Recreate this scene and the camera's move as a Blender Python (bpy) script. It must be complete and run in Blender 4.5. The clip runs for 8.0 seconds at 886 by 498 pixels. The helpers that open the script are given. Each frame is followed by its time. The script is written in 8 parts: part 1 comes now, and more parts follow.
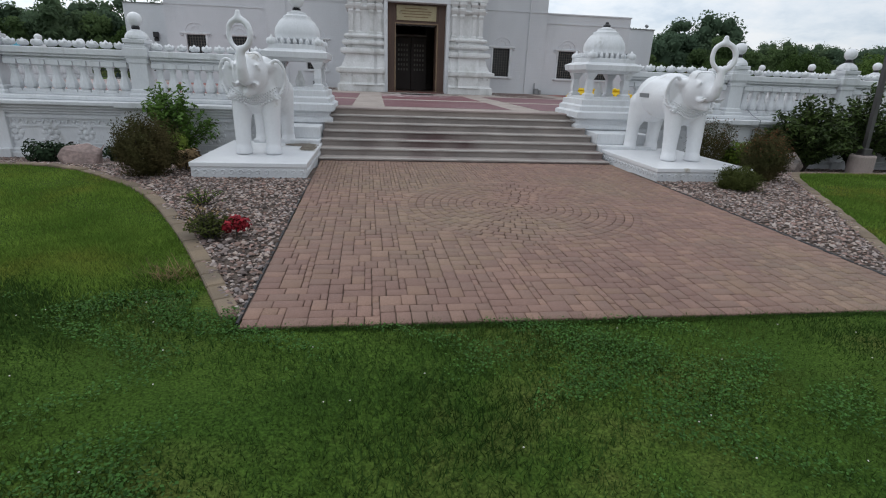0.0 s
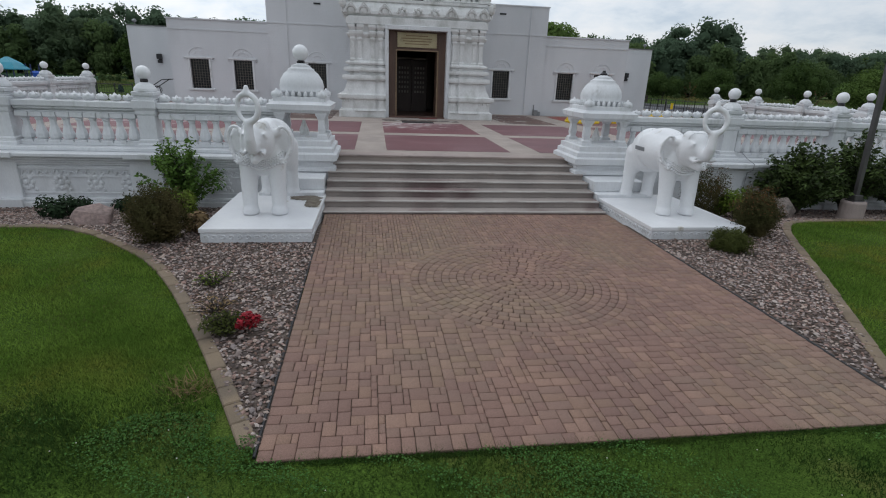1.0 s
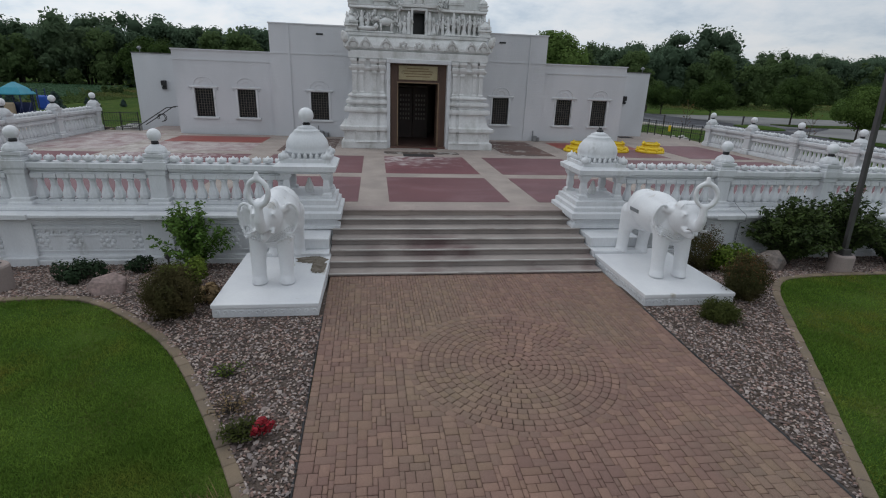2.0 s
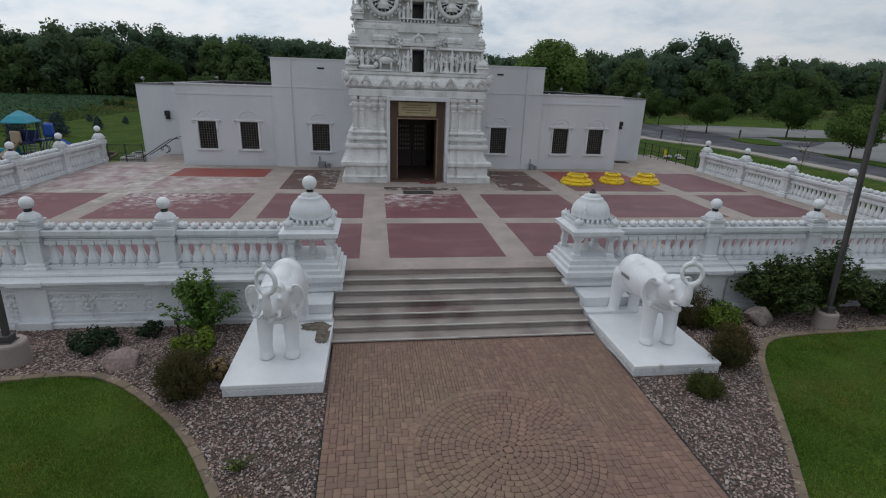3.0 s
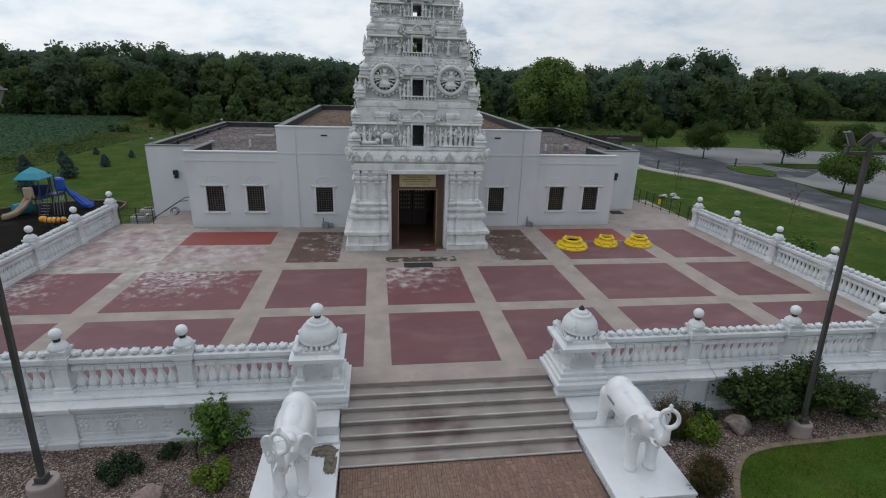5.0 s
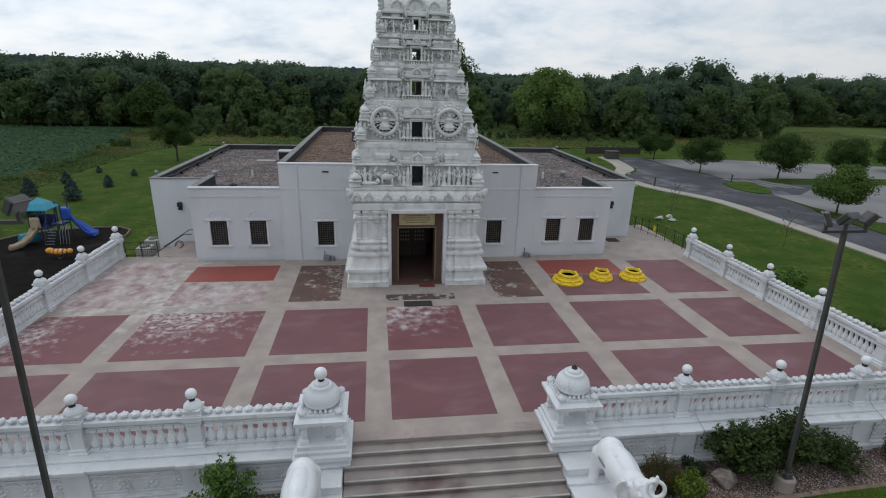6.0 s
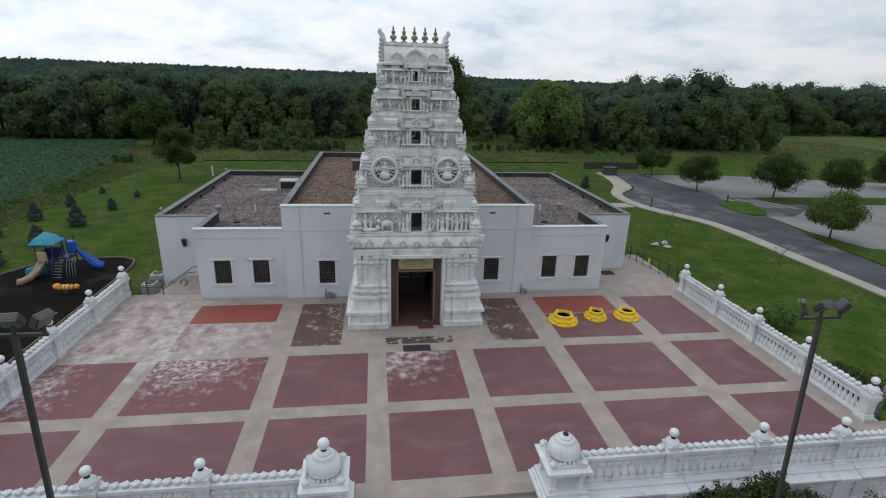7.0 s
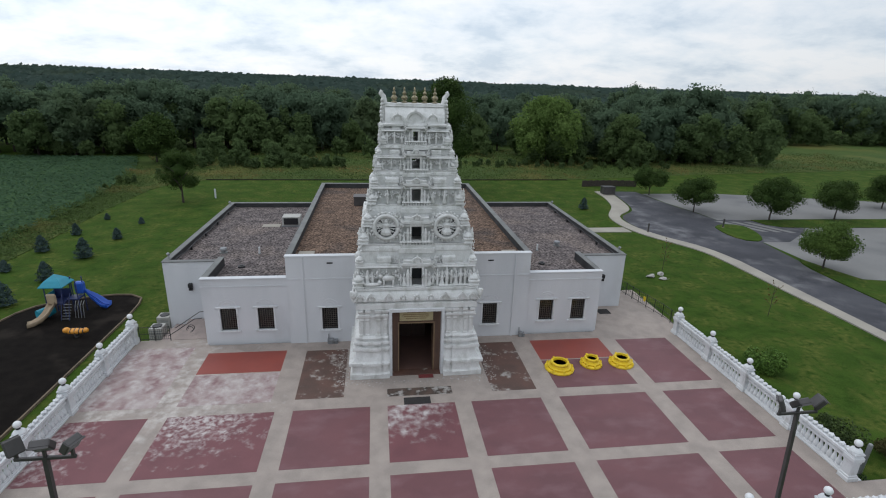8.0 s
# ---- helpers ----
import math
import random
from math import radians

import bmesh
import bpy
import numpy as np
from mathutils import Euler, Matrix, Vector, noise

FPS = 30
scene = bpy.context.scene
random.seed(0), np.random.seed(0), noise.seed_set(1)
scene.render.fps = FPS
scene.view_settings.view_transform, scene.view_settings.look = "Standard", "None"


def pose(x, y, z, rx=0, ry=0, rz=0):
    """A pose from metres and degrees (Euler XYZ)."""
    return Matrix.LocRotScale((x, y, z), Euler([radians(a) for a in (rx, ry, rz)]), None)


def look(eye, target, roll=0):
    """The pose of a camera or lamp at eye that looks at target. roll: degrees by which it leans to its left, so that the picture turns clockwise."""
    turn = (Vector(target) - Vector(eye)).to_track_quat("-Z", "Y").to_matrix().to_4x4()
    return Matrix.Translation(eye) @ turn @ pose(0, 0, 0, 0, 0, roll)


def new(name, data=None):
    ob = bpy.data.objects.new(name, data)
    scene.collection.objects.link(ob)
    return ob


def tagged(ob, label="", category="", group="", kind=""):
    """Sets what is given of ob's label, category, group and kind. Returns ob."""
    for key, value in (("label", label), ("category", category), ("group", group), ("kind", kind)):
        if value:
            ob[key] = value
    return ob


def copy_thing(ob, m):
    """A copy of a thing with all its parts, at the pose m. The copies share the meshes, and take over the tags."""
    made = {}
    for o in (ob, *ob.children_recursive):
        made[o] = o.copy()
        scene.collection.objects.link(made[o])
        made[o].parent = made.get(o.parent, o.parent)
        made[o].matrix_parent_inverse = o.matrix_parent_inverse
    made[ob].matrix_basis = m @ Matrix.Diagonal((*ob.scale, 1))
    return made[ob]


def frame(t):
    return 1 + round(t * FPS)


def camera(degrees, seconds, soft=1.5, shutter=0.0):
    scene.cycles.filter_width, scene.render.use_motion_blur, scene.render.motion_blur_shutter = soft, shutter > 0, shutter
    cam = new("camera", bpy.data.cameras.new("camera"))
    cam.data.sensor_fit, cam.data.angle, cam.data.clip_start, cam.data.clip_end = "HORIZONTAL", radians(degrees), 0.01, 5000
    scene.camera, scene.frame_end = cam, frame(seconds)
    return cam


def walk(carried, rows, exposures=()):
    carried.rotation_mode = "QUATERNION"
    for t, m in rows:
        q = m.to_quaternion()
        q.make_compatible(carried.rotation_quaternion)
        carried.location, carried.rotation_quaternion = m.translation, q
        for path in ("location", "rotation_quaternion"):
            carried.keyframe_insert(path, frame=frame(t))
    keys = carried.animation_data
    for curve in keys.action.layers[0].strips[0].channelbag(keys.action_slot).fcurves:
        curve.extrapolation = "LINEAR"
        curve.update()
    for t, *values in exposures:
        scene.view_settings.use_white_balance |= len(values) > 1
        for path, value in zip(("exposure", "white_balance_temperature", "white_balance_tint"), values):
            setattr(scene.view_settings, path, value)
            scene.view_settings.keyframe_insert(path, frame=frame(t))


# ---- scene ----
cam = camera(82.8, 8.0, 1.1)
PATH = [
    (0, (-1.993, -25.29, 1.815), (-1.728, -23.418, 1.162), 2.2),
    (0.5, (-2.01, -25.257, 2.346), (-1.744, -23.385, 1.695), 2.2),
    (1, (-2.04, -25.201, 2.947), (-1.775, -23.328, 2.298), 2.2),
    (1.5, (-2.08, -25.158, 3.609), (-1.816, -23.284, 2.962), 2.2),
    (3, (-2.121, -25.077, 6.017), (-1.856, -23.201, 5.374), 2.0),
    (3.5, (-2.132, -25.04, 6.858), (-1.869, -23.164, 6.216), 2.0),
    (4, (-2.144, -24.992, 7.708), (-1.881, -23.116, 7.067), 1.9),
    (4.5, (-2.129, -24.937, 8.579), (-1.868, -23.06, 7.939), 1.8),
    (6, (-2.146, -24.909, 11.492), (-1.884, -23.032, 10.856), 1.7),
    (6.5, (-2.133, -24.911, 12.61), (-1.869, -23.033, 11.976), 1.7),
    (7, (-2.132, -24.875, 13.89), (-1.869, -22.996, 13.258), 1.8),
    (7.5, (-2.135, -24.833, 15.336), (-1.872, -22.953, 14.705), 1.7),
    (8, (-2.163, -24.792, 16.857), (-1.901, -22.91, 16.231), 1.7),
]
EXPOSURE = [(0.0, 0.05), (1.5, -0.24), (3.0, -0.38), (4.0, -0.26), (4.5, -0.25), (6.0, -0.17), (6.5, -0.14), (7.2, -0.05), (8.0, 0.0)]
walk(cam, [(t, look(eye, target, roll)) for t, eye, target, roll in PATH], EXPOSURE)

# ---- world, sun, exposure ----
SKY_STRENGTH, CLOUD_LIGHT, SUN = 0.10, 1.0, 0.3
SUN_ELEV, SUN_AZ = 58.0, -50.0
world = bpy.data.worlds.new("sky")
scene.world = world
world.use_nodes = True
wt = world.node_tree
wt.nodes.clear()


def wnode(kind, operation="", blend=""):
    n = wt.nodes.new(kind)
    if operation:
        n.operation = operation
    if blend:
        n.data_type, n.blend_type = "RGBA", blend
    return n


w_out = wnode("ShaderNodeOutputWorld")
w_bg = wnode("ShaderNodeBackground")
w_sky = wnode("ShaderNodeTexSky")
w_sky.sky_type, w_sky.sun_disc = "NISHITA", False
w_sky.sun_elevation, w_sky.sun_rotation = radians(SUN_ELEV), radians(SUN_AZ)
w_scale = wnode("ShaderNodeMix", blend="MULTIPLY")
w_scale.inputs[0].default_value = 1.0
w_scale.inputs[7].default_value = (SKY_STRENGTH,) * 3 + (1,)
wt.links.new(w_sky.outputs[0], w_scale.inputs[6])
w_co = wnode("ShaderNodeTexCoord")
w_sep = wnode("ShaderNodeSeparateXYZ")
wt.links.new(w_co.outputs["Generated"], w_sep.inputs[0])
# cloud layer: the direction projected on a flat ceiling
w_lift = wnode("ShaderNodeMath", operation="MAXIMUM")
w_lift.inputs[1].default_value = 0.0
wt.links.new(w_sep.outputs[2], w_lift.inputs[0])
w_add = wnode("ShaderNodeMath", operation="ADD")
w_add.inputs[1].default_value = 0.30
wt.links.new(w_lift.outputs[0], w_add.inputs[0])
w_px = wnode("ShaderNodeMath", operation="DIVIDE")
w_py = wnode("ShaderNodeMath", operation="DIVIDE")
for n, o in ((w_px, 0), (w_py, 1)):
    wt.links.new(w_sep.outputs[o], n.inputs[0])
    wt.links.new(w_add.outputs[0], n.inputs[1])
w_comb = wnode("ShaderNodeCombineXYZ")
wt.links.new(w_px.outputs[0], w_comb.inputs[0])
wt.links.new(w_py.outputs[0], w_comb.inputs[1])
w_noise = wnode("ShaderNodeTexNoise")
for k, v in (("Scale", 2.6), ("Detail", 7.0), ("Roughness", 0.6), ("Distortion", 0.1)):
    w_noise.inputs[k].default_value = v
wt.links.new(w_comb.outputs[0], w_noise.inputs["Vector"])
w_ramp = wnode("ShaderNodeValToRGB")
e = w_ramp.color_ramp.elements
e[0].position, e[0].color = 0.34, (0.66, 0.765, 0.89, 1)
e[1].position, e[1].color = 0.60, (1.0, 1.03, 1.075, 1)
e.new(0.47).color = (0.86, 0.935, 1.02, 1)
wt.links.new(w_noise.outputs[0], w_ramp.inputs[0])
w_cloud = wnode("ShaderNodeMix", blend="MULTIPLY")
w_cloud.inputs[0].default_value = 1.0
w_cloud.inputs[7].default_value = (CLOUD_LIGHT,) * 3 + (1,)
wt.links.new(w_ramp.outputs[0], w_cloud.inputs[6])
w_dot = wnode("ShaderNodeVectorMath", operation="DOT_PRODUCT")
w_dot.inputs[1].default_value = (math.sin(radians(SUN_AZ)) * math.cos(radians(SUN_ELEV)), math.cos(radians(SUN_AZ)) * math.cos(radians(SUN_ELEV)), math.sin(radians(SUN_ELEV)))
wt.links.new(w_co.outputs["Generated"], w_dot.inputs[0])
w_glow = wnode("ShaderNodeMapRange")
w_glow.inputs[1].default_value, w_glow.inputs[2].default_value, w_glow.inputs[3].default_value, w_glow.inputs[4].default_value = -0.5, 0.9, 0.57, 1.30
wt.links.new(w_dot.outputs["Value"], w_glow.inputs[0])
w_lit = wnode("ShaderNodeMix", blend="MULTIPLY")
w_lit.inputs[0].default_value = 1.0
wt.links.new(w_cloud.outputs[2], w_lit.inputs[6])
wt.links.new(w_glow.outputs[0], w_lit.inputs[7])
w_mix = wnode("ShaderNodeMix", blend="MIX")
w_mix.inputs[0].default_value = 0.88
wt.links.new(w_scale.outputs[2], w_mix.inputs[6])
wt.links.new(w_lit.outputs[2], w_mix.inputs[7])
wt.links.new(w_mix.outputs[2], w_bg.inputs[0])
w_bg.inputs[1].default_value = 1.0
wt.links.new(w_bg.outputs[0], w_out.inputs[0])

sun = new("sun", bpy.data.lights.new("sun", "SUN"))
sun.data.energy, sun.data.angle, sun.data.color = SUN, radians(25), (1.0, 0.97, 0.93)
sun.matrix_world = look((30 * math.sin(radians(SUN_AZ)), 30 * math.cos(radians(SUN_AZ)), 30 * math.tan(radians(SUN_ELEV))), (0, 0, 0))


# ---- materials ----
def mat(name, c1, c2, scale=6.0, rough=0.65, bump=0.0, bscale=40.0, stain=None, sscale=0.7, slo=0.55, shi=0.7, metal=0.0, vary=0.0, island=False, fine=0.0, stretch=1.0, through_light=0.0, gloss=0.5, broken=0.0, palette=(), around=(), courses=False):
    """A surface with a large and a small variation of colour, an optional stain, relief, and a shade that differs from piece to piece."""
    m = bpy.data.materials.new(name)
    m.use_nodes = True
    t = m.node_tree
    b = t.nodes["Principled BSDF"]
    b.inputs["Roughness"].default_value, b.inputs["Metallic"].default_value = rough, metal
    b.inputs["Specular IOR Level"].default_value = gloss
    geo = t.nodes.new("ShaderNodeNewGeometry")
    at = t.nodes.new("ShaderNodeMapping")
    at.inputs["Scale"].default_value = stretch if isinstance(stretch, tuple) else (1, 1, stretch)
    t.links.new(geo.outputs["Position"], at.inputs[0])

    def noise_at(s, detail=4.0):
        n = t.nodes.new("ShaderNodeTexNoise")
        n.inputs["Scale"].default_value, n.inputs["Detail"].default_value = s, detail
        t.links.new(at.outputs[0], n.inputs["Vector"])
        return n.outputs[0]

    def ramp(src, lo, hi):
        r = t.nodes.new("ShaderNodeMapRange")
        r.inputs[1].default_value, r.inputs[2].default_value = lo, hi
        t.links.new(src, r.inputs[0])
        return r.outputs[0]

    def mixed(fac, a, bcol, mode="MIX"):
        x = t.nodes.new("ShaderNodeMix")
        x.data_type, x.blend_type = "RGBA", mode
        for sock, val in ((x.inputs[0], fac), (x.inputs[6], a), (x.inputs[7], bcol)):
            if isinstance(val, (int, float)):
                sock.default_value = val
            elif isinstance(val, tuple):
                sock.default_value = (*val, 1)
            else:
                t.links.new(val, sock)
        return x.outputs[2]

    col = mixed(ramp(noise_at(scale), 0.35, 0.65), c1, c2)
    if stain:
        spread_ = noise_at(sscale, 8.0)
        if around:
            off = t.nodes.new("ShaderNodeMapping")
            off.vector_type = "TEXTURE"
            off.inputs["Location"].default_value, off.inputs["Scale"].default_value = (around[0], around[1], 0.97), (around[2], around[3], 1)
            t.links.new(geo.outputs["Position"], off.inputs[0])
            far = t.nodes.new("ShaderNodeVectorMath")
            far.operation = "LENGTH"
            t.links.new(off.outputs[0], far.inputs[0])
            near = t.nodes.new("ShaderNodeMath")
            near.operation = "MULTIPLY_ADD"
            near.inputs[1].default_value, near.inputs[2].default_value = -0.3, 0.22
            t.links.new(far.outputs["Value"], near.inputs[0])
            total = t.nodes.new("ShaderNodeMath")
            t.links.new(spread_, total.inputs[0])
            t.links.new(near.outputs[0], total.inputs[1])
            spread_ = total.outputs[0]
        fac = ramp(spread_, slo, shi)
        if broken:
            cut = t.nodes.new("ShaderNodeMath")
            cut.operation = "MULTIPLY"
            t.links.new(fac, cut.inputs[0])
            t.links.new(ramp(noise_at(sscale * broken, 6.0), 0.36, 0.62), cut.inputs[1])
            fac = cut.outputs[0]
        col = mixed(fac, col, stain)
    if fine:
        f = ramp(noise_at(bscale * 1.3, 3.0), 0.3, 0.7)
        v = t.nodes.new("ShaderNodeMapRange")
        v.inputs[3].default_value, v.inputs[4].default_value = 1 - fine, 1 + fine
        t.links.new(f, v.inputs[0])
        col = mixed(1.0, col, v.outputs[0], "MULTIPLY")
    if vary:
        src = geo.outputs["Random Per Island"] if island else t.nodes.new("ShaderNodeObjectInfo").outputs["Random"]
        v = t.nodes.new("ShaderNodeMapRange")
        v.inputs[3].default_value, v.inputs[4].default_value = 1 - vary, 1 + vary
        t.links.new(src, v.inputs[0])
        col = mixed(1.0, col, v.outputs[0], "MULTIPLY")
    if palette:
        pr = t.nodes.new("ShaderNodeValToRGB")
        pr.color_ramp.interpolation = "CONSTANT"
        for k, shade in enumerate(palette):
            e = pr.color_ramp.elements[k] if k < 2 else pr.color_ramp.elements.new(1.0)
            e.position, e.color = k / len(palette), (*shade, 1)
        t.links.new(geo.outputs["Random Per Island"] if island else t.nodes.new("ShaderNodeObjectInfo").outputs["Random"], pr.inputs[0])
        col = mixed(1.0, col, pr.outputs[0], "MULTIPLY")
    t.links.new(col, b.inputs["Base Color"])
    if bump:
        bm_ = t.nodes.new("ShaderNodeBump")
        bm_.inputs["Strength"].default_value, bm_.inputs["Distance"].default_value = bump, 0.02
        t.links.new(noise_at(bscale, 5.0), bm_.inputs["Height"])
        if courses:
            # painted block joints, 0.4 by 0.2 m
            xyz, flat_ = t.nodes.new("ShaderNodeSeparateXYZ"), t.nodes.new("ShaderNodeCombineXYZ")
            along = t.nodes.new("ShaderNodeMath")
            t.links.new(geo.outputs["Position"], xyz.inputs[0])
            t.links.new(xyz.outputs[0], along.inputs[0])
            t.links.new(xyz.outputs[1], along.inputs[1])
            t.links.new(along.outputs[0], flat_.inputs[0])
            t.links.new(xyz.outputs[2], flat_.inputs[1])
            blocks = t.nodes.new("ShaderNodeTexBrick")
            for key, val in (("Scale", 1.0), ("Mortar Size", 0.012), ("Mortar Smooth", 0.6), ("Brick Width", 0.4), ("Row Height", 0.2)):
                blocks.inputs[key].default_value = val
            t.links.new(flat_.outputs[0], blocks.inputs["Vector"])
            joint = t.nodes.new("ShaderNodeBump")
            joint.invert = True
            joint.inputs["Strength"].default_value, joint.inputs["Distance"].default_value = 0.35, 0.008
            t.links.new(blocks.outputs["Fac"], joint.inputs["Height"])
            t.links.new(joint.outputs[0], bm_.inputs["Normal"])
        t.links.new(bm_.outputs[0], b.inputs["Normal"])
    if through_light:
        tr = t.nodes.new("ShaderNodeBsdfTranslucent")
        t.links.new(col, tr.inputs[0])
        ms = t.nodes.new("ShaderNodeMixShader")
        ms.inputs[0].default_value = through_light
        t.links.new(b.outputs[0], ms.inputs[1])
        t.links.new(tr.outputs[0], ms.inputs[2])
        t.links.new(ms.outputs[0], t.nodes["Material Output"].inputs[0])
    return m


WHITE = mat("white_paint", (0.685, 0.70, 0.715), (0.60, 0.615, 0.635), 1.3, 0.55, 0.2, 24, (0.40, 0.405, 0.395), 2.2, 0.53, 0.76, fine=0.04, stretch=0.4, broken=5)
WALL = mat("wall_paint", (0.635, 0.645, 0.67), (0.575, 0.59, 0.615), 0.6, 0.7, 0.2, 60, (0.50, 0.51, 0.53), 0.5, 0.55, 0.8, fine=0.05, stretch=0.35, courses=True)
CARVED = mat("carved_paint", (0.70, 0.705, 0.70), (0.62, 0.625, 0.615), 2.5, 0.6, 0.35, 14, (0.46, 0.465, 0.44), 2.4, 0.52, 0.76, fine=0.06, stretch=0.7)
GLOSSWHITE = mat("gloss_white", (0.75, 0.76, 0.77), (0.69, 0.70, 0.72), 1.5, 0.3, 0.12, 18, (0.45, 0.42, 0.36), 2.2, 0.66, 0.74, fine=0.02)
PADWORN = mat("worn_patch", (0.10, 0.08, 0.055), (0.20, 0.175, 0.14), 12, 0.85, 0.4, 40)
CONCRETE = mat("concrete", (0.370, 0.304, 0.278), (0.300, 0.248, 0.230), 1.2, 0.85, 0.3, 60, (0.24, 0.205, 0.19), 1.6, 0.54, 0.78, fine=0.14, gloss=0.3, broken=4)
STEP = mat("step_concrete", (0.325, 0.285, 0.262), (0.25, 0.222, 0.206), 1.1, 0.85, 0.3, 60, (0.140, 0.092, 0.090), 0.5, 0.51, 0.66, fine=0.14, stretch=0.4, gloss=0.3)
NOSING = mat("step_edge", (0.47, 0.445, 0.42), (0.38, 0.355, 0.335), 1.6, 0.8, 0.3, 50, (0.28, 0.25, 0.23), 1.2, 0.52, 0.68, fine=0.15, gloss=0.3)
TERRACECONC = mat("terrace_concrete", (0.372, 0.318, 0.284), (0.300, 0.258, 0.232), 1.2, 0.85, 0.3, 60, (0.53, 0.49, 0.46), 1.6, 0.36, 0.70, fine=0.16, gloss=0.3, broken=1.7, around=(-13.6, -0.2, 4.6, 4.2))
REDFLOOR = mat("red_floor", (0.170, 0.072, 0.079), (0.138, 0.061, 0.068), 0.6, 0.6, 0.1, 70, (0.205, 0.110, 0.122), 1.1, 0.50, 0.80, fine=0.14, gloss=0.35, stretch=(0.6, 1, 1))
REDWORN = mat("worn_red_floor", (0.182, 0.072, 0.080), (0.150, 0.060, 0.068), 0.7, 0.65, 0.15, 70, (0.50, 0.45, 0.44), 2.2, 0.42, 0.70, fine=0.16, gloss=0.35, around=(-11.0, -2.9, 3.2, 2.6), broken=2.4)
REDLEFT = mat("edge_worn_red_floor", (0.182, 0.072, 0.080), (0.150, 0.060, 0.068), 0.7, 0.65, 0.15, 70, (0.50, 0.45, 0.44), 2.2, 0.42, 0.70, fine=0.16, gloss=0.35, around=(-16.8, -4.4, 1.7, 2.8), broken=2.4)
REDMIDDLE = mat("patched_red_floor", (0.182, 0.072, 0.080), (0.150, 0.060, 0.068), 0.7, 0.65, 0.15, 70, (0.50, 0.46, 0.45), 1.8, 0.36, 0.68, fine=0.2, gloss=0.35, around=(-0.8, -2.9, 2.2, 1.9), broken=1.6)
REDPALE = mat("pale_red_floor", (0.40, 0.335, 0.32), (0.24, 0.145, 0.148), 1.3, 0.7, 0.15, 70, (0.51, 0.465, 0.45), 1.6, 0.34, 0.66, fine=0.22, gloss=0.35, broken=1.6)
REDNEW = mat("fresh_red_floor", (0.27, 0.055, 0.040), (0.23, 0.048, 0.036), 0.7, 0.5, 0.1, 70, fine=0.06)
BROKENFLOOR = mat("broken_floor", (0.10, 0.065, 0.05), (0.045, 0.035, 0.03), 2.2, 0.8, 0.5, 30, (0.34, 0.32, 0.30), 2.4, 0.52, 0.62, fine=0.3)
BROWNFLOOR = mat("brown_floor", (0.120, 0.060, 0.045), (0.080, 0.046, 0.036), 0.9, 0.6, 0.25, 50, (0.34, 0.31, 0.285), 1.6, 0.56, 0.64, fine=0.25, broken=3)
PAVER = mat("paver", (0.236, 0.148, 0.115), (0.200, 0.126, 0.101), 0.9, 0.8, 0.35, 90, (0.215, 0.155, 0.112), 0.35, 0.45, 0.7, vary=0.08, fine=0.2, gloss=0.4, palette=((1, 1, 1), (0.97, 0.93, 0.95), (1.03, 1.02, 0.95), (0.90, 0.86, 0.87), (1.0, 0.97, 0.97), (1.06, 1.04, 1.0)))
PAVERJ = mat("paver_joined", (0.236, 0.148, 0.115), (0.200, 0.126, 0.101), 0.9, 0.8, 0.35, 90, (0.215, 0.155, 0.112), 0.35, 0.45, 0.7, vary=0.08, fine=0.2, gloss=0.4, palette=((1, 1, 1), (0.97, 0.93, 0.95), (1.03, 1.02, 0.95), (0.90, 0.86, 0.87), (1.0, 0.97, 0.97), (1.06, 1.04, 1.0)), island=True)
SAND = mat("joint_sand", (0.105, 0.074, 0.060), (0.135, 0.10, 0.078), 4, 0.95, 0.3, 80, gloss=0.1)
KERB = mat("edging", (0.215, 0.165, 0.115), (0.17, 0.135, 0.10), 2.0, 0.9, 0.4, 70, (0.12, 0.10, 0.08), 1.5, 0.55, 0.75, vary=0.14, fine=0.12, gloss=0.2)
GRAVEL = mat("gravel_base", (0.085, 0.066, 0.055), (0.13, 0.105, 0.09), 14, 0.95, 0.8, 40, fine=0.3, gloss=0.1)
STONES = mat("gravel_stone", (0.232, 0.196, 0.178), (0.192, 0.164, 0.150), 0.8, 0.85, 0.2, 60, vary=0.2, island=True, gloss=0.2, palette=((0.5, 0.42, 0.38), (2.3, 2.3, 2.3), (0.9, 0.7, 0.62), (1.5, 1.45, 1.45), (0.7, 0.62, 0.62), (1.15, 0.92, 0.85), (0.35, 0.33, 0.33), (1.1, 1.1, 1.15), (1.75, 1.65, 1.55), (0.8, 0.75, 0.75), (1.3, 1.02, 0.95), (0.6, 0.55, 0.55)))
GREYROCK = mat("grey_boulder", (0.25, 0.205, 0.182), (0.165, 0.138, 0.122), 4.5, 0.9, 0.9, 14, (0.10, 0.09, 0.085), 3.5, 0.52, 0.66, fine=0.25)
PALEROCK = mat("pale_boulder", (0.50, 0.48, 0.45), (0.36, 0.35, 0.33), 4.5, 0.9, 0.8, 14, (0.25, 0.24, 0.22), 3.5, 0.54, 0.68, fine=0.2)
ROCK = mat("boulder", (0.31, 0.225, 0.205), (0.22, 0.165, 0.15), 4.5, 0.9, 0.9, 14, (0.16, 0.12, 0.11), 3.5, 0.52, 0.66, fine=0.25)
LAWN = mat("lawn", (0.047, 0.086, 0.014), (0.026, 0.056, 0.0085), 0.9, 0.95, 0.6, 45, (0.088, 0.108, 0.024), 0.45, 0.44, 0.62, fine=0.5, gloss=0.05, broken=5)
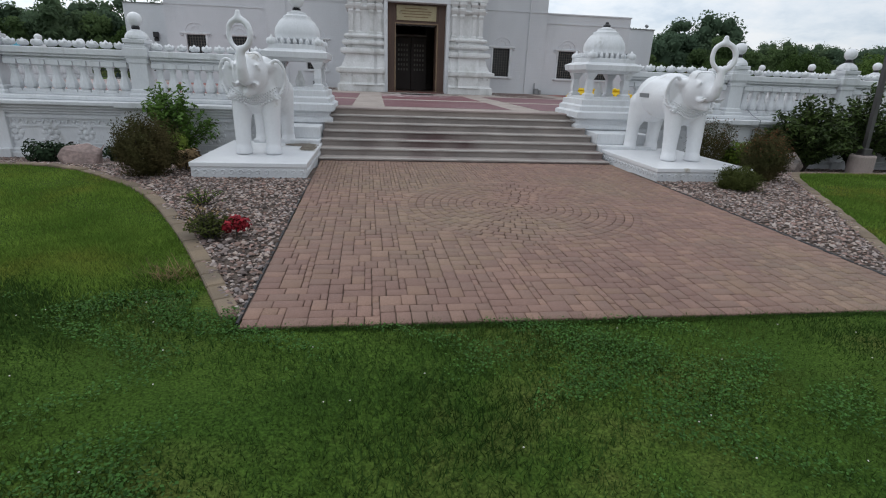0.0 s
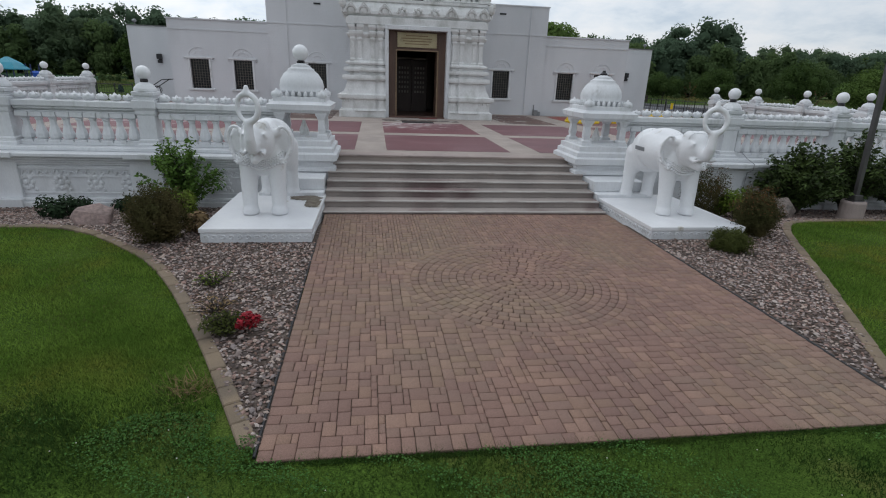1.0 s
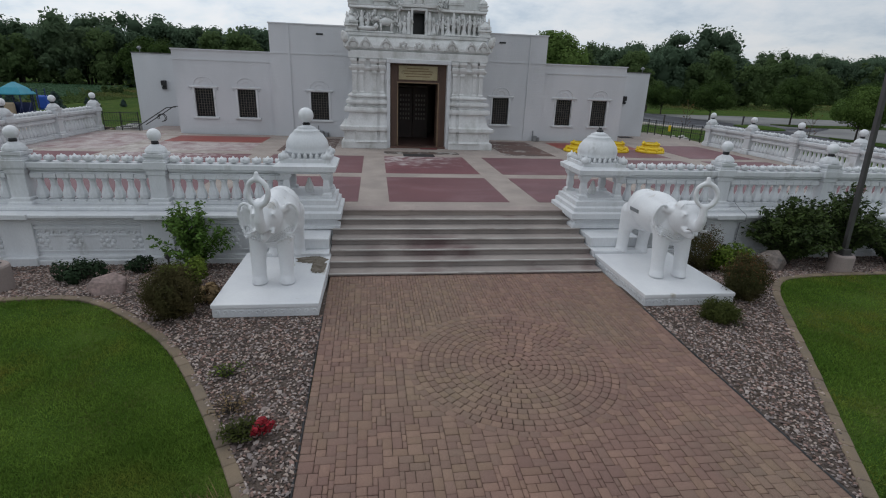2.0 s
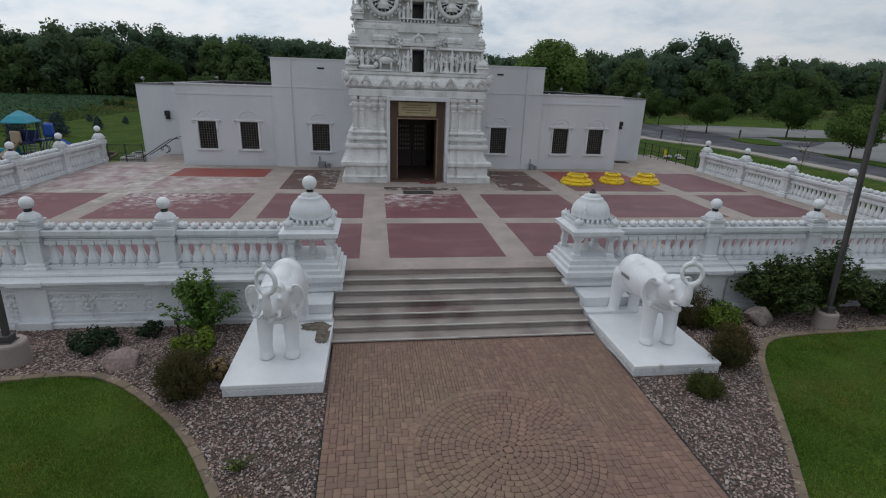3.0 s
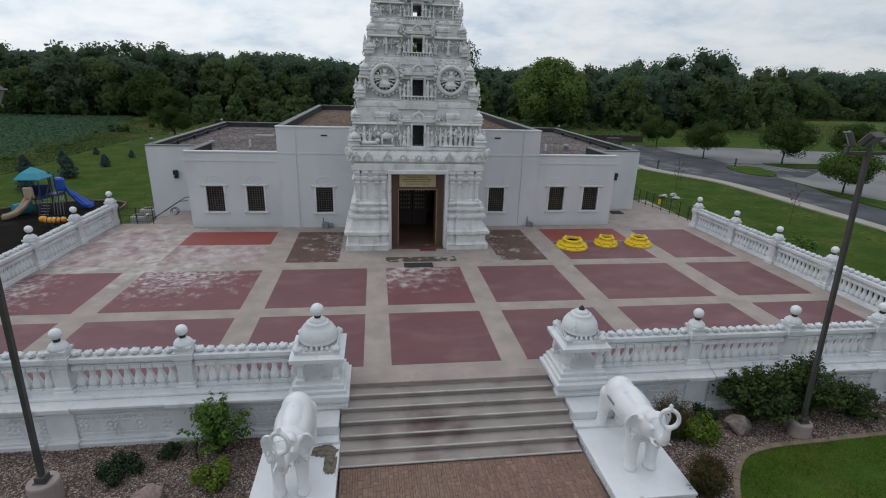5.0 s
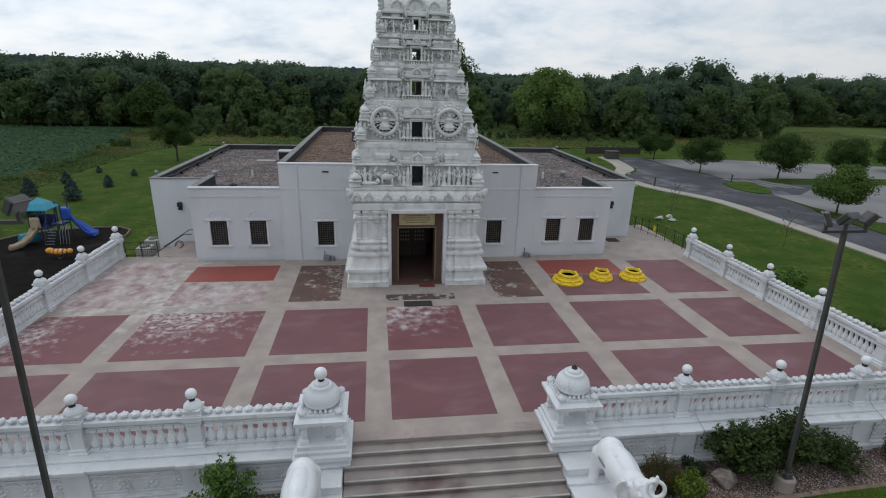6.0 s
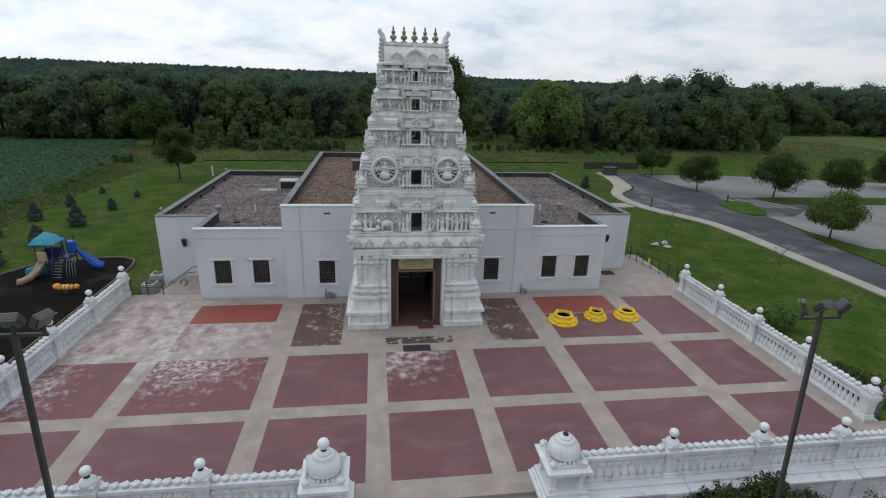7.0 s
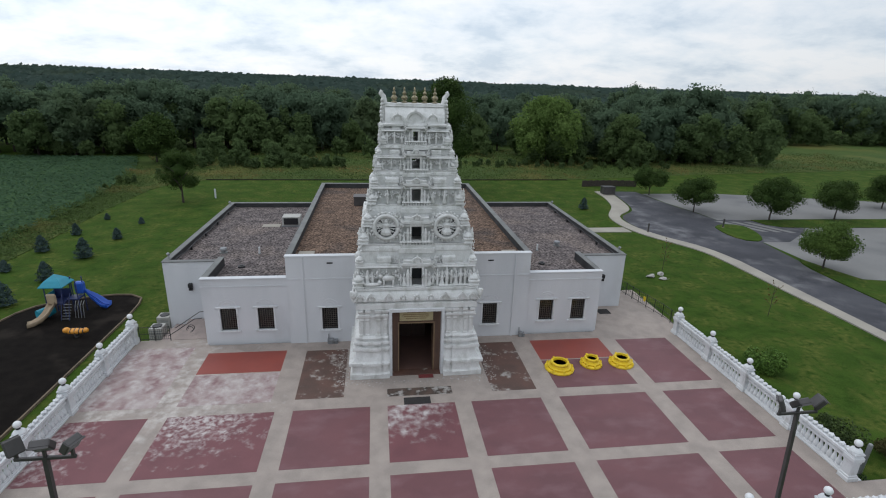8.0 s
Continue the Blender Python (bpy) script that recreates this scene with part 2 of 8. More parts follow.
THATCH = mat("turf_thatch", (0.056, 0.098, 0.016), (0.034, 0.070, 0.011), 0.9, 0.95, 0.6, 45, (0.086, 0.104, 0.026), 0.5, 0.49, 0.65, fine=0.5, gloss=0.05, broken=5)
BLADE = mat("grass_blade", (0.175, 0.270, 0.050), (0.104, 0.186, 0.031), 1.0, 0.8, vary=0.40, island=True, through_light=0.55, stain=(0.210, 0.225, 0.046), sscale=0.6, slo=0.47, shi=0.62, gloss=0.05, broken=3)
BLADEDARK = mat("front_turf_blade", (0.060, 0.112, 0.026), (0.031, 0.068, 0.015), 1.0, 0.8, vary=0.45, island=True, through_light=0.5, stain=(0.105, 0.135, 0.030), sscale=0.6, slo=0.52, shi=0.68, gloss=0.05, broken=3)
CLOVER = mat("clover_leaf", (0.064, 0.148, 0.032), (0.042, 0.106, 0.020), 0.8, 0.7, vary=0.40, island=True, through_light=0.2, gloss=0.15)
CLOVERWHITE = mat("clover_flower", (0.62, 0.60, 0.55), (0.5, 0.48, 0.4), 30, 0.8)
MEADOW = mat("meadow", (0.066, 0.100, 0.026), (0.050, 0.084, 0.021), 0.12, 0.95, 0.8, 6, (0.115, 0.118, 0.034), 0.05, 0.5, 0.65, fine=0.3, gloss=0.1)
MEADOWBLADE = mat("meadow_stalk", (0.080, 0.120, 0.034), (0.062, 0.100, 0.028), 0.15, 0.8, vary=0.22, island=True, through_light=0.3, stain=(0.170, 0.140, 0.052), sscale=0.09, slo=0.50, shi=0.64, gloss=0.1)
CROP = mat("bean_field", (0.062, 0.120, 0.045), (0.053, 0.104, 0.039), 0.1, 0.95, 0.4, 5, fine=0.15, gloss=0.1)
CROPLEAF = mat("bean_leaf", (0.078, 0.146, 0.078), (0.068, 0.130, 0.070), 0.1, 0.8, vary=0.05, island=True, through_light=0.4, gloss=0.1)
ASPHALT = mat("asphalt", (0.074, 0.075, 0.086), (0.048, 0.049, 0.058), 0.25, 0.85, 0.3, 50, (0.15, 0.15, 0.16), 0.16, 0.48, 0.66, fine=0.25, gloss=0.2, broken=4)
LOT = mat("pale_asphalt", (0.205, 0.203, 0.198), (0.162, 0.161, 0.160), 0.1, 0.9, 0.2, 40, (0.12, 0.12, 0.125), 0.1, 0.52, 0.66, fine=0.12, broken=3)
WALKWAY = mat("walkway", (0.36, 0.335, 0.29), (0.30, 0.28, 0.245), 0.4, 0.9, 0.2, 40, fine=0.08, gloss=0.2)
MULCH = mat("mulch", (0.0085, 0.0072, 0.0065), (0.013, 0.011, 0.0095), 1.5, 0.98, 0.8, 25, (0.024, 0.020, 0.017), 0.4, 0.58, 0.7, fine=0.3, gloss=0.05)
ROOFGREY = mat("roof_gravel_grey", (0.165, 0.140, 0.136), (0.085, 0.074, 0.074), 1.6, 0.95, 0.9, 5.5, (0.168, 0.138, 0.126), 0.25, 0.5, 0.65, fine=0.95, gloss=0.1)
ROOFTAN = mat("roof_gravel_tan", (0.168, 0.115, 0.086), (0.098, 0.068, 0.053), 1.6, 0.95, 0.9, 5.5, (0.08, 0.064, 0.058), 0.3, 0.52, 0.66, fine=0.9, gloss=0.1)
COPING = mat("metal_coping", (0.165, 0.17, 0.165), (0.115, 0.12, 0.118), 1.0, 0.6, 0.1, 30, gloss=0.4)
FLASHING = mat("roof_membrane", (0.040, 0.040, 0.042), (0.058, 0.058, 0.060), 1.0, 0.8, 0.1, 30, gloss=0.2)
WOOD = mat("door_wood", (0.118, 0.066, 0.045), (0.080, 0.046, 0.033), 3.0, 0.5, 0.2, 30, fine=0.15, stretch=0.1)
DOORDARK = mat("inner_door_wood", (0.050, 0.028, 0.021), (0.036, 0.021, 0.016), 3.0, 0.45, 0.2, 30, fine=0.12, stretch=0.1)
GOLDWOOD = mat("sign_board", (0.42, 0.365, 0.22), (0.35, 0.30, 0.17), 2.0, 0.35, 0.1, 30, (0.24, 0.20, 0.12), 3.0, 0.58, 0.72, fine=0.12)
TRIMTAN = mat("inner_trim", (0.24, 0.165, 0.095), (0.19, 0.13, 0.08), 3.0, 0.5, 0.1, 30)
INK = mat("sign_bar", (0.20, 0.13, 0.06), (0.17, 0.11, 0.05), 5, 0.7)
DARKROOM = mat("interior_wall", (0.30, 0.26, 0.23), (0.25, 0.22, 0.19), 1.0, 0.8)
INTERIORFLOOR = mat("interior_floor", (0.15, 0.085, 0.07), (0.12, 0.07, 0.06), 1.0, 0.35)
BLACK = mat("black_metal", (0.018, 0.018, 0.020), (0.026, 0.026, 0.028), 4, 0.45, metal=0.3)
BRONZE = mat("bronze_pole", (0.085, 0.080, 0.080), (0.062, 0.058, 0.058), 2.0, 0.5, metal=0.3)
GRILLE = mat("window_grille", (0.135, 0.118, 0.098), (0.10, 0.088, 0.074), 5, 0.6, metal=0.1)
GOLD = mat("gilded_metal", (0.36, 0.31, 0.20), (0.16, 0.14, 0.09), 9, 0.35, metal=0.8)
YELLOW = mat("yellow_paint", (0.78, 0.55, 0.015), (0.70, 0.48, 0.012), 3, 0.5, 0.1, 25, fine=0.05)
HOLLOW = mat("rusty_hollow", (0.07, 0.03, 0.018), (0.035, 0.02, 0.014), 6, 0.85)
RUBBER = mat("door_mat", (0.022, 0.020, 0.020), (0.032, 0.03, 0.03), 8, 0.9, 0.3, 60)
REDMAT = mat("red_mat", (0.17, 0.03, 0.03), (0.14, 0.028, 0.028), 6, 0.9, 0.3, 60)
TEAL = mat("teal_roof", (0.014, 0.26, 0.36), (0.012, 0.22, 0.31), 2, 0.5)
BLUE = mat("blue_plastic", (0.02, 0.10, 0.48), (0.018, 0.085, 0.42), 2, 0.4)
NAVY = mat("navy_post", (0.022, 0.035, 0.12), (0.02, 0.03, 0.10), 2, 0.45)
TANPLASTIC = mat("tan_plastic", (0.40, 0.31, 0.21), (0.36, 0.28, 0.19), 2, 0.45)
ORANGE = mat("orange_plastic", (0.75, 0.32, 0.04), (0.68, 0.28, 0.03), 2, 0.45)
GREYMETAL = mat("grey_metal", (0.28, 0.29, 0.30), (0.22, 0.23, 0.24), 3, 0.5, metal=0.4)
ACBEIGE = mat("unit_casing", (0.42, 0.41, 0.38), (0.36, 0.35, 0.33), 3, 0.55)
BARK = mat("bark", (0.066, 0.054, 0.044), (0.042, 0.035, 0.030), 6, 0.95, 0.7, 25)
LEAF_TREE = mat("tree_leaf", (0.056, 0.092, 0.024), (0.040, 0.072, 0.019), 0.5, 0.8, vary=0.25, island=True, through_light=0.3, gloss=0.1)
# distance haze is mixed into this leaf colour: paler and bluer than near trees
LEAF_WOOD = mat("hazed_wood_leaf", (0.114, 0.168, 0.104), (0.094, 0.144, 0.092), 0.06, 0.9, vary=0.10, island=True, through_light=0.5, stain=(0.130, 0.180, 0.090), sscale=0.045, slo=0.50, shi=0.68, gloss=0.05)
LEAF_BRIGHT = mat("young_tree_leaf", (0.100, 0.156, 0.038), (0.076, 0.128, 0.031), 0.3, 0.8, vary=0.2, island=True, through_light=0.3, gloss=0.1)
LEAF_WILLOW = mat("willow_leaf", (0.160, 0.236, 0.070), (0.120, 0.190, 0.054), 0.3, 0.8, vary=0.2, island=True, through_light=0.45, gloss=0.05)
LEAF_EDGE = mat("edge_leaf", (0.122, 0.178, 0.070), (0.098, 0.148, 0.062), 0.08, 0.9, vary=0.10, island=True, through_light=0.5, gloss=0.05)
LEAF_BOX = mat("box_leaf", (0.072, 0.084, 0.026), (0.060, 0.072, 0.022), 1.5, 0.9, vary=0.2, island=True, through_light=0.2, gloss=0.03)
# the hills' bluish haze is likewise part of the base colour
LEAF_HILL = mat("hazed_hill_canopy", (0.056, 0.084, 0.070), (0.044, 0.070, 0.060), 0.05, 0.95, vary=0.10, island=True, through_light=0.3, stain=(0.056, 0.080, 0.056), sscale=0.02, slo=0.5, shi=0.65, gloss=0.05)
LEAF_FIR = mat("spruce_needle", (0.052, 0.082, 0.076), (0.040, 0.064, 0.060), 0.8, 0.9, vary=0.2, island=True, gloss=0.1)
LEAF_DARK = mat("juniper_leaf", (0.024, 0.044, 0.020), (0.018, 0.034, 0.016), 2, 0.8, vary=0.45, island=True, through_light=0.1, gloss=0.15)
LEAF_BROWN = mat("bronze_leaf", (0.078, 0.066, 0.030), (0.062, 0.064, 0.026), 1.5, 0.9, vary=0.18, island=True, through_light=0.2, gloss=0.03)
LEAF_RUST = mat("rust_leaf", (0.150, 0.070, 0.036), (0.110, 0.066, 0.032), 3, 0.9, vary=0.25, island=True, through_light=0.1, gloss=0.03)
LEAF_LIME = mat("lime_leaf", (0.125, 0.175, 0.024), (0.085, 0.135, 0.018), 2, 0.7, vary=0.45, island=True, through_light=0.2, gloss=0.15)
LEAF_SHRUB = mat("shrub_leaf", (0.060, 0.090, 0.024), (0.031, 0.051, 0.015), 1.5, 0.75, vary=0.5, island=True, through_light=0.25, gloss=0.2)
LEAF_FRESH = mat("fresh_leaf", (0.105, 0.185, 0.036), (0.072, 0.140, 0.028), 2, 0.7, vary=0.35, island=True, through_light=0.3, gloss=0.15)
LEAF_DRY = mat("dry_stalk", (0.24, 0.17, 0.09), (0.19, 0.13, 0.07), 3, 0.9, vary=0.35, island=True, gloss=0.15)
PETAL_RED = mat("red_petal", (0.30, 0.018, 0.028), (0.20, 0.012, 0.020), 6, 0.6, vary=0.35, island=True, gloss=0.15)
PANE = mat("pane_and_dark_backing", (0.075, 0.08, 0.088), (0.055, 0.06, 0.066), 3, 0.35)
FLAKE = mat("paint_flake", (0.42, 0.39, 0.37), (0.30, 0.27, 0.25), 5, 0.8, vary=0.3, island=True)
GLASS = bpy.data.materials.new("window_glass")
GLASS.use_nodes = True
gb = GLASS.node_tree.nodes["Principled BSDF"]
gb.inputs["Base Color"].default_value, gb.inputs["Roughness"].default_value = (0.012, 0.014, 0.016, 1), 0.12


# ---- mesh helpers ----
def finish(bm, name, material, smooth=False):
    me = bpy.data.meshes.new(name)
    bm.normal_update()
    bm.to_mesh(me)
    bm.free()
    me.materials.append(material)
    if smooth:
        me.shade_smooth()
    return me


def part(name, bm, material, parent=None, label="", smooth=False):
    """One mesh object, from a bmesh or a mesh, under a thing or a part."""
    me = bm if isinstance(bm, bpy.types.Mesh) else finish(bm, name, material, smooth)
    ob = new(name, me)
    ob.parent = parent
    if label:
        ob["label"] = label
    return ob


def thing(name, label, category, group="", kind="", at=(0, 0, 0), turn=0.0):
    ob = new(name)
    ob.empty_display_size = 0.2
    ob.matrix_basis = pose(*at, 0, 0, turn)
    return tagged(ob, label, category, group, kind)


def box(bm, x0, x1, y0, y1, z0, z1, bevel=0.0):
    r = bmesh.ops.create_cube(bm, size=1.0)
    bmesh.ops.transform(bm, matrix=Matrix.LocRotScale(((x0 + x1) / 2, (y0 + y1) / 2, (z0 + z1) / 2), None, (abs(x1 - x0), abs(y1 - y0), abs(z1 - z0))), verts=r["verts"])
    if bevel:
        edges = list({e for v in r["verts"] for e in v.link_edges})
        bmesh.ops.bevel(bm, geom=edges, offset=bevel, segments=1, affect="EDGES")
    return bm


def boxes(*sizes, bevel=0.0):
    bm = bmesh.new()
    for s in sizes:
        box(bm, *s, bevel=bevel)
    return bm


def lathe(bm, profile, segments=16, at=(0, 0, 0), square=False):
    """A turned body from (radius, height) pairs; square: four-sided, faces to the axes."""
    n = 4 if square else segments
    k = math.sqrt(2) if square else 1
    rings = []
    for r, z in profile:
        ring = []
        for i in range(n):
            a = 2 * math.pi * (i + (0.5 if square else 0)) / n
            ring.append(bm.verts.new((at[0] + k * r * math.cos(a), at[1] + k * r * math.sin(a), at[2] + z)))
        rings.append(ring)
    for a, b in zip(rings, rings[1:]):
        for i in range(n):
            bm.faces.new((a[i], a[(i + 1) % n], b[(i + 1) % n], b[i]))
    bm.faces.new(rings[0][::-1])
    bm.faces.new(rings[-1])
    return bm


def tube(bm, points, radius, segments=8, end=None):
    """A tube along points, tapering to end."""
    pts = [Vector(p) for p in points]
    last, rings = radius if end is None else end, []
    for i, p in enumerate(pts):
        way = (pts[min(i + 1, len(pts) - 1)] - pts[max(i - 1, 0)]).normalized()
        side = way.orthogonal().normalized()
        if i and abs(side.dot(prev)) < 0.999:
            side = (prev - way * prev.dot(way)).normalized()
        prev = side
        other = way.cross(side)
        r = radius + (last - radius) * i / max(1, len(pts) - 1)
        rings.append([bm.verts.new(p + r * (math.cos(2 * math.pi * k / segments) * side + math.sin(2 * math.pi * k / segments) * other)) for k in range(segments)])
    for a, b in zip(rings, rings[1:]):
        for k in range(segments):
            bm.faces.new((a[k], a[(k + 1) % segments], b[(k + 1) % segments], b[k]))
    bm.faces.new(rings[0][::-1])
    bm.faces.new(rings[-1])
    return bm


def ball(bm, at, r, sub=2):
    radii = r if isinstance(r, tuple) else (r, r, r)
    bmesh.ops.create_icosphere(bm, subdivisions=sub, radius=1.0, matrix=Matrix.LocRotScale(at, None, radii))
    return bm


def fast_mesh(name, verts, faces, material, smooth=False):
    """A mesh from arrays: verts (n, 3), faces (m, k)."""
    me = bpy.data.meshes.new(name)
    k = faces.shape[1]
    me.vertices.add(len(verts))
    me.vertices.foreach_set("co", verts.astype(np.float32).ravel())
    me.loops.add(faces.size)
    me.loops.foreach_set("vertex_index", faces.astype(np.int32).ravel())
    me.polygons.add(len(faces))
    me.polygons.foreach_set("loop_start", np.arange(0, faces.size, k, dtype=np.int32))
    me.update(calc_edges=True)
    me.materials.append(material)
    if smooth:
        me.shade_smooth()
    return me


RNG = np.random.default_rng(7)


def scatter_quads(centres, normals, sizes, squash=0.6):
    """Leaf quads at centres, facing about their normals, with random turns."""
    n = len(centres)
    normals = normals / (np.linalg.norm(normals, axis=1, keepdims=True) + 1e-9)
    up = RNG.normal(size=(n, 3))
    u = np.cross(normals, up)
    u /= np.linalg.norm(u, axis=1, keepdims=True) + 1e-9
    v = np.cross(normals, u)
    a, b = sizes[:, None] * u, sizes[:, None] * squash * v
    verts = np.stack([centres - a, centres - b * 0.9, centres + a, centres + b], 1).reshape(-1, 3)
    return verts, np.arange(4 * n).reshape(n, 4)


def replicate(tv, tf, at, scale, tilt=0.5):
    """Copies of a small template (verts, triangles) at places, each turned and scaled."""
    n = len(at)
    a = RNG.uniform(0, 2 * np.pi, n)
    c, s = np.cos(a), np.sin(a)
    v = tv[None] * scale[:, None, :]
    t = RNG.uniform(-tilt, tilt, n)
    ct, st = np.cos(t), np.sin(t)
    y, z = v[..., 1] * ct[:, None] - v[..., 2] * st[:, None], v[..., 1] * st[:, None] + v[..., 2] * ct[:, None]
    x = v[..., 0]
    out = np.stack([x * c[:, None] - y * s[:, None], x * s[:, None] + y * c[:, None], z], -1) + at[:, None, :]
    faces = (tf[None] + (np.arange(n) * len(tv))[:, None, None]).reshape(-1, tf.shape[1])
    return out.reshape(-1, 3), faces


def join_arrays(pieces):
    vs, fs, k = [], [], 0
    for v, f in pieces:
        vs.append(v)
        fs.append(f + k)
        k += len(v)
    return np.concatenate(vs), np.concatenate(fs)

# ---- ground ----
def dip(x, y):
    """The planting beds fall towards the terrace wall."""
    side = min(1.0, max(0.0, (24 - abs(x)) / 4))
    return -0.35 * min(1.0, max(0.0, (y + 15.3) / 2.3)) * side * (1.0 if y < -10 else 0.0 if y > -6 else (-6 - y) / 4)


def axis_steps(inner0, inner1, step, far):
    mid = list(np.arange(inner0, inner1 + 1e-6, step))
    out = [step * 1.6**k for k in range(1, 40) if sum(step * 1.6**j for j in range(1, k + 1)) < far]
    grow = np.cumsum(out)
    return [inner0 - g for g in grow[::-1]] + mid + [inner1 + g for g in grow]


gx, gy = axis_steps(-24, 24, 0.8, 2500), axis_steps(-32, -6, 0.65, 2500)
gv = np.array([(x, y, dip(x, y) - 0.004 + 0.012 * noise.noise((x * 0.4, y * 0.4, 0)) * (1 if abs(x) < 30 and y < 0 else 0)) for y in gy for x in gx])
w = len(gx)
gf = np.array([(j * w + i, j * w + i + 1, (j + 1) * w + i + 1, (j + 1) * w + i) for j in range(len(gy) - 1) for i in range(w - 1)])
ground_me = fast_mesh("ground", gv, gf, LAWN, True)
ground_me.materials.append(THATCH)
mid = gv[gf].mean(axis=1)
near = (np.abs(mid[:, 0]) < 24) & (mid[:, 1] > -32) & (mid[:, 1] < -12.6)
ground_me.polygons.foreach_set("material_index", near.astype(np.int32))
tagged(part("ground", ground_me, LAWN), "mown green lawn with paler worn patches", "lawn", kind="structure")

KERB_L = [(-3.09, -21.65), (-3.40, -21.0), (-3.97, -19.85), (-4.86, -18.25), (-5.58, -17.2), (-6.45, -16.3), (-7.47, -15.5), (-8.3, -15.24), (-9.8, -15.38), (-13, -15.7), (-18, -16.0)]
KERB_R = [(3.42, -21.35), (4.1, -20.25), (5.26, -18.4), (6.33, -16.6), (6.95, -15.65), (7.8, -14.85), (8.9, -14.5), (10.4, -14.4), (12.1, -14.3), (15, -14.2), (20, -14.1)]


def smooth_line(pts, step):
    """Points at even steps along a Catmull-Rom curve."""
    p = [Vector((*q, 0)) for q in pts]
    p = [2 * p[0] - p[1]] + p + [2 * p[-1] - p[-2]]
    fine = []
    for a, b, c, d in zip(p, p[1:], p[2:], p[3:]):
        for k in range(20):
            t = k / 20
            fine.append(0.5 * ((2 * b) + (c - a) * t + (2 * a - 5 * b + 4 * c - d) * t * t + (3 * b - a - 3 * c + d) * t**3))
    fine.append(p[-2])
    out, run = [fine[0]], 0.0
    for a, b in zip(fine, fine[1:]):
        run += (b - a).length
        if run >= step:
            out.append(b)
            run = 0.0
    return out


LINE_L, LINE_R = smooth_line(KERB_L, 0.3), smooth_line(KERB_R, 0.3)


def inside(poly, x, y):
    hit, j = False, len(poly) - 1
    for i in range(len(poly)):
        (x0, y0), (x1, y1) = poly[i], poly[j]
        if (y0 > y) != (y1 > y) and x < (x1 - x0) * (y - y0) / (y1 - y0) + x0:
            hit = not hit
        j = i
    return hit


BED_L = [(-2.98, -21.8)] + [(p.x, p.y) for p in LINE_L] + [(-18, -12.5), (-3.1, -12.5), (-3.12, -14.36)]
BED_R = [(3.2, -21.5)] + [(p.x, p.y) for p in LINE_R] + [(20, -12.5), (3.32, -12.5), (3.34, -14.36)]
PAV = (-3.14, 3.36, -21.85, -14.36)


def narrow(y):
    """The forecourt is a little narrower at its outer end."""
    return 1 - 0.044 * np.clip((PAV[3] - y) / 7.49, 0, 1)


def pav_x(x, y):
    return 0.11 + (x - 0.11) * narrow(y)



def sheet(poly, cell, lift):
    """A sheet of small squares over a polygon that follows the ground."""
    xs, ys = [p[0] for p in poly], [p[1] for p in poly]
    x0, y0 = max(xs) if max(xs) < 0 else min(xs), max(ys)
    s = -1 if max(xs) < 0 else 1
    nx, ny = int((max(xs) - min(xs)) / cell) + 1, int((max(ys) - min(ys)) / cell) + 1
    bm, v = bmesh.new(), {}

    def corner(i, j):
        if (i, j) not in v:
            x, y = x0 + s * i * cell, y0 - j * cell
            v[i, j] = bm.verts.new((x, y, dip(x, y) + lift))
        return v[i, j]

    for i in range(nx):
        for j in range(ny):
            if inside(poly, x0 + s * (i + 0.5) * cell, y0 - (j + 0.5) * cell):
                q = [corner(i, j), corner(i, j + 1), corner(i + 1, j + 1), corner(i + 1, j)]
                bm.faces.new(q if s > 0 else q[::-1])
    return bm


for poly, lab in ((BED_L, "bed of mixed brown and grey river gravel beside the paving"), (BED_R, "bed of pale river gravel along the paving and terrace wall")):
    tagged(part("gravel_bed", sheet(poly, 0.1, 0.016), GRAVEL), lab, "gravel bed", kind="structure")

# ---- terrace ----
TZ = 0.965
terrace = thing("terrace", "raised concrete terrace with dark red painted panels", "terrace", kind="structure")
for q in ((-17.4, 18.45, -12.0, 4.6), (-17.4, -12.6, 4.6, 5.5), (12.6, 18.9, 4.6, 11.5), (18.45, 26.0, -12.0, -9.75)):
    part("slab", box(bmesh.new(), *q, -0.6, TZ), TERRACECONC, terrace)


def panel(x0, x1, y0, y1, material, label=""):
    part("panel", box(bmesh.new(), x0, x1, y0, y1, TZ - 0.05, TZ + 0.005), material, terrace, label)


FRONT, MID, BACK = (-11.1, -7.42), (-6.67, -2.55), (-1.72, 3.6)
for x0, x1 in ((-1.72, 1.8), (2.68, 6.48), (7.5, 12.45), (13.48, 17.05), (-6.45, -2.6), (-12.4, -7.35), (-17.0, -13.3)):
    panel(x0, x1, *FRONT, REDFLOOR)
    panel(x0, x1, *MID, REDWORN if x0 == -12.4 else REDMIDDLE if x0 == -1.72 else REDLEFT if x0 < -15 else REDFLOOR)
panel(-12.3, -7.7, -1.7, 1.15, REDPALE)
panel(-12.3, -7.7, 1.25, 3.6, REDNEW, "freshly painted bright red panel")
panel(-17.0, -13.3, -1.7, 4.4, REDPALE)
panel(7.7, 12.45, -1.75, 1.15, REDFLOOR)
panel(7.7, 12.45, 1.25, 3.65, REDNEW, "freshly painted bright red panel")
panel(13.5, 17.05, -1.75, 3.35, REDFLOOR)
panel(-6.5, -4.0, -1.6, 3.45, BROWNFLOOR, "bare brown panel with flaking paint")
panel(4.0, 6.5, -1.75, 3.6, BROWNFLOOR, "bare brown panel with flaking paint")
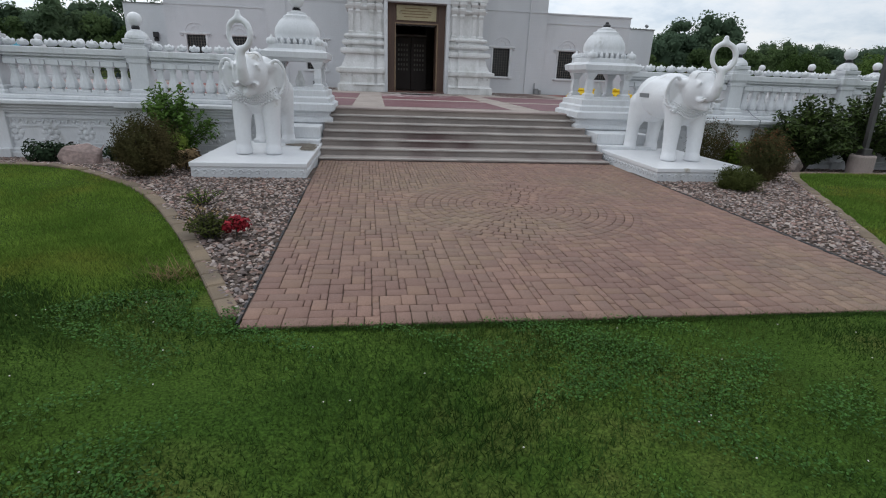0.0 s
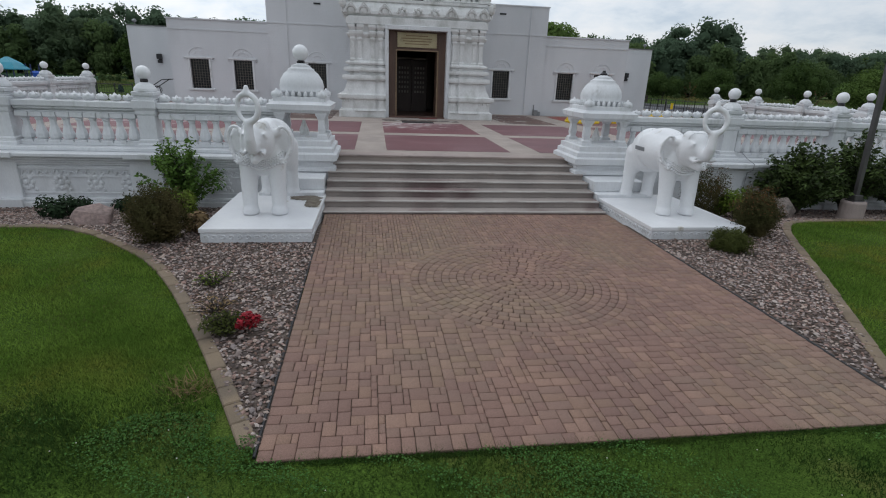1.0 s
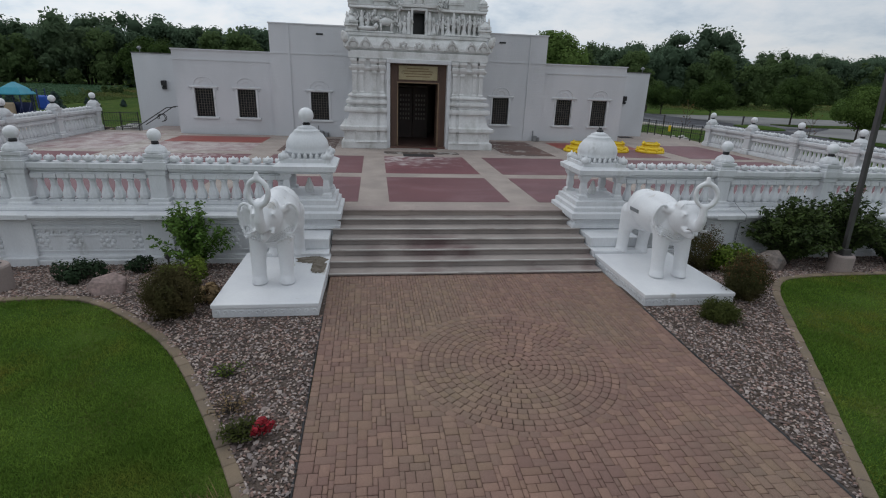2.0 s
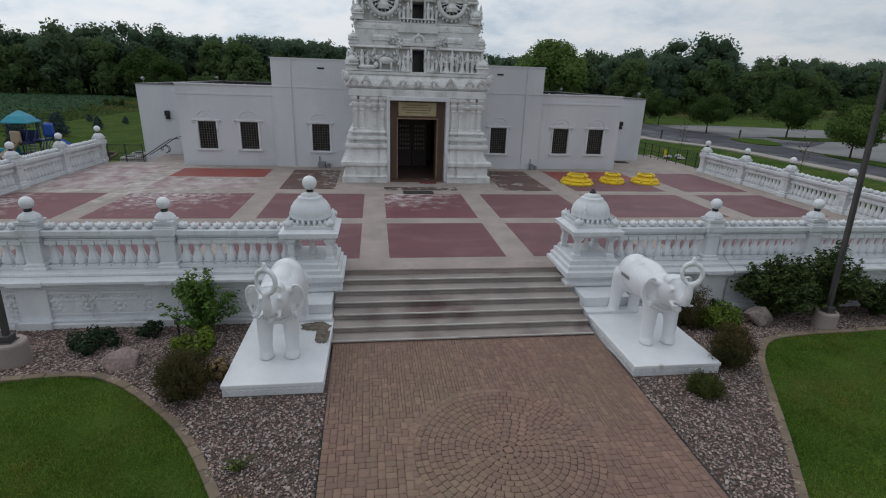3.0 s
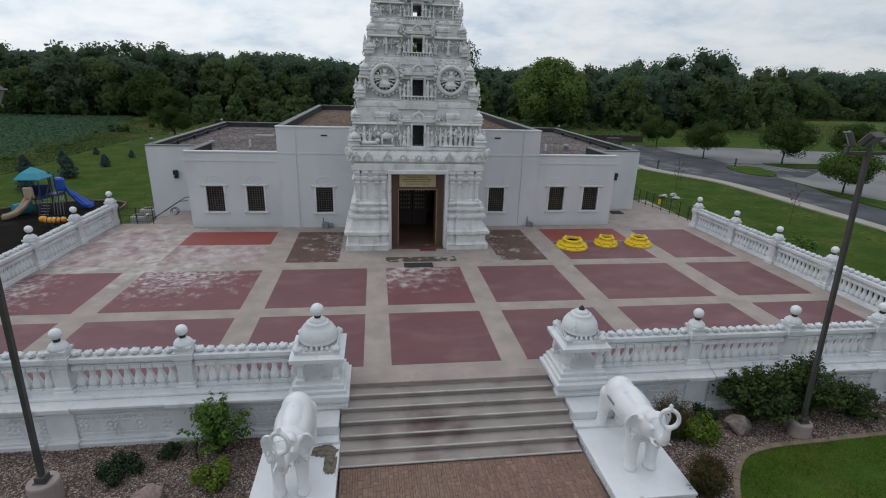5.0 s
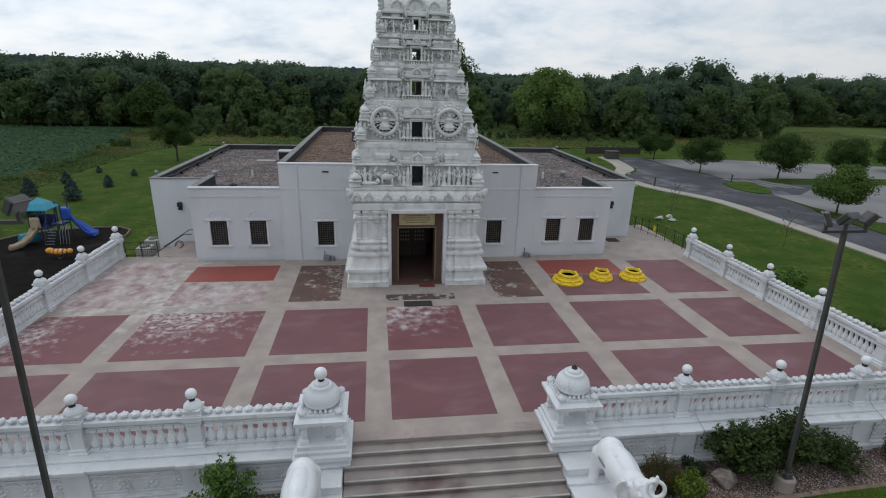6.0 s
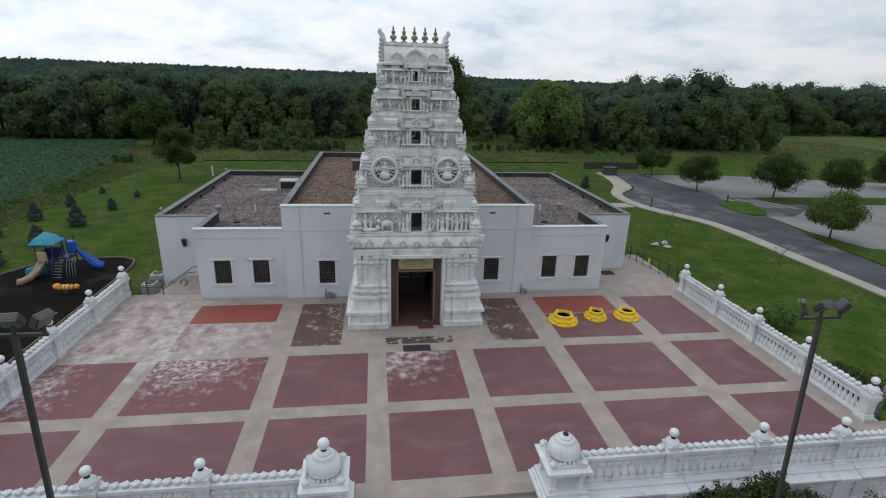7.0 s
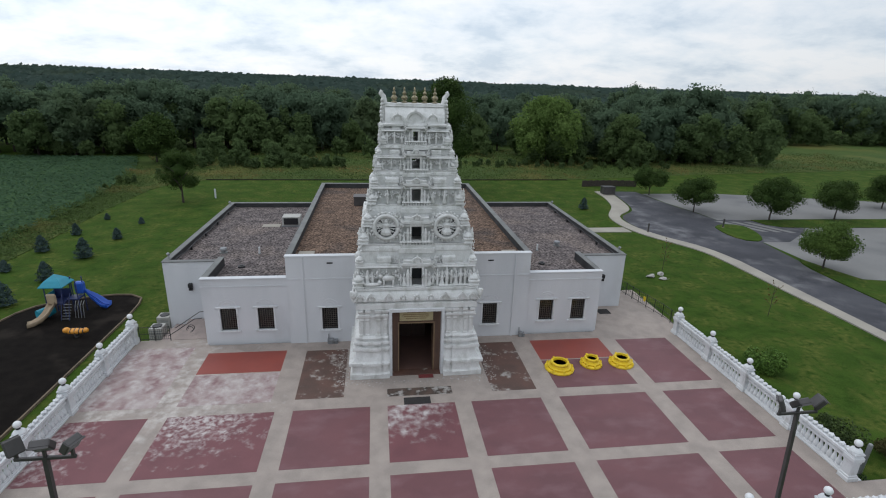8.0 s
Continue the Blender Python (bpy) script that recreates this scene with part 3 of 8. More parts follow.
panel(-1.7, 1.8, -1.75, -1.05, BROKENFLOOR, "broken dark strip of bare floor")

# ---- stairs ----
stairs = thing("stairs", "wide weathered concrete stairs up to the terrace", "stairs", kind="structure")
RISE, RUN = (TZ - 0.08) / 6, (14.38 - 12.0) / 6
for i in range(1, 7):
    top, y1 = TZ - i * RISE, -12.0 - (i - 1) * RUN
    st_ = part("step", box(bmesh.new(), -3.18, 3.32, y1 - RUN + 0.035, -11.99, top - RISE if i < 6 else -0.1, top - 0.045), STEP, stairs)
    part("tread", box(bmesh.new(), -3.18, 3.32, y1 - RUN, y1 + 0.034, top - 0.045, top, 0.008), STEP, st_)
    # thin strip along the step edge, paler than the tread
    part("nosing", box(bmesh.new(), -3.17, 3.31, y1 - RUN - 0.005, y1 - RUN + 0.045, top - 0.03, top + 0.004, 0.006), NOSING, st_, "pale step edge")
part("tread", box(bmesh.new(), -3.18, 3.32, -12.035, -11.6, TZ - 0.045, TZ + 0.004, 0.008), CONCRETE, stairs)
for s in (-1, 1):
    x0, x1 = (-4.62, -3.2) if s < 0 else (3.34, 4.7)
    part("cheek", boxes((x0, x1, -13.75, -11.9, -0.5, 0.36), (x0 + 0.02, x1 - 0.02, -13.45, -11.9, 0.36, 0.62), bevel=0.015), WHITE, stairs, "white painted stair cheek")

# ---- paving ----
paving = thing("pavement", "brown clay paver forecourt with a circular pattern", "paving", kind="structure")
bed_bm = box(bmesh.new(), PAV[0], PAV[1], PAV[2], PAV[3], -0.2, 0.006)
for q in bed_bm.verts:
    q.co.x = pav_x(q.co.x, q.co.y)
part("bedding", bed_bm, SAND, paving)
for x in PAV[:2]:
    strip = bmesh.new()
    side_ = -0.02 if x < 0 else 0.02
    tube(strip, [(pav_x(x, y) + side_, y, 0.018) for y in np.linspace(PAV[2] + 0.05, -16.35, 8)], 0.016, 6)
    part("edge_strip", strip, BLACK, paving, "black plastic edge strip")

# ---- temple hall ----
hall = thing("temple_hall", "white painted flat-roofed temple hall with gravel roofs", "building")


def wall(x0, x1, y0, y1, z0, z1, holes=()):
    """One connected wall along x, with openings (a0, a1, z0, z1) right through it."""
    xs = sorted({x0, x1, *(h[0] for h in holes), *(h[1] for h in holes)})
    zs = sorted({z0, z1, *(h[2] for h in holes), *(h[3] for h in holes)})
    bm = bmesh.new()
    v = {(i, k): bm.verts.new((x, y0, z)) for i, x in enumerate(xs) for k, z in enumerate(zs)}
    for i in range(len(xs) - 1):
        for k in range(len(zs) - 1):
            mx, mz = (xs[i] + xs[i + 1]) / 2, (zs[k] + zs[k + 1]) / 2
            if not any(h[0] < mx < h[1] and h[2] < mz < h[3] for h in holes):
                bm.faces.new((v[i, k], v[i + 1, k], v[i + 1, k + 1], v[i, k + 1]))
    out = bmesh.ops.extrude_face_region(bm, geom=list(bm.faces))
    bmesh.ops.translate(bm, vec=(0, y1 - y0, 0), verts=[g for g in out["geom"] if isinstance(g, bmesh.types.BMVert)])
    bmesh.ops.delete(bm, geom=[x for x in bm.verts if not x.link_faces], context="VERTS")
    bmesh.ops.recalc_face_normals(bm, faces=bm.faces)
    return bm


CT, WT, FT = 6.74, 5.10, 5.28
WINZ = (1.88, 3.36)
WIN_X = [(-11.27, 4.77), (-9.05, 4.77), (-5.12, 4.5), (5.12, 4.5), (9.04, 4.77), (11.26, 4.77)]
hole = lambda x: (x - 0.475, x + 0.475, *WINZ)  # noqa: E731
part("wall", wall(-7.62, 7.62, 4.5, 4.8, 0, CT, [hole(-5.12), (-1.5, 1.5, TZ, 4.3), hole(5.12)]), WALL, hall)
for q in ((-7.62, -7.32, 4.8, 27.6, 0, CT), (7.32, 7.62, 4.8, 27.6, 0, CT), (-7.32, 7.32, 27.3, 27.6, 0, CT)):
    part("wall", box(bmesh.new(), *q), WALL, hall)
for s in (-1, 1):
    xs = sorted((s * 12.7, s * 7.62))
    part("wall", wall(xs[0], xs[1], 4.77, 5.07, 0, FT, [hole(x) for x, y in WIN_X if xs[0] < x < xs[1]]), WALL, hall)
    a, b = sorted((s * 12.7, s * 12.4))
    part("wall", box(bmesh.new(), a, b, 5.07, 8.85, 0, FT), WALL, hall)
    a, b = sorted((s * 16.25, s * 12.7))
    part("wall", box(bmesh.new(), a, b, 8.55, 8.85, 0, WT), WALL, hall)
    a, b = sorted((s * 16.25, s * 15.95))
    part("wall", box(bmesh.new(), a, b, 8.85, 25.9, 0, WT), WALL, hall)
    a, b = sorted((s * 15.95, s * 7.62))
    part("wall", box(bmesh.new(), a, b, 25.6, 25.9, 0, WT), WALL, hall)
    # gravel roofs and dark metal copings
    a, b = sorted((s * 15.95, s * 7.62))
    part("roof", boxes((a, b, 8.85, 25.6, 4.45, 4.72)), ROOFGREY, hall, "grey gravel roof")
    a, b = sorted((s * 12.4, s * 7.62))
    part("roof", boxes((a, b, 5.07, 8.848, 4.45, 4.715)), ROOFGREY, hall, "grey gravel roof")
    c = bmesh.new()
    for r in ((s * 16.29, s * 12.72, 8.5, 8.9, WT, WT + 0.05), (s * 16.30, s * 15.9, 8.9, 25.95, WT, WT + 0.05), (s * 15.9, s * 7.62, 25.55, 25.95, WT, WT + 0.05), (s * 12.74, s * 12.36, 5.1, 8.88, FT, FT + 0.05)):
        x0, x1 = sorted(r[:2])
        box(c, x0, x1, *r[2:])
    part("coping", c, COPING, hall, "dark metal roof edging")
    # white edge lines of the front parapets
    a, b = sorted((s * 12.74, s * 7.62))
    part("trim", boxes((a, b, 4.72, 5.12, FT, FT + 0.06), (a, b, 4.74, 4.77, FT - 0.5, FT - 0.44)), WALL, hall)
part("roof", boxes((-7.32, 7.32, 4.8, 27.3, 6.0, 6.33)), ROOFTAN, hall, "tan gravel roof")
part("coping", boxes((-7.66, -7.28, 4.86, 27.64, CT, CT + 0.05), (7.28, 7.66, 4.86, 27.64, CT, CT + 0.05), (-7.28, 7.28, 27.26, 27.64, CT, CT + 0.05)), COPING, hall, "dark metal roof edging")
part("trim", boxes((-7.66, 7.66, 4.46, 4.86, CT, CT + 0.06), (-7.62, -3.4, 4.47, 4.5, 5.28, 5.34), (3.4, 7.62, 4.47, 4.5, 5.28, 5.34)), WALL, hall)
part("flashing", boxes((-7.32, -7.30, 4.8, 27.3, 6.33, CT - 0.004), (7.30, 7.32, 4.8, 27.3, 6.33, CT - 0.004), (-7.30, 7.30, 27.28, 27.3, 6.33, CT - 0.004)), FLASHING, hall, "dark roof membrane upstand")
for s in (-1, 1):
    f_ = bmesh.new()
    for r in ((s * 15.95, s * 15.93, 8.85, 25.6, 4.72, WT - 0.004), (s * 15.93, s * 7.62, 25.58, 25.6, 4.72, WT - 0.004), (s * 12.4, s * 12.38, 5.07, 8.85, 4.72, FT - 0.004)):
        x0, x1 = sorted(r[:2])
        box(f_, x0, x1, *r[2:])
    part("flashing", f_, FLASHING, hall, "dark roof membrane upstand")
for s in (-1, 1):
    part("pilaster", boxes((s * 6.65 - 0.06, s * 6.65 + 0.06, 4.44, 4.5, TZ, CT - 0.02)), WALL, hall)
    part("scupper", boxes((s * 5.0 - 0.18, s * 5.0 + 0.18, 4.47, 4.52, 6.28, 6.36)), BLACK, hall, "dark roof drain slot")


def window(x, y):
    z0, z1, h = *WINZ, 0.475
    pane = part("window", box(bmesh.new(), x - h, x + h, y + 0.16, y + 0.18, z0, z1), GLASS, hall, "dark glass window behind a metal grille")
    part("frame", boxes((x - h, x - h + 0.05, y + 0.1, y + 0.16, z0, z1), (x + h - 0.05, x + h, y + 0.1, y + 0.16, z0, z1), (x - h + 0.05, x + h - 0.05, y + 0.1, y + 0.16, z0, z0 + 0.05), (x - h + 0.05, x + h - 0.05, y + 0.1, y + 0.16, z1 - 0.05, z1)), BLACK, pane)
    g = bmesh.new()
    for k in range(1, 7):
        box(g, x - h + k * 0.1357 - 0.008, x - h + k * 0.1357 + 0.008, y + 0.06, y + 0.076, z0, z1)
    for k in range(1, 11):
        z = z0 + k * (z1 - z0) / 11
        box(g, x - h, x + h, y + 0.076, y + 0.09, z - 0.007, z + 0.007)
    part("grille", g, GRILLE, pane)
    part("surround", boxes((x - h - 0.1, x - h, y - 0.035, y + 0.02, z0, z1), (x + h, x + h + 0.1, y - 0.035, y + 0.02, z0, z1), (x - h - 0.24, x + h + 0.24, y - 0.07, y + 0.02, z1 + 0.03, z1 + 0.12), (x - h - 0.1, x + h + 0.1, y - 0.04, y + 0.02, z1, z1 + 0.03), bevel=0.01), WHITE, pane)
    part("sill", box(bmesh.new(), x - h - 0.2, x + h + 0.2, y - 0.09, y + 0.02, z0 - 0.11, z0, 0.012), WHITE, pane)
    o = bmesh.new()
    for s in (-1, 1):
        tube(o, [(x + s * (h + 0.22 + 0.08 * math.cos(a)), y - 0.03, z1 + 0.02 + 0.08 * math.sin(a)) for a in np.linspace(0, 5.2, 9)], 0.026, 6)
    arch = [(x + 0.5 * math.cos(a), y - 0.008, z1 + 0.16 + 0.42 * math.sin(a)) for a in np.linspace(0, math.pi, 15)]
    tube(o, arch, 0.018, 6)
    for k in range(7):
        a = math.pi * (k + 0.5) / 7
        ball(o, (x + 0.26 * math.cos(a), y - 0.005, z1 + 0.17 + 0.24 * math.sin(a)), (0.07, 0.014, 0.07), 1)
    part("ornament", o, WALL, pane, "shallow plaster arch ornament")


for x, y in WIN_X:
    window(x, y)

# passage behind the doorway
for q in ((-7.3, 7.3, 26.9, 27.2, TZ, 6.0), (-7.3, -2.3, 4.82, 5.0, TZ, 6.0), (2.3, 7.3, 4.82, 5.0, TZ, 6.0)):
    part("interior_wall", box(bmesh.new(), *q), DARKROOM, hall, "dim interior wall")
for q in ((-1.9, -1.55, 8.2, 8.6, TZ, 5.9), (1.1, 1.5, 7.6, 8.0, TZ, 5.9)):
    part("pillar", box(bmesh.new(), *q), DARKROOM, hall, "dim interior pillar")
part("interior_floor", boxes((-7.3, 7.3, 4.6, 27.3, 0.6, TZ + 0.01), (-1.5, 1.5, 0.72, 4.6, 0.6, TZ + 0.012)), INTERIORFLOOR, hall, "dark red interior floor")

# ---- gate tower ----
tower = thing("gate_tower", "tall white carved temple gate tower with five tiers", "temple tower")
YC = 4.0
# pier mouldings: (how far out, height)
PIER = [(0, 0), (0, 0.3), (0.06, 0.34), (0.1, 0.4), (0.1, 0.78), (-0.02, 0.84), (-0.04, 0.9), (-0.04, 1.02), (0.1, 1.06), (0.14, 1.1), (0.22, 1.3), (0.3, 1.6), (0.31, 1.66), (0.14, 1.7), (0.12, 1.78), (0.14, 1.9), (0.36, 1.94), (0.38, 2.04), (0.2, 2.08), (0.18, 2.14), (0.2, 2.24), (0.38, 2.28), (0.4, 2.36), (0.26, 2.4), (0.25, 2.46), (0.3, 2.52), (0.42, 2.56), (0.42, 3.55), (0.34, 3.62), (0.3, 3.7), (0.42, 3.8), (0.42, 4.05), (0.3, 4.15), (0.3, 4.42)]


def pier(s, inner=1.52, outer=3.72, forward=0.0, levels=PIER, taper=1.32, back=4.5):
    bm = bmesh.new()
    rings = []
    for inset, h in levels:
        o, y0, z = outer - inset * taper, inset * 0.9 - forward, TZ + h
        ring = [(inner, y0), (o, y0), (o, back), (inner, back)]
        rings.append([bm.verts.new((s * x, y, z)) for x, y in ring])
    for a, b in zip(rings, rings[1:]):
        for i in range(4):
            bm.faces.new((a[i], a[(i + 1) % 4], b[(i + 1) % 4], b[i]))
    bm.faces.new(rings[0])
    bm.faces.new(rings[-1])
    bmesh.ops.recalc_face_normals(bm, faces=bm.faces)
    return bm


for s in (-1, 1):
    p = part("pier", pier(s), CARVED, tower, "moulded white pier beside the doorway")
    # raised bays that break the mouldings, and pilasters with capitals
    for x0, x1, d in ((2.0, 3.0, 0.10), (1.62, 1.86, 0.07)):
        part("bay", pier(s, x0, x1, d, PIER[1:27], 0.0, 0.5), CARVED, p)
    for x in (1.75, 2.12, 2.72, 3.04):
        pil = bmesh.new()
        lathe(pil, [(0.13, 2.54), (0.13, 2.62), (0.09, 2.66), (0.085, 3.4), (0.12, 3.5), (0.10, 3.58), (0.17, 3.72), (0.18, 3.82), (0.11, 3.86), (0.2, 4.0), (0.2, 4.1)], at=(s * x, 0.40, TZ), square=True)
        part("pilaster", pil, CARVED, p)
    for k in range(9):
        part("relief", ball(bmesh.new(), (s * (1.75 + k * 0.215), 0.07, TZ + 0.74), (0.05, 0.06, 0.07), 1), CARVED, p)
# lintel over the doorway and the great cornice with gable motifs
part("lintel", boxes((-1.52, 1.52, 0.27, 4.5, 4.99, 5.4), (-3.22, 3.22, 0.3, 4.5, 5.38, 5.44)), CARVED, tower)
part("door_jamb", boxes((-1.54, -1.37, 0.2, 0.75, TZ, 5.0), (1.37, 1.54, 0.2, 0.75, TZ, 5.0), (-1.54, 1.54, 0.18, 0.75, 4.93, 5.12), bevel=0.015), WHITE, tower, "plain white door surround")


def cornice(w, yf, z0, z1, out, material=CARVED):
    """A rounded eave round three sides of the tower."""
    bm = bmesh.new()
    depth = 2 * (YC - yf)
    rings = []
    for t, o in ((0, 0.35), (0.04, 0.75), (0.16, 1.0), (0.32, 0.98), (0.6, 0.75), (0.8, 0.45), (0.86, 0.6), (1, 0.6)):
        e = (o - 1) * out
        z = z0 + t * (z1 - z0)
        rings.append([bm.verts.new(q) for q in ((-w - e, yf - e, z), (w + e, yf - e, z), (w + e, yf + depth + e, z), (-w - e, yf + depth + e, z))])
    for a, b in zip(rings, rings[1:]):
        for i in range(4):
            bm.faces.new((a[i], a[(i + 1) % 4], b[(i + 1) % 4], b[i]))
    bm.faces.new(rings[0][::-1])
    bm.faces.new(rings[-1])
    return bm


def gable(bm, x, y, z, r):
    """A small horseshoe gable with a knob."""
    tube(bm, [(x + r * math.cos(a), y, z + 0.9 * r * math.sin(a)) for a in np.linspace(-0.3, math.pi + 0.3, 9)], r * 0.24, 6)
    ball(bm, (x, y + 0.02, z + 0.15 * r), (r * 0.7, 0.05, r * 0.7), 1)
    lathe(bm, [(r * 0.3, 0), (r * 0.2, r * 0.2), (0.01, r * 0.5)], 6, (x, y, z + r))


SHARED = {}


def shared(key, make, material, smooth=False):
    if key not in SHARED:
        SHARED[key] = finish(make(), key if isinstance(key, str) else str(key[0]), material, smooth)
    return SHARED[key]


def place(name, me, parent, x, y, z, turn=0.0, k=1.0):
    ob = part(name, me, None, parent)
    ob.matrix_basis = pose(x, y, z, 0, 0, turn) @ Matrix.Diagonal((k, k, k, 1))
    return ob


eave = part("cornice", cornice(3.46, 0.35, 5.42, 6.22, 0.42), CARVED, tower, "heavy rounded eave with gable motifs")
for x in (-3.08, -2.5, -1.55, 1.55, 2.5, 3.08):
    g = bmesh.new()
    gable(g, x, 0.33, 5.64, 0.25)
    for s in (-1, 1):
        tube(g, [(x + s * 0.34, 0.31, 5.56), (x + s * 0.2, 0.3, 5.8), (x, 0.31, 6.02)], 0.05, 6, 0.03)
    part("gable_motif", g, CARVED, eave)
for x in (-0.75, 0.0, 0.75):
    g = bmesh.new()
    for k in range(5):
        a = math.pi * k / 4
        ball(g, (x + 0.2 * math.cos(a), 0.32, 5.68 + 0.17 * math.sin(a)), (0.07, 0.06, 0.09), 1)
    ball(g, (x, 0.31, 5.66), (0.09, 0.07, 0.12), 1)
    part("relief", g, CARVED, eave)
for y in np.linspace(0.6, 7.2, 9):
    for s in (-1, 1):
        g = bmesh.new()
        gable(g, 0, 0, 0, 0.24)
        bmesh.ops.transform(g, matrix=pose(s * 3.48, y, 5.66, 0, 0, 90), verts=g.verts)
        part("gable_motif", g, CARVED, eave)
for s in (-1, 1):
    part("corner_leaf", ball(ball(bmesh.new(), (s * 3.46, 0.33, 5.98), (0.17, 0.17, 0.24), 2), (s * 3.54, 0.25, 6.12), (0.1, 0.1, 0.15), 1), CARVED, eave)

STATUE = {}


def statuette(h, kind):
    """A plain turned form standing in for a carved figure."""
    key = (round(h, 2), kind)
    if key not in STATUE:
        bm = bmesh.new()
        k = h / 1.0
        if kind == 0:
            lathe(bm, [(0.13, 0), (0.10, 0.06), (0.085, 0.3), (0.12, 0.48), (0.09, 0.58), (0.145, 0.74), (0.06, 0.80), (0.08, 0.88), (0.05, 0.97), (0.02, 1.04)], 8)
        elif kind == 1:
            lathe(bm, [(0.17, 0), (0.19, 0.12), (0.11, 0.3), (0.10, 0.42), (0.16, 0.60), (0.06, 0.66), (0.085, 0.75), (0.05, 0.86), (0.02, 0.95)], 8)
        else:
            lathe(bm, [(0.1, 0), (0.07, 0.25), (0.12, 0.45), (0.15, 0.7), (0.05, 0.78), (0.07, 0.86), (0.02, 0.98)], 8)
        for s in (-1, 1):
            tube(bm, [(s * 0.13, 0, 0.70), (s * 0.22, -0.05, 0.52 + 0.1 * (kind == 2)), (s * 0.16, -0.1, 0.62 + 0.14 * (kind != 1))], 0.035, 5)
        bmesh.ops.scale(bm, vec=(k, k * 0.8, k), verts=bm.verts)
        STATUE[key] = finish(bm, "statuette", CARVED, True)
    return STATUE[key]


def kuta():
    return lathe(lathe(bmesh.new(), [(0.40, 0), (0.40, 0.10), (0.34, 0.12), (0.34, 0.3), (0.44, 0.36), (0.42, 0.44), (0.30, 0.46)], square=True), [(0.30, 0.46), (0.40, 0.54), (0.40, 0.64), (0.30, 0.78), (0.15, 0.90), (0.08, 0.95), (0.09, 1.02), (0.02, 1.16)], 10)


# tiers: floor, next floor, half width, window half width, window bottom and top
TIERS = [(6.22, 8.12, 3.36, 0.29, 6.26, 7.3), (8.12, 10.22, 3.05, 0.28, 8.68, 9.52), (10.22, 12.08, 2.58, 0.25, 10.74, 11.45), (12.08, 13.47, 2.22, 0.22, 12.42, 13.0), (13.47, 14.65, 1.94, 0.13, 13.87, 14.38)]
front_of = lambda z: 0.72 + 0.27 * (z - 6.7)  # noqa: E731
rng = random.Random(5)


def shala():
    """A small oblong pavilion with a vaulted roof."""
    bm = boxes((-0.62, 0.62, -0.3, 0.3, 0, 0.34), (-0.7, 0.7, -0.38, 0.38, 0.34, 0.44), bevel=0.02)
    tube(bm, [(-0.66, 0, 0.56), (0.66, 0, 0.56)], 0.3, 10)
    for x in (-0.4, 0, 0.4):
        lathe(bm, [(0.05, 0), (0.07, 0.06), (0.01, 0.18)], 6, (x, 0, 0.84))
    return bm


def beast():
    """A plain animal-like relief form on four short legs."""
    bm = ball(bmesh.new(), (0, 0, 0.36), (0.34, 0.13, 0.15), 2)
    ball(bm, (-0.36, -0.02, 0.46), (0.13, 0.09, 0.11), 1)
    for x in (-0.22, 0.22):
        for y in (-0.06, 0.06):
            lathe(bm, [(0.05, 0), (0.045, 0.3)], 6, (x, y, 0))
    return bm


leaf = shared("finial_leaf", lambda: lathe(ball(bmesh.new(), (0, 0, 0.12), (0.11, 0.1, 0.16), 1), [(0.08, 0.2), (0.1, 0.3), (0.05, 0.42), (0.06, 0.5), (0.01, 0.66)], 7), CARVED)
dome = shared("corner_pavilion", kuta, CARVED)
oblong = shared("oblong_pavilion", shala, CARVED)
tooth = shared("dentil", lambda: lathe(bmesh.new(), [(0.035, 0), (0.05, 0.03), (0.03, 0.1), (0.045, 0.16)], 6), CARVED)
motif = shared("gable_motif", lambda: (lambda q: (gable(q, 0, 0, 0, 0.2), q)[1])(bmesh.new()), CARVED)
scroll_blob = shared("scroll_relief", lambda: ball(ball(ball(bmesh.new(), (0, 0, 0), (0.09, 0.07, 0.1), 1), (0.1, 0, 0.07), (0.06, 0.05, 0.06), 1), (-0.08, 0, -0.08), (0.06, 0.05, 0.07), 1), CARVED, True)
def carving(seed):
    """A knobbly carved cluster of leaves and limbs."""
    r, bm = random.Random(seed), bmesh.new()
    ball(bm, (0, 0.04, 0.22), (0.10, 0.08, 0.2), 1)
    for k in range(8):
        ball(bm, (r.uniform(-0.16, 0.16), r.uniform(-0.07, 0.03), r.uniform(0.04, 0.46)), (r.uniform(0.03, 0.07), r.uniform(0.03, 0.07), r.uniform(0.03, 0.09)), 1)
    for s in (-1, 1):
        tube(bm, [(s * 0.06, -0.02, 0.3), (s * r.uniform(0.14, 0.2), -0.06, r.uniform(0.25, 0.4)), (s * r.uniform(0.12, 0.22), -0.05, r.uniform(0.42, 0.52))], 0.03, 5, 0.015)
    lathe(bm, [(0.06, 0.4), (0.07, 0.46), (0.03, 0.52), (0.01, 0.6)], 6)
    return bm


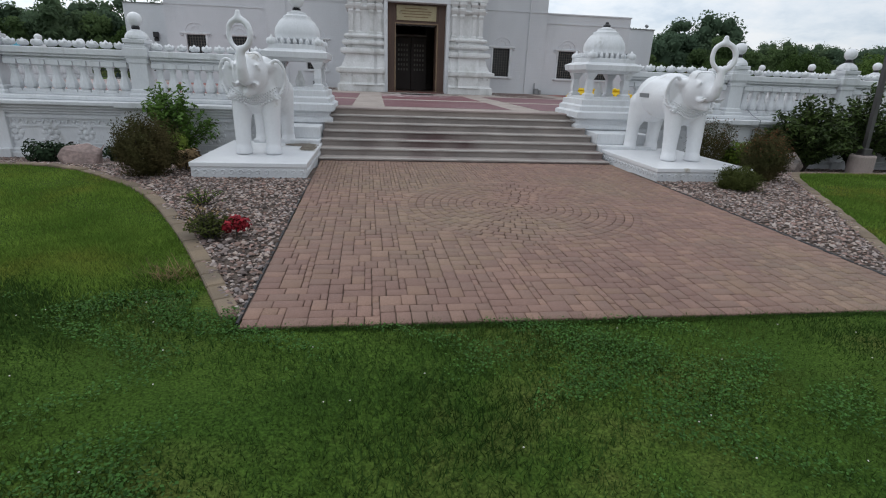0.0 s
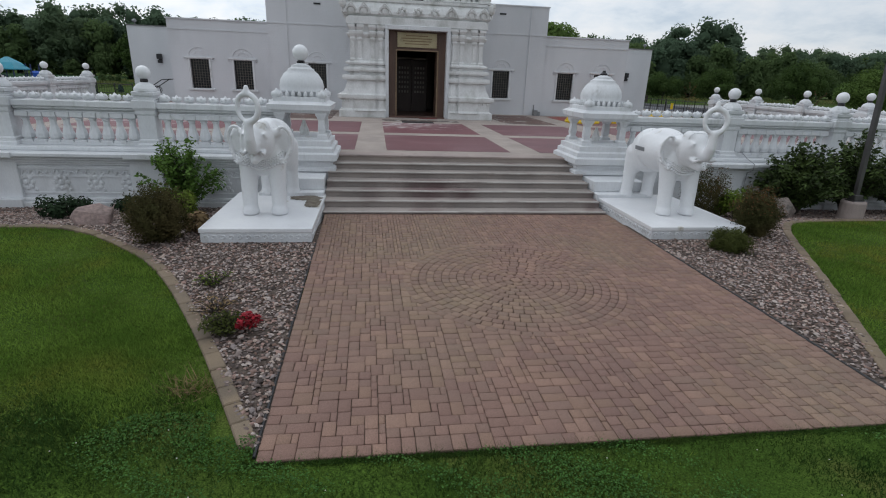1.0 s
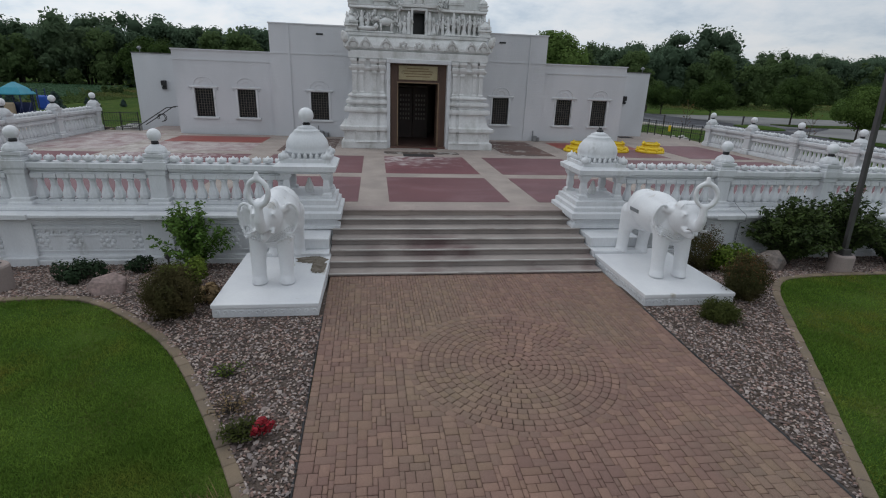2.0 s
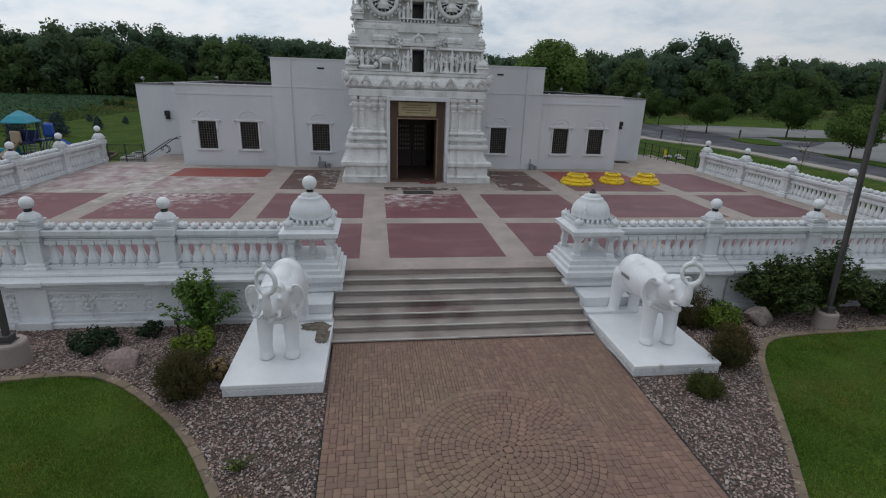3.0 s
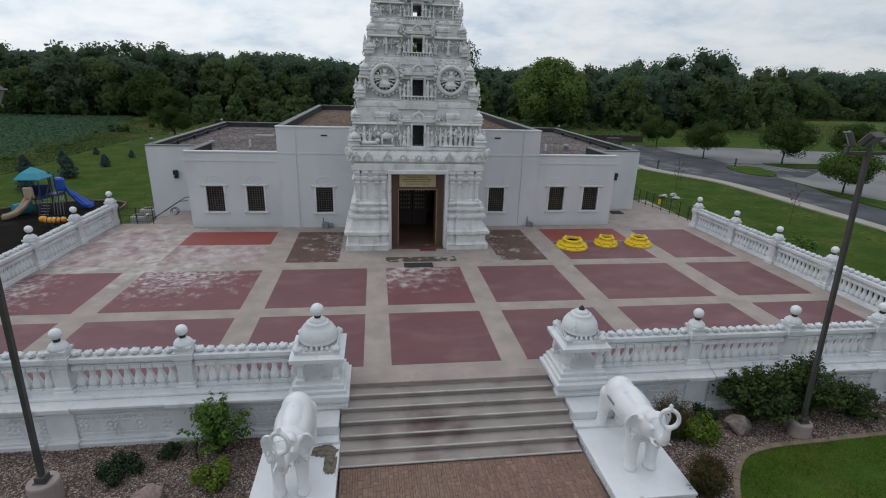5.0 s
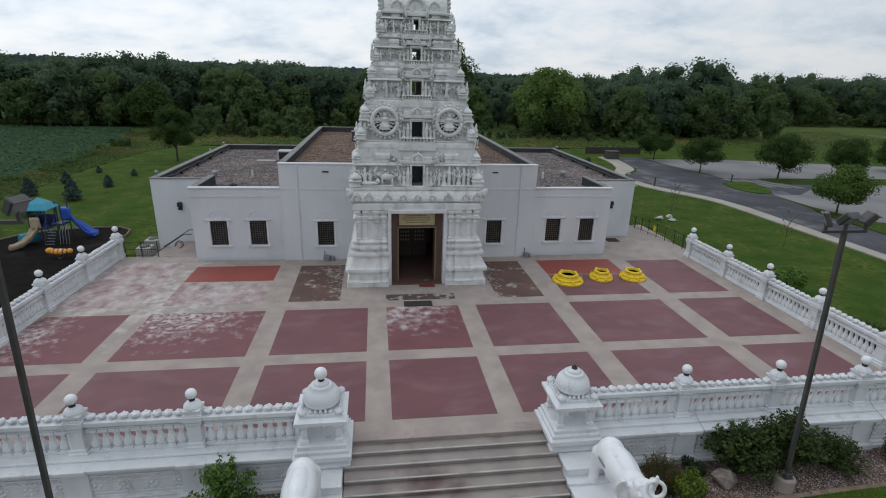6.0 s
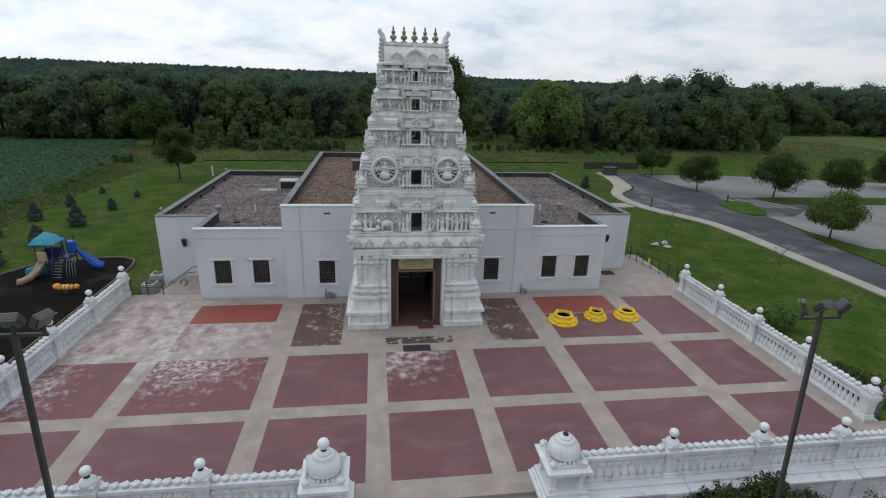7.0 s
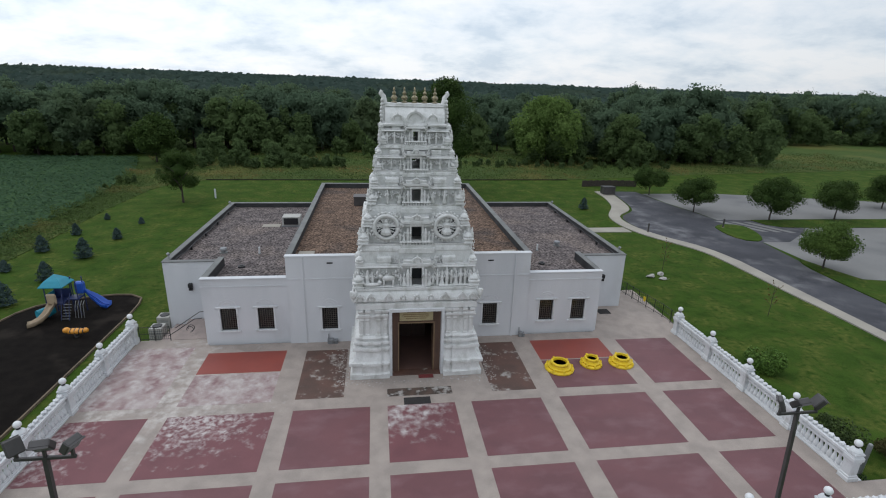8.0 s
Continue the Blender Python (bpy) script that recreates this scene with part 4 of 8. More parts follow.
CARVINGS = [finish(carving(k), "carving", CARVED, True) for k in range(5)]
for n, (z0, z1, hw, ww, wz0, wz1) in enumerate(TIERS):
    h, yf = z1 - z0, front_of(z0 + 0.3)
    nxt = TIERS[n + 1][2] if n < 4 else 1.78
    fb, ft = (z0 + 0.02, z0 + 0.56 * h) if n == 0 else (z0 + 0.2 * h, z0 + (0.63 if n < 4 else 0.74) * h)
    back = 2 * YC - yf
    # niche storey, then the recessed storey with its pavilions
    tier = part("tier", wall(-(hw - 0.16), hw - 0.16, yf + 0.34, yf + 0.6, z0 - 0.05, max(ft, wz1 + 0.1), [(-ww, ww, wz0, wz1)]), CARVED, tower, "tier of carved niches and columns")
    for s in (-1, 1):
        a, b = sorted((s * (hw - 0.16), s * (hw - 0.4)))
        part("side_wall", box(bmesh.new(), a, b, yf + 0.6, back - 0.34, z0 - 0.05, ft), CARVED, tier)
        a, b = sorted((s * (nxt - 0.05), s * (nxt - 0.25)))
        part("side_wall", box(bmesh.new(), a, b, yf + 0.74, back - 0.5, ft, z1), CARVED, tier)
    part("recess_wall", box(bmesh.new(), -(nxt - 0.05), nxt - 0.05, yf + 0.52, yf + 0.72, max(ft, wz1 + 0.1), z1), CARVED, tier)
    part("back_wall", wall(-(hw - 0.16), hw - 0.16, back - 0.6, back - 0.34, z0 - 0.05, max(ft, wz1 + 0.1), [(-ww, ww, wz0, wz1)]), CARVED, tier)
    part("back_wall", box(bmesh.new(), -(nxt - 0.05), nxt - 0.05, back - 0.72, back - 0.6, max(ft, wz1 + 0.1), z1), CARVED, tier)
    if n < 2:
        part("window_void", box(bmesh.new(), -ww - 0.3, ww + 0.3, yf + 1.3, yf + 1.32, wz0 - 0.1, wz1 + 0.1), PANE, tier, "dark grey window pane")
    if n:
        part("cornice", cornice(hw - 0.04, yf - 0.02, z0 - 0.02 * h, z0 + 0.19 * h, 0.15), CARVED, tier)
        for x in np.linspace(-(hw - 0.25), hw - 0.25, 9):
            if abs(x) > 0.8 * hw / 3.0:
                place("gable_motif", motif, tier, x, yf + 0.0, z0 + 0.05 * h, 0, 0.55)
    part("cornice", cornice(hw - 0.10, yf + 0.12, ft, ft + 0.09 * h, 0.10), CARVED, tier)
    part("window_frame", boxes((-ww - 0.1, -ww, yf + 0.06, yf + 0.5, wz0 - 0.04, wz1 + 0.1), (ww, ww + 0.1, yf + 0.06, yf + 0.5, wz0 - 0.04, wz1 + 0.1), (-ww, ww, yf + 0.06, yf + 0.5, wz1, wz1 + 0.1), (-ww, ww, yf + 0.06, yf + 0.5, wz0 - 0.1, wz0)), CARVED, tier)
    bw = 0.95 * hw / 3.4
    if n:
        part("sill_slab", boxes((-bw - 0.12, bw + 0.12, yf - 0.16, yf + 0.4, z0 - 0.04 * h, z0 + 0.1 * h), (-bw, bw, yf - 0.08, yf + 0.4, z0 + 0.1 * h, wz0 - 0.2), (-bw - 0.06, bw + 0.06, yf - 0.12, yf + 0.4, wz0 - 0.06, wz0 - 0.01), bevel=0.012), CARVED, tier)
        for x in np.linspace(-bw, bw, 11):
            place("dentil", tooth, tier, x, yf - 0.07, wz0 - 0.2)
    # the middle gable over the window, with plain side forms
    top = max(ft + 0.05, wz1 + 0.12)
    part("hood", boxes((-bw, bw, yf + 0.02, yf + 0.6, top, top + 0.08 * h), (-bw * 0.8, bw * 0.8, yf + 0.1, yf + 0.6, top + 0.08 * h, top + 0.16 * h), bevel=0.015), CARVED, tier)
    if n < 4:
        g = bmesh.new()
        gable(g, 0, yf + 0.06, top + 0.12 * h, 0.24 * hw / 3.1)
        part("gable_motif", g, CARVED, tier)
    sh = 0.98 * (ft - fb)
    for s in (-1, 1):
        for x in (bw + 0.1, bw + 0.28):
            place("carving", CARVINGS[rng.randrange(5)], tier, s * x, yf + 0.40, ft + 0.08 * h, rng.uniform(-25, 25), 0.42 * h * rng.uniform(0.75, 1.0) / 0.9)
        for x in np.linspace(bw + 0.1, hw - 0.3, 5):
            if not (n == 1 and 0.75 < x < 2.5):
                place("carving", CARVINGS[rng.randrange(5)], tier, s * (x + 0.1), yf + 0.2, fb + sh * 0.3, rng.uniform(-25, 25), sh * 1.1)
        for k in range(3):
            place("carving", CARVINGS[k], tier, s * (bw - 0.02 + 0.05 * k), yf + 0.02 + 0.08 * k, top - 0.12 * h + 0.12 * h * k, s * 20, 0.42 * h * (1 - 0.15 * k))
        place("carving", CARVINGS[n], tier, s * (hw - 0.02), yf + 0.02, z0 + 0.02 * h, s * 45, 0.55 * h * 0.9)
        place("carving", CARVINGS[(n + 2) % 5], tier, s * (hw + 0.02), yf + 0.5, fb, s * 90, 0.6 * h * 0.9)
        place("carving", CARVINGS[(n + 3) % 5], tier, s * (nxt + 0.14), yf + 0.74, ft + 0.06 * h, s * 60, 0.55 * h * 0.9)
    for s in (-1, 1):
        for k, x in enumerate((ww + 0.2, ww + 0.4, ww + 0.6)):
            place("statuette", statuette(sh * (0.95 - 0.12 * k), k), tier, s * x, yf + 0.06 + 0.05 * k, fb, rng.uniform(-20, 20))
        count = 8 if n == 0 else 3
        for k, x in enumerate(np.linspace(bw + 0.2, hw - 0.42, count)):
            if n == 1 and x < 2.5 or n == 0 and s < 0 and x < 2.2:
                continue
            place("statuette", statuette(sh * rng.uniform(0.8, 1.0), rng.randrange(3)), tier, s * x, yf + 0.1 + rng.uniform(0, 0.08), fb, rng.uniform(-30, 30))
            place("scroll_relief", scroll_blob, tier, s * (x + 0.12), yf + 0.3, fb + sh * rng.uniform(0.5, 0.9), 0, rng.uniform(0.7, 1.1))
        col = shared(("column", n), lambda: lathe(bmesh.new(), [(0.08, 0), (0.08, 0.06), (0.045, 0.1), (0.045, 0.7 * (ft - fb)), (0.07, 0.76 * (ft - fb)), (0.09, 0.9 * (ft - fb)), (0.09, ft - fb)], 8), CARVED)
        for x in np.linspace(bw + 0.06, hw - 0.22, 3):
            if not (n == 1 and 0.75 < x < 2.5):
                place("column", col, tier, s * x, yf + 0.28, fb)
        k = 0.36 * h
        place("corner_pavilion", dome, tier, s * (nxt + 0.04), yf + 0.36, ft + 0.08 * h, 0, k * 0.78)
        place("corner_pavilion", dome, tier, s * (nxt + 0.06), yf + 1.2, ft + 0.08 * h, 0, k * 0.85)
        place("oblong_pavilion", oblong, tier, s * nxt * 0.58, yf + 0.42, ft + 0.08 * h, 0, k * 0.8)
        place("corner_pavilion", dome, tier, s * (hw - 0.2), yf + 0.16, fb, 0, (ft - fb) / 1.4)
        for y in np.linspace(yf + 0.6, back - 0.4, 6):
            place("statuette", statuette(sh * 0.9, rng.randrange(3)), tier, s * (hw - 0.1), y, fb, s * 90)
        place("finial_leaf", leaf, tier, s * (hw + 0.0), yf + 0.1, fb + 0.1 * h, 0, 1.05)
        place("finial_leaf", leaf, tier, s * (hw + 0.0), yf + 0.8, fb + 0.1 * h, 0, 0.8)
        for y in np.linspace(yf + 0.2, yf + 2.2, 5):
            place("gable_motif", motif, tier, s * (hw - 0.02), y, z0 + 0.06 * h, 90, 0.55)
    if n == 0:
        for q in ((-3.1, -1.2), (1.2, 3.1)):
            part("relief_panel", boxes((*q, yf - 0.05, yf + 0.3, z0 + 0.02, z0 + 0.1), bevel=0.02), CARVED, tier)
        place("relief_form", shared("relief_form", beast, CARVED, True), tier, -1.55, yf + 0.1, z0 + 0.1, 0, 1.15)
        place("relief_form", shared("lying_form", lambda: ball(ball(bmesh.new(), (0, 0, 0.1), (0.5, 0.14, 0.1), 2), (0.42, 0, 0.2), (0.14, 0.12, 0.14), 1), CARVED, True), tier, -2.45, yf + 0.0, z0 + 0.1)

# round medallions on the second tier
for s in (-1, 1):
    cy = front_of(8.42) + 0.1
    # dark plate painted in for the unlit tower interior behind the openwork
    med = part("medallion", box(bmesh.new(), s * 1.64 - 0.5, s * 1.64 + 0.5, cy + 0.2, cy + 0.22, 8.95, 9.95), PANE, tower, "round openwork medallion with a petalled rim")
    ring = bmesh.new()
    loop = [(s * 1.64 + 0.64 * math.cos(a), cy, 9.45 + 0.64 * math.sin(a)) for a in np.linspace(0, 2 * math.pi, 33)]
    tube(ring, loop, 0.11, 8)
    for a in np.linspace(0, 2 * math.pi, 25)[:-1]:
        ball(ring, (s * 1.64 + 0.80 * math.cos(a), cy + 0.03, 9.45 + 0.80 * math.sin(a)), (0.085, 0.07, 0.085), 1)
    part("rim", ring, CARVED, med, smooth=True)
    spokes = bmesh.new()
    for a in np.linspace(0, 2 * math.pi, 17)[:-1]:
        ball(spokes, (s * 1.64 + 0.42 * math.cos(a + 0.1), cy + 0.06, 9.45 + 0.42 * math.sin(a + 0.1)), (0.05, 0.05, 0.05), 1)
        tube(spokes, [(s * 1.64 + 0.12 * math.cos(a), cy + 0.05, 9.45 + 0.12 * math.sin(a)), (s * 1.64 + 0.58 * math.cos(a + 0.2), cy + 0.05, 9.45 + 0.58 * math.sin(a + 0.2))], 0.028, 5)
    lathe(spokes, [(0.26, -0.4), (0.28, -0.24), (0.15, -0.04), (0.21, 0.14), (0.08, 0.22), (0.11, 0.32), (0.02, 0.46)], 8, (s * 1.64, cy + 0.03, 9.45))
    part("boss", spokes, CARVED, med)

# vaulted crown with horned ends and gilded finials
crown = part("crown", boxes((-1.74, 1.74, 2.86, 2 * YC - 2.86, 14.62, 14.74), bevel=0.02), CARVED, tower, "barrel-vaulted white crown")
vault = bmesh.new()
prof = [(-1.02, 0), (-1.0, 0.15), (-0.94, 0.34), (-0.84, 0.52), (-0.66, 0.74), (-0.5, 0.9), (-0.46, 1.0), (0.46, 1.0), (0.5, 0.9), (0.66, 0.74), (0.84, 0.52), (0.94, 0.34), (1.0, 0.15), (1.02, 0)]
ends = [[vault.verts.new((x, YC + y, 14.74 + z)) for y, z in prof] for x in (-1.6, 1.6)]
for i in range(len(prof) - 1):
    vault.faces.new((ends[0][i], ends[0][i + 1], ends[1][i + 1], ends[1][i]))
vault.faces.new(ends[0])
vault.faces.new(ends[1][::-1])
bmesh.ops.recalc_face_normals(vault, faces=vault.faces)
part("vault", vault, CARVED, crown)
part("ridge", boxes((-1.6, 1.6, YC - 0.6, YC + 0.6, 15.6, 15.66), (-1.6, 1.6, YC - 0.5, YC + 0.5, 15.66, 15.78), bevel=0.015), CARVED, crown)
for x, r in ((0, 0.44), (-0.95, 0.27), (0.95, 0.27)):
    g = bmesh.new()
    gable(g, x, YC - 0.98, 14.96, r)
    ball(g, (x, YC - 0.92, 15.0), (r * 0.95, 0.1, r * 1.05), 2)
    part("gable_motif", g, CARVED, crown)
for s in (-1, 1):
    horn = tube(bmesh.new(), [(s * 1.64, YC - 0.1, 14.8), (s * 1.70, YC - 0.1, 15.3), (s * 1.62, YC - 0.1, 15.75), (s * 1.68, YC - 0.1, 16.1), (s * 1.84, YC - 0.1, 16.3), (s * 1.77, YC - 0.1, 16.42)], 0.21, 8, 0.09)
    for k in range(6):
        ball(horn, (s * (1.77 + 0.03 * math.sin(k)), YC - 0.16, 14.9 + 0.2 * k), (0.13, 0.2, 0.13), 1)
    part("horn", horn, CARVED, crown, smooth=True)
urn = shared("finial", lambda: lathe(bmesh.new(), [(0.15, 0), (0.16, 0.06), (0.06, 0.1), (0.08, 0.13), (0.17, 0.2), (0.18, 0.28), (0.13, 0.36), (0.06, 0.4), (0.10, 0.46), (0.11, 0.53), (0.05, 0.6), (0.04, 0.64), (0.06, 0.69), (0.01, 0.84)], 12), GOLD, True)
for x in (-1.1, -0.54, 0.02, 0.58, 1.14):
    place("finial", urn, crown, x, YC, 15.78)["label"] = "gilded brass urn finial"

# doorway
door = thing("doorway", "dark timber doorway with a cream sign panel over the open door", "door")
part("post", boxes((-1.37, -1.03, 0.62, 0.72, TZ, 4.93), bevel=0.01), WOOD, door)
part("post", boxes((1.03, 1.37, 0.62, 0.72, TZ, 4.93), bevel=0.01), WOOD, door)
part("head_board", boxes((-1.03, 1.03, 0.66, 0.72, 4.1, 4.93)), WOOD, door)
part("inner_frame", boxes((-1.03, -0.975, 0.6, 0.74, TZ, 4.1), (0.975, 1.03, 0.6, 0.74, TZ, 4.1), (-0.975, 0.975, 0.6, 0.74, 4.045, 4.1)), TRIMTAN, door, "pale inner door frame")
sign = part("sign_panel", box(bmesh.new(), -0.95, 0.93, 0.60, 0.66, 4.2, 4.85, 0.01), GOLDWOOD, door, "cream sign panel with faded lettering")
for k, (a, b) in enumerate(((-0.55, 0.5), (-0.75, 0.7), (-0.7, 0.66), (-0.6, 0.55))):
    part("text_bar", box(bmesh.new(), a, b, 0.596, 0.601, 4.70 - k * 0.12, 4.735 - k * 0.12), INK, sign)
for x0 in (-0.84, 0.05):
    inner = part("inner_door", boxes((x0, x0 + 0.87, 4.9, 4.95, TZ + 0.015, 3.75), bevel=0.01), DOORDARK, door, "closed dark inner door with rows of small panes painted as lit")
    for i in range(4):
        for j in range(6):
            # light in the glass is put into the panes' pale opaque colour
            part("pane", boxes((x0 + 0.16 + 0.155 * i, x0 + 0.245 + 0.155 * i, 4.888, 4.902, 2.0 + 0.255 * j, 2.12 + 0.255 * j)), WALKWAY, inner)
part("transom", boxes((-0.9, 0.96, 4.86, 4.95, 3.78, 3.88), bevel=0.01), DARKROOM, door, "pale transom over the inner doors")
part("threshold", boxes((-1.37, 1.37, 0.2, 0.8, TZ, TZ + 0.06), bevel=0.01), BROWNFLOOR, door)
for s in (-1, 1):
    leaf = part("door_leaf", boxes((s * 1.0 - 0.03, s * 1.0 + 0.03, 0.76, 1.66, TZ + 0.03, 4.05)), WOOD, door, "open dark timber door leaf")
    for k in range(4):
        part("stud_panel", boxes((s * 0.965 - 0.006, s * 0.965 + 0.006, 0.86, 1.56, TZ + 0.2 + 0.72 * k, TZ + 0.75 + 0.72 * k)), WOOD, leaf)

# ---- balustrades ----
def baluster(w):
    """A bell-footed baluster between a square foot and a square cap."""
    bm = lathe(bmesh.new(), [(0.13, 0), (0.13, 0.05), (0.09, 0.06)], square=True)
    lathe(bm, [(0.09, 0.05), (0.135, 0.11), (0.137, 0.19), (0.105, 0.30), (0.078, 0.38), (0.07, 0.50), (0.09, 0.54), (0.075, 0.59)], 8)
    lathe(bm, [(0.08, 0.57), (0.136, 0.60), (0.136, 0.70)], square=True)
    bmesh.ops.scale(bm, vec=(w, w, 1), verts=bm.verts)
    return bm


def lotus_bud():
    bm = lathe(bmesh.new(), [(0.05, 0), (0.11, 0.025), (0.13, 0.07), (0.105, 0.115), (0.045, 0.135), (0.028, 0.155), (0.01, 0.18)], 8)
    for k in range(4):
        ball(bm, (0.085 * math.cos(k * 1.571), 0.085 * math.sin(k * 1.571), 0.10), (0.045, 0.045, 0.05), 1)
    return bm


def bay(x0, y0, x1, y1, label, gap=0.29):
    """One bay of balustrade between two posts."""
    run = math.hypot(x1 - x0, y1 - y0)
    turn = math.degrees(math.atan2(y1 - y0, x1 - x0))
    b = thing("balustrade", label, "balustrade", "terrace balustrades", at=(x0, y0, 0), turn=turn)
    part("base_rail", boxes((0, run, -0.17, 0.17, TZ, 1.06), (0, run, -0.13, 0.13, 1.06, 1.13), bevel=0.012), WHITE, b)
    part("top_rail", boxes((0, run, -0.11, 0.11, 1.82, 1.86), (0, run, -0.075, 0.075, 1.86, 1.90), (0, run, -0.14, 0.14, 1.90, 1.96), (0, run, -0.19, 0.19, 1.96, 2.10), bevel=0.014), WHITE, b)
    n = max(3, round(run / gap))
    bal = shared(("baluster", gap), lambda: baluster(gap / 0.29), WHITE)
    bud = shared("lotus_bud", lotus_bud, WHITE, True)
    for k in range(n):
        place("baluster", bal, b, (k + 0.5) * run / n, 0, 1.125)
    m = max(3, round(run / 0.295))
    for k in range(m):
        place("lotus_bud", bud, b, (k + 0.5) * run / m, 0, 2.115, rng.uniform(0, 90), rng.uniform(0.92, 1.08))
    return b


def post(x, y):
    p = thing("balustrade_post", "square white balustrade post with a ball finial", "post", "balustrade posts", at=(x, y, 0))
    part("shaft", lathe(bmesh.new(), [(0.265, TZ), (0.265, 1.12), (0.23, 1.15), (0.23, 1.22), (0.195, 1.25), (0.195, 1.80), (0.22, 1.84), (0.22, 1.92), (0.265, 1.98), (0.265, 2.14), (0.24, 2.15), (0.24, 2.19), (0.20, 2.20), (0.20, 2.27)], square=True), WHITE, p)
    cap = lathe(bmesh.new(), [(0.21, 2.25), (0.238, 2.27), (0.242, 2.34), (0.215, 2.355)], square=True)
    lathe(cap, [(0.235, 2.345), (0.258, 2.37), (0.248, 2.42), (0.20, 2.49), (0.14, 2.53), (0.09, 2.56)], 12)
    part("cap", cap, WHITE, p)
    part("neck", lathe(bmesh.new(), [(0.08, 2.54), (0.09, 2.60), (0.07, 2.66)], 10), BLACK, p, "black lamp neck")
    part("globe", ball(bmesh.new(), (0, 0, 2.78), 0.158, 3), GLOSSWHITE, p, "white globe", smooth=True)
    return p


RAILY, LX, RX = -11.78, -17.2, 18.22
p0 = post(-7.48, RAILY)
front_x = [-17.2, -13.85, -10.65, -7.48, 7.86, 11.25, 14.5, 18.0, 21.4, 24.8]
for x in front_x:
    if x != -7.48:
        copy_thing(p0, pose(x, RAILY, 0))
SPANS = [(-17.2, -13.85), (-13.85, -10.65), (-10.65, -7.48), (-7.48, -4.0), (4.05, 7.86), (7.86, 11.25), (11.25, 14.5), (14.5, 18.0), (18.0, 21.4), (21.4, 24.8)]
for a, b in SPANS:
    bay(a + (0.55 if a == 4.05 else 0.26), RAILY, b - (0.4 if b == -4.0 else 0.26), RAILY, "white balustrade with turned balusters and lotus-bud cresting")
left_y, right_y = [5.3, 1.7, -1.75, -5.0, -8.3, RAILY], [3.9, 0.43, -2.79, -6.05, -9.5]
for x, ys in ((LX, left_y), (RX, right_y)):
    for a, b in zip(ys, ys[1:]):
        copy_thing(p0, pose(x, a, 0))
        bay(x, a - 0.26, x, b + 0.26, "white balustrade with slim turned balusters and lotus-bud cresting", 0.25)

copy_thing(p0, pose(RX - 0.1, -9.5, 0))

# retaining wall with a moulded ledge, sunk panels and flower reliefs
wallthing = thing("terrace_wall", "white terrace wall with a moulded ledge and flower reliefs", "wall", kind="structure")
for x0, x1 in ((-17.6, -4.5), (4.6, 25.3)):
    part("wall_body", boxes((x0, x1, -12.32, -11.9, -0.6, 0.95)), WHITE, wallthing)
    part("ledge", boxes((x0, x1, -12.55, -11.9, 0.86, 0.96), (x0, x1, -12.46, -11.9, 0.78, 0.86), (x0, x1, -12.2, -11.9, 0.96, 1.06), bevel=0.02), WHITE, wallthing)
    part("plinth", boxes((x0, x1, -12.52, -12.3, -0.6, -0.2), (x0, x1, -12.44, -12.3, -0.2, -0.12), bevel=0.015), WHITE, wallthing)
    part("ledge_moulding", boxes((x0, x1, -12.41, -12.3, 0.72, 0.78), (x0, x1, -12.37, -12.3, 0.66, 0.72), bevel=0.012), WHITE, wallthing)
    relief = bmesh.new()
    for k in range(int((x1 - x0) / 0.17)):
        fx, fz = x0 + 0.1 + 0.17 * k, 0.47 + 0.02 * math.sin(k * 1.9)
        tube(relief, [(fx - 0.07, -12.325, fz - 0.04), (fx - 0.02, -12.335, fz + 0.05), (fx + 0.04, -12.335, fz + 0.03), (fx + 0.06, -12.325, fz - 0.03)], 0.02, 5, 0.012)
    part("frieze_relief", relief, WHITE, wallthing, "shallow scrolled relief band")
    part("panel_bead", boxes((x0, x1, -12.345, -12.3, 0.37, 0.40), (x0, x1, -12.345, -12.3, -0.03, 0.0)), WHITE, wallthing)
    part("string_course", boxes((x0, x1, -12.36, -12.3, 0.56, 0.62)), WHITE, wallthing)
for x, ys in ((LX - 0.02, (-12.0, 5.5)), (RX + 0.02, (-9.7, 4.1))):
    s = 1 if x > 0 else -1
    a, b = sorted((x, x + s * 0.42))
    part("wall_body", boxes((a, b, ys[0], ys[1], -0.4, 0.95), bevel=0.01), WHITE, wallthing)


def flower():
    bm = ball(bmesh.new(), (0, 0, 0), (0.07, 0.045, 0.07), 1)
    for k in range(8):
        a = 2 * math.pi * k / 8
        ball(bm, (0.14 * math.cos(a), 0, 0.14 * math.sin(a)), (0.065, 0.03, 0.065), 1)
    for k in range(4):
        a = math.pi / 4 + math.pi * k / 2
        ball(bm, (0.25 * math.cos(a), 0, 0.25 * math.sin(a)), (0.05, 0.022, 0.05), 1)
    return bm


fl = shared("flower_relief", flower, WHITE)
for a, b in SPANS:
    if b == -4.0:
        b = -4.7
    if a == 4.05:
        a = 4.8
    for k in range(4):
        place("flower_relief", fl, wallthing, a + (k + 0.6) * (b - a) / 4.2, -12.325, 0.24)
for x in (7.86, 14.5, -13.85):
    part("conduit", tube(bmesh.new(), [(x + 0.46, -12.0, 1.2), (x + 0.46, -12.22, 1.08), (x + 0.46, -12.57, 0.97), (x + 0.46, -12.57, 0.8), (x + 0.44, -12.39, 0.7), (x + 0.42, -12.39, -0.05), (x + 0.40, -12.55, -0.2), (x + 0.38, -12.56, -0.42)], 0.008, 6), GREYMETAL, wallthing, "thin dark conduit down the wall")
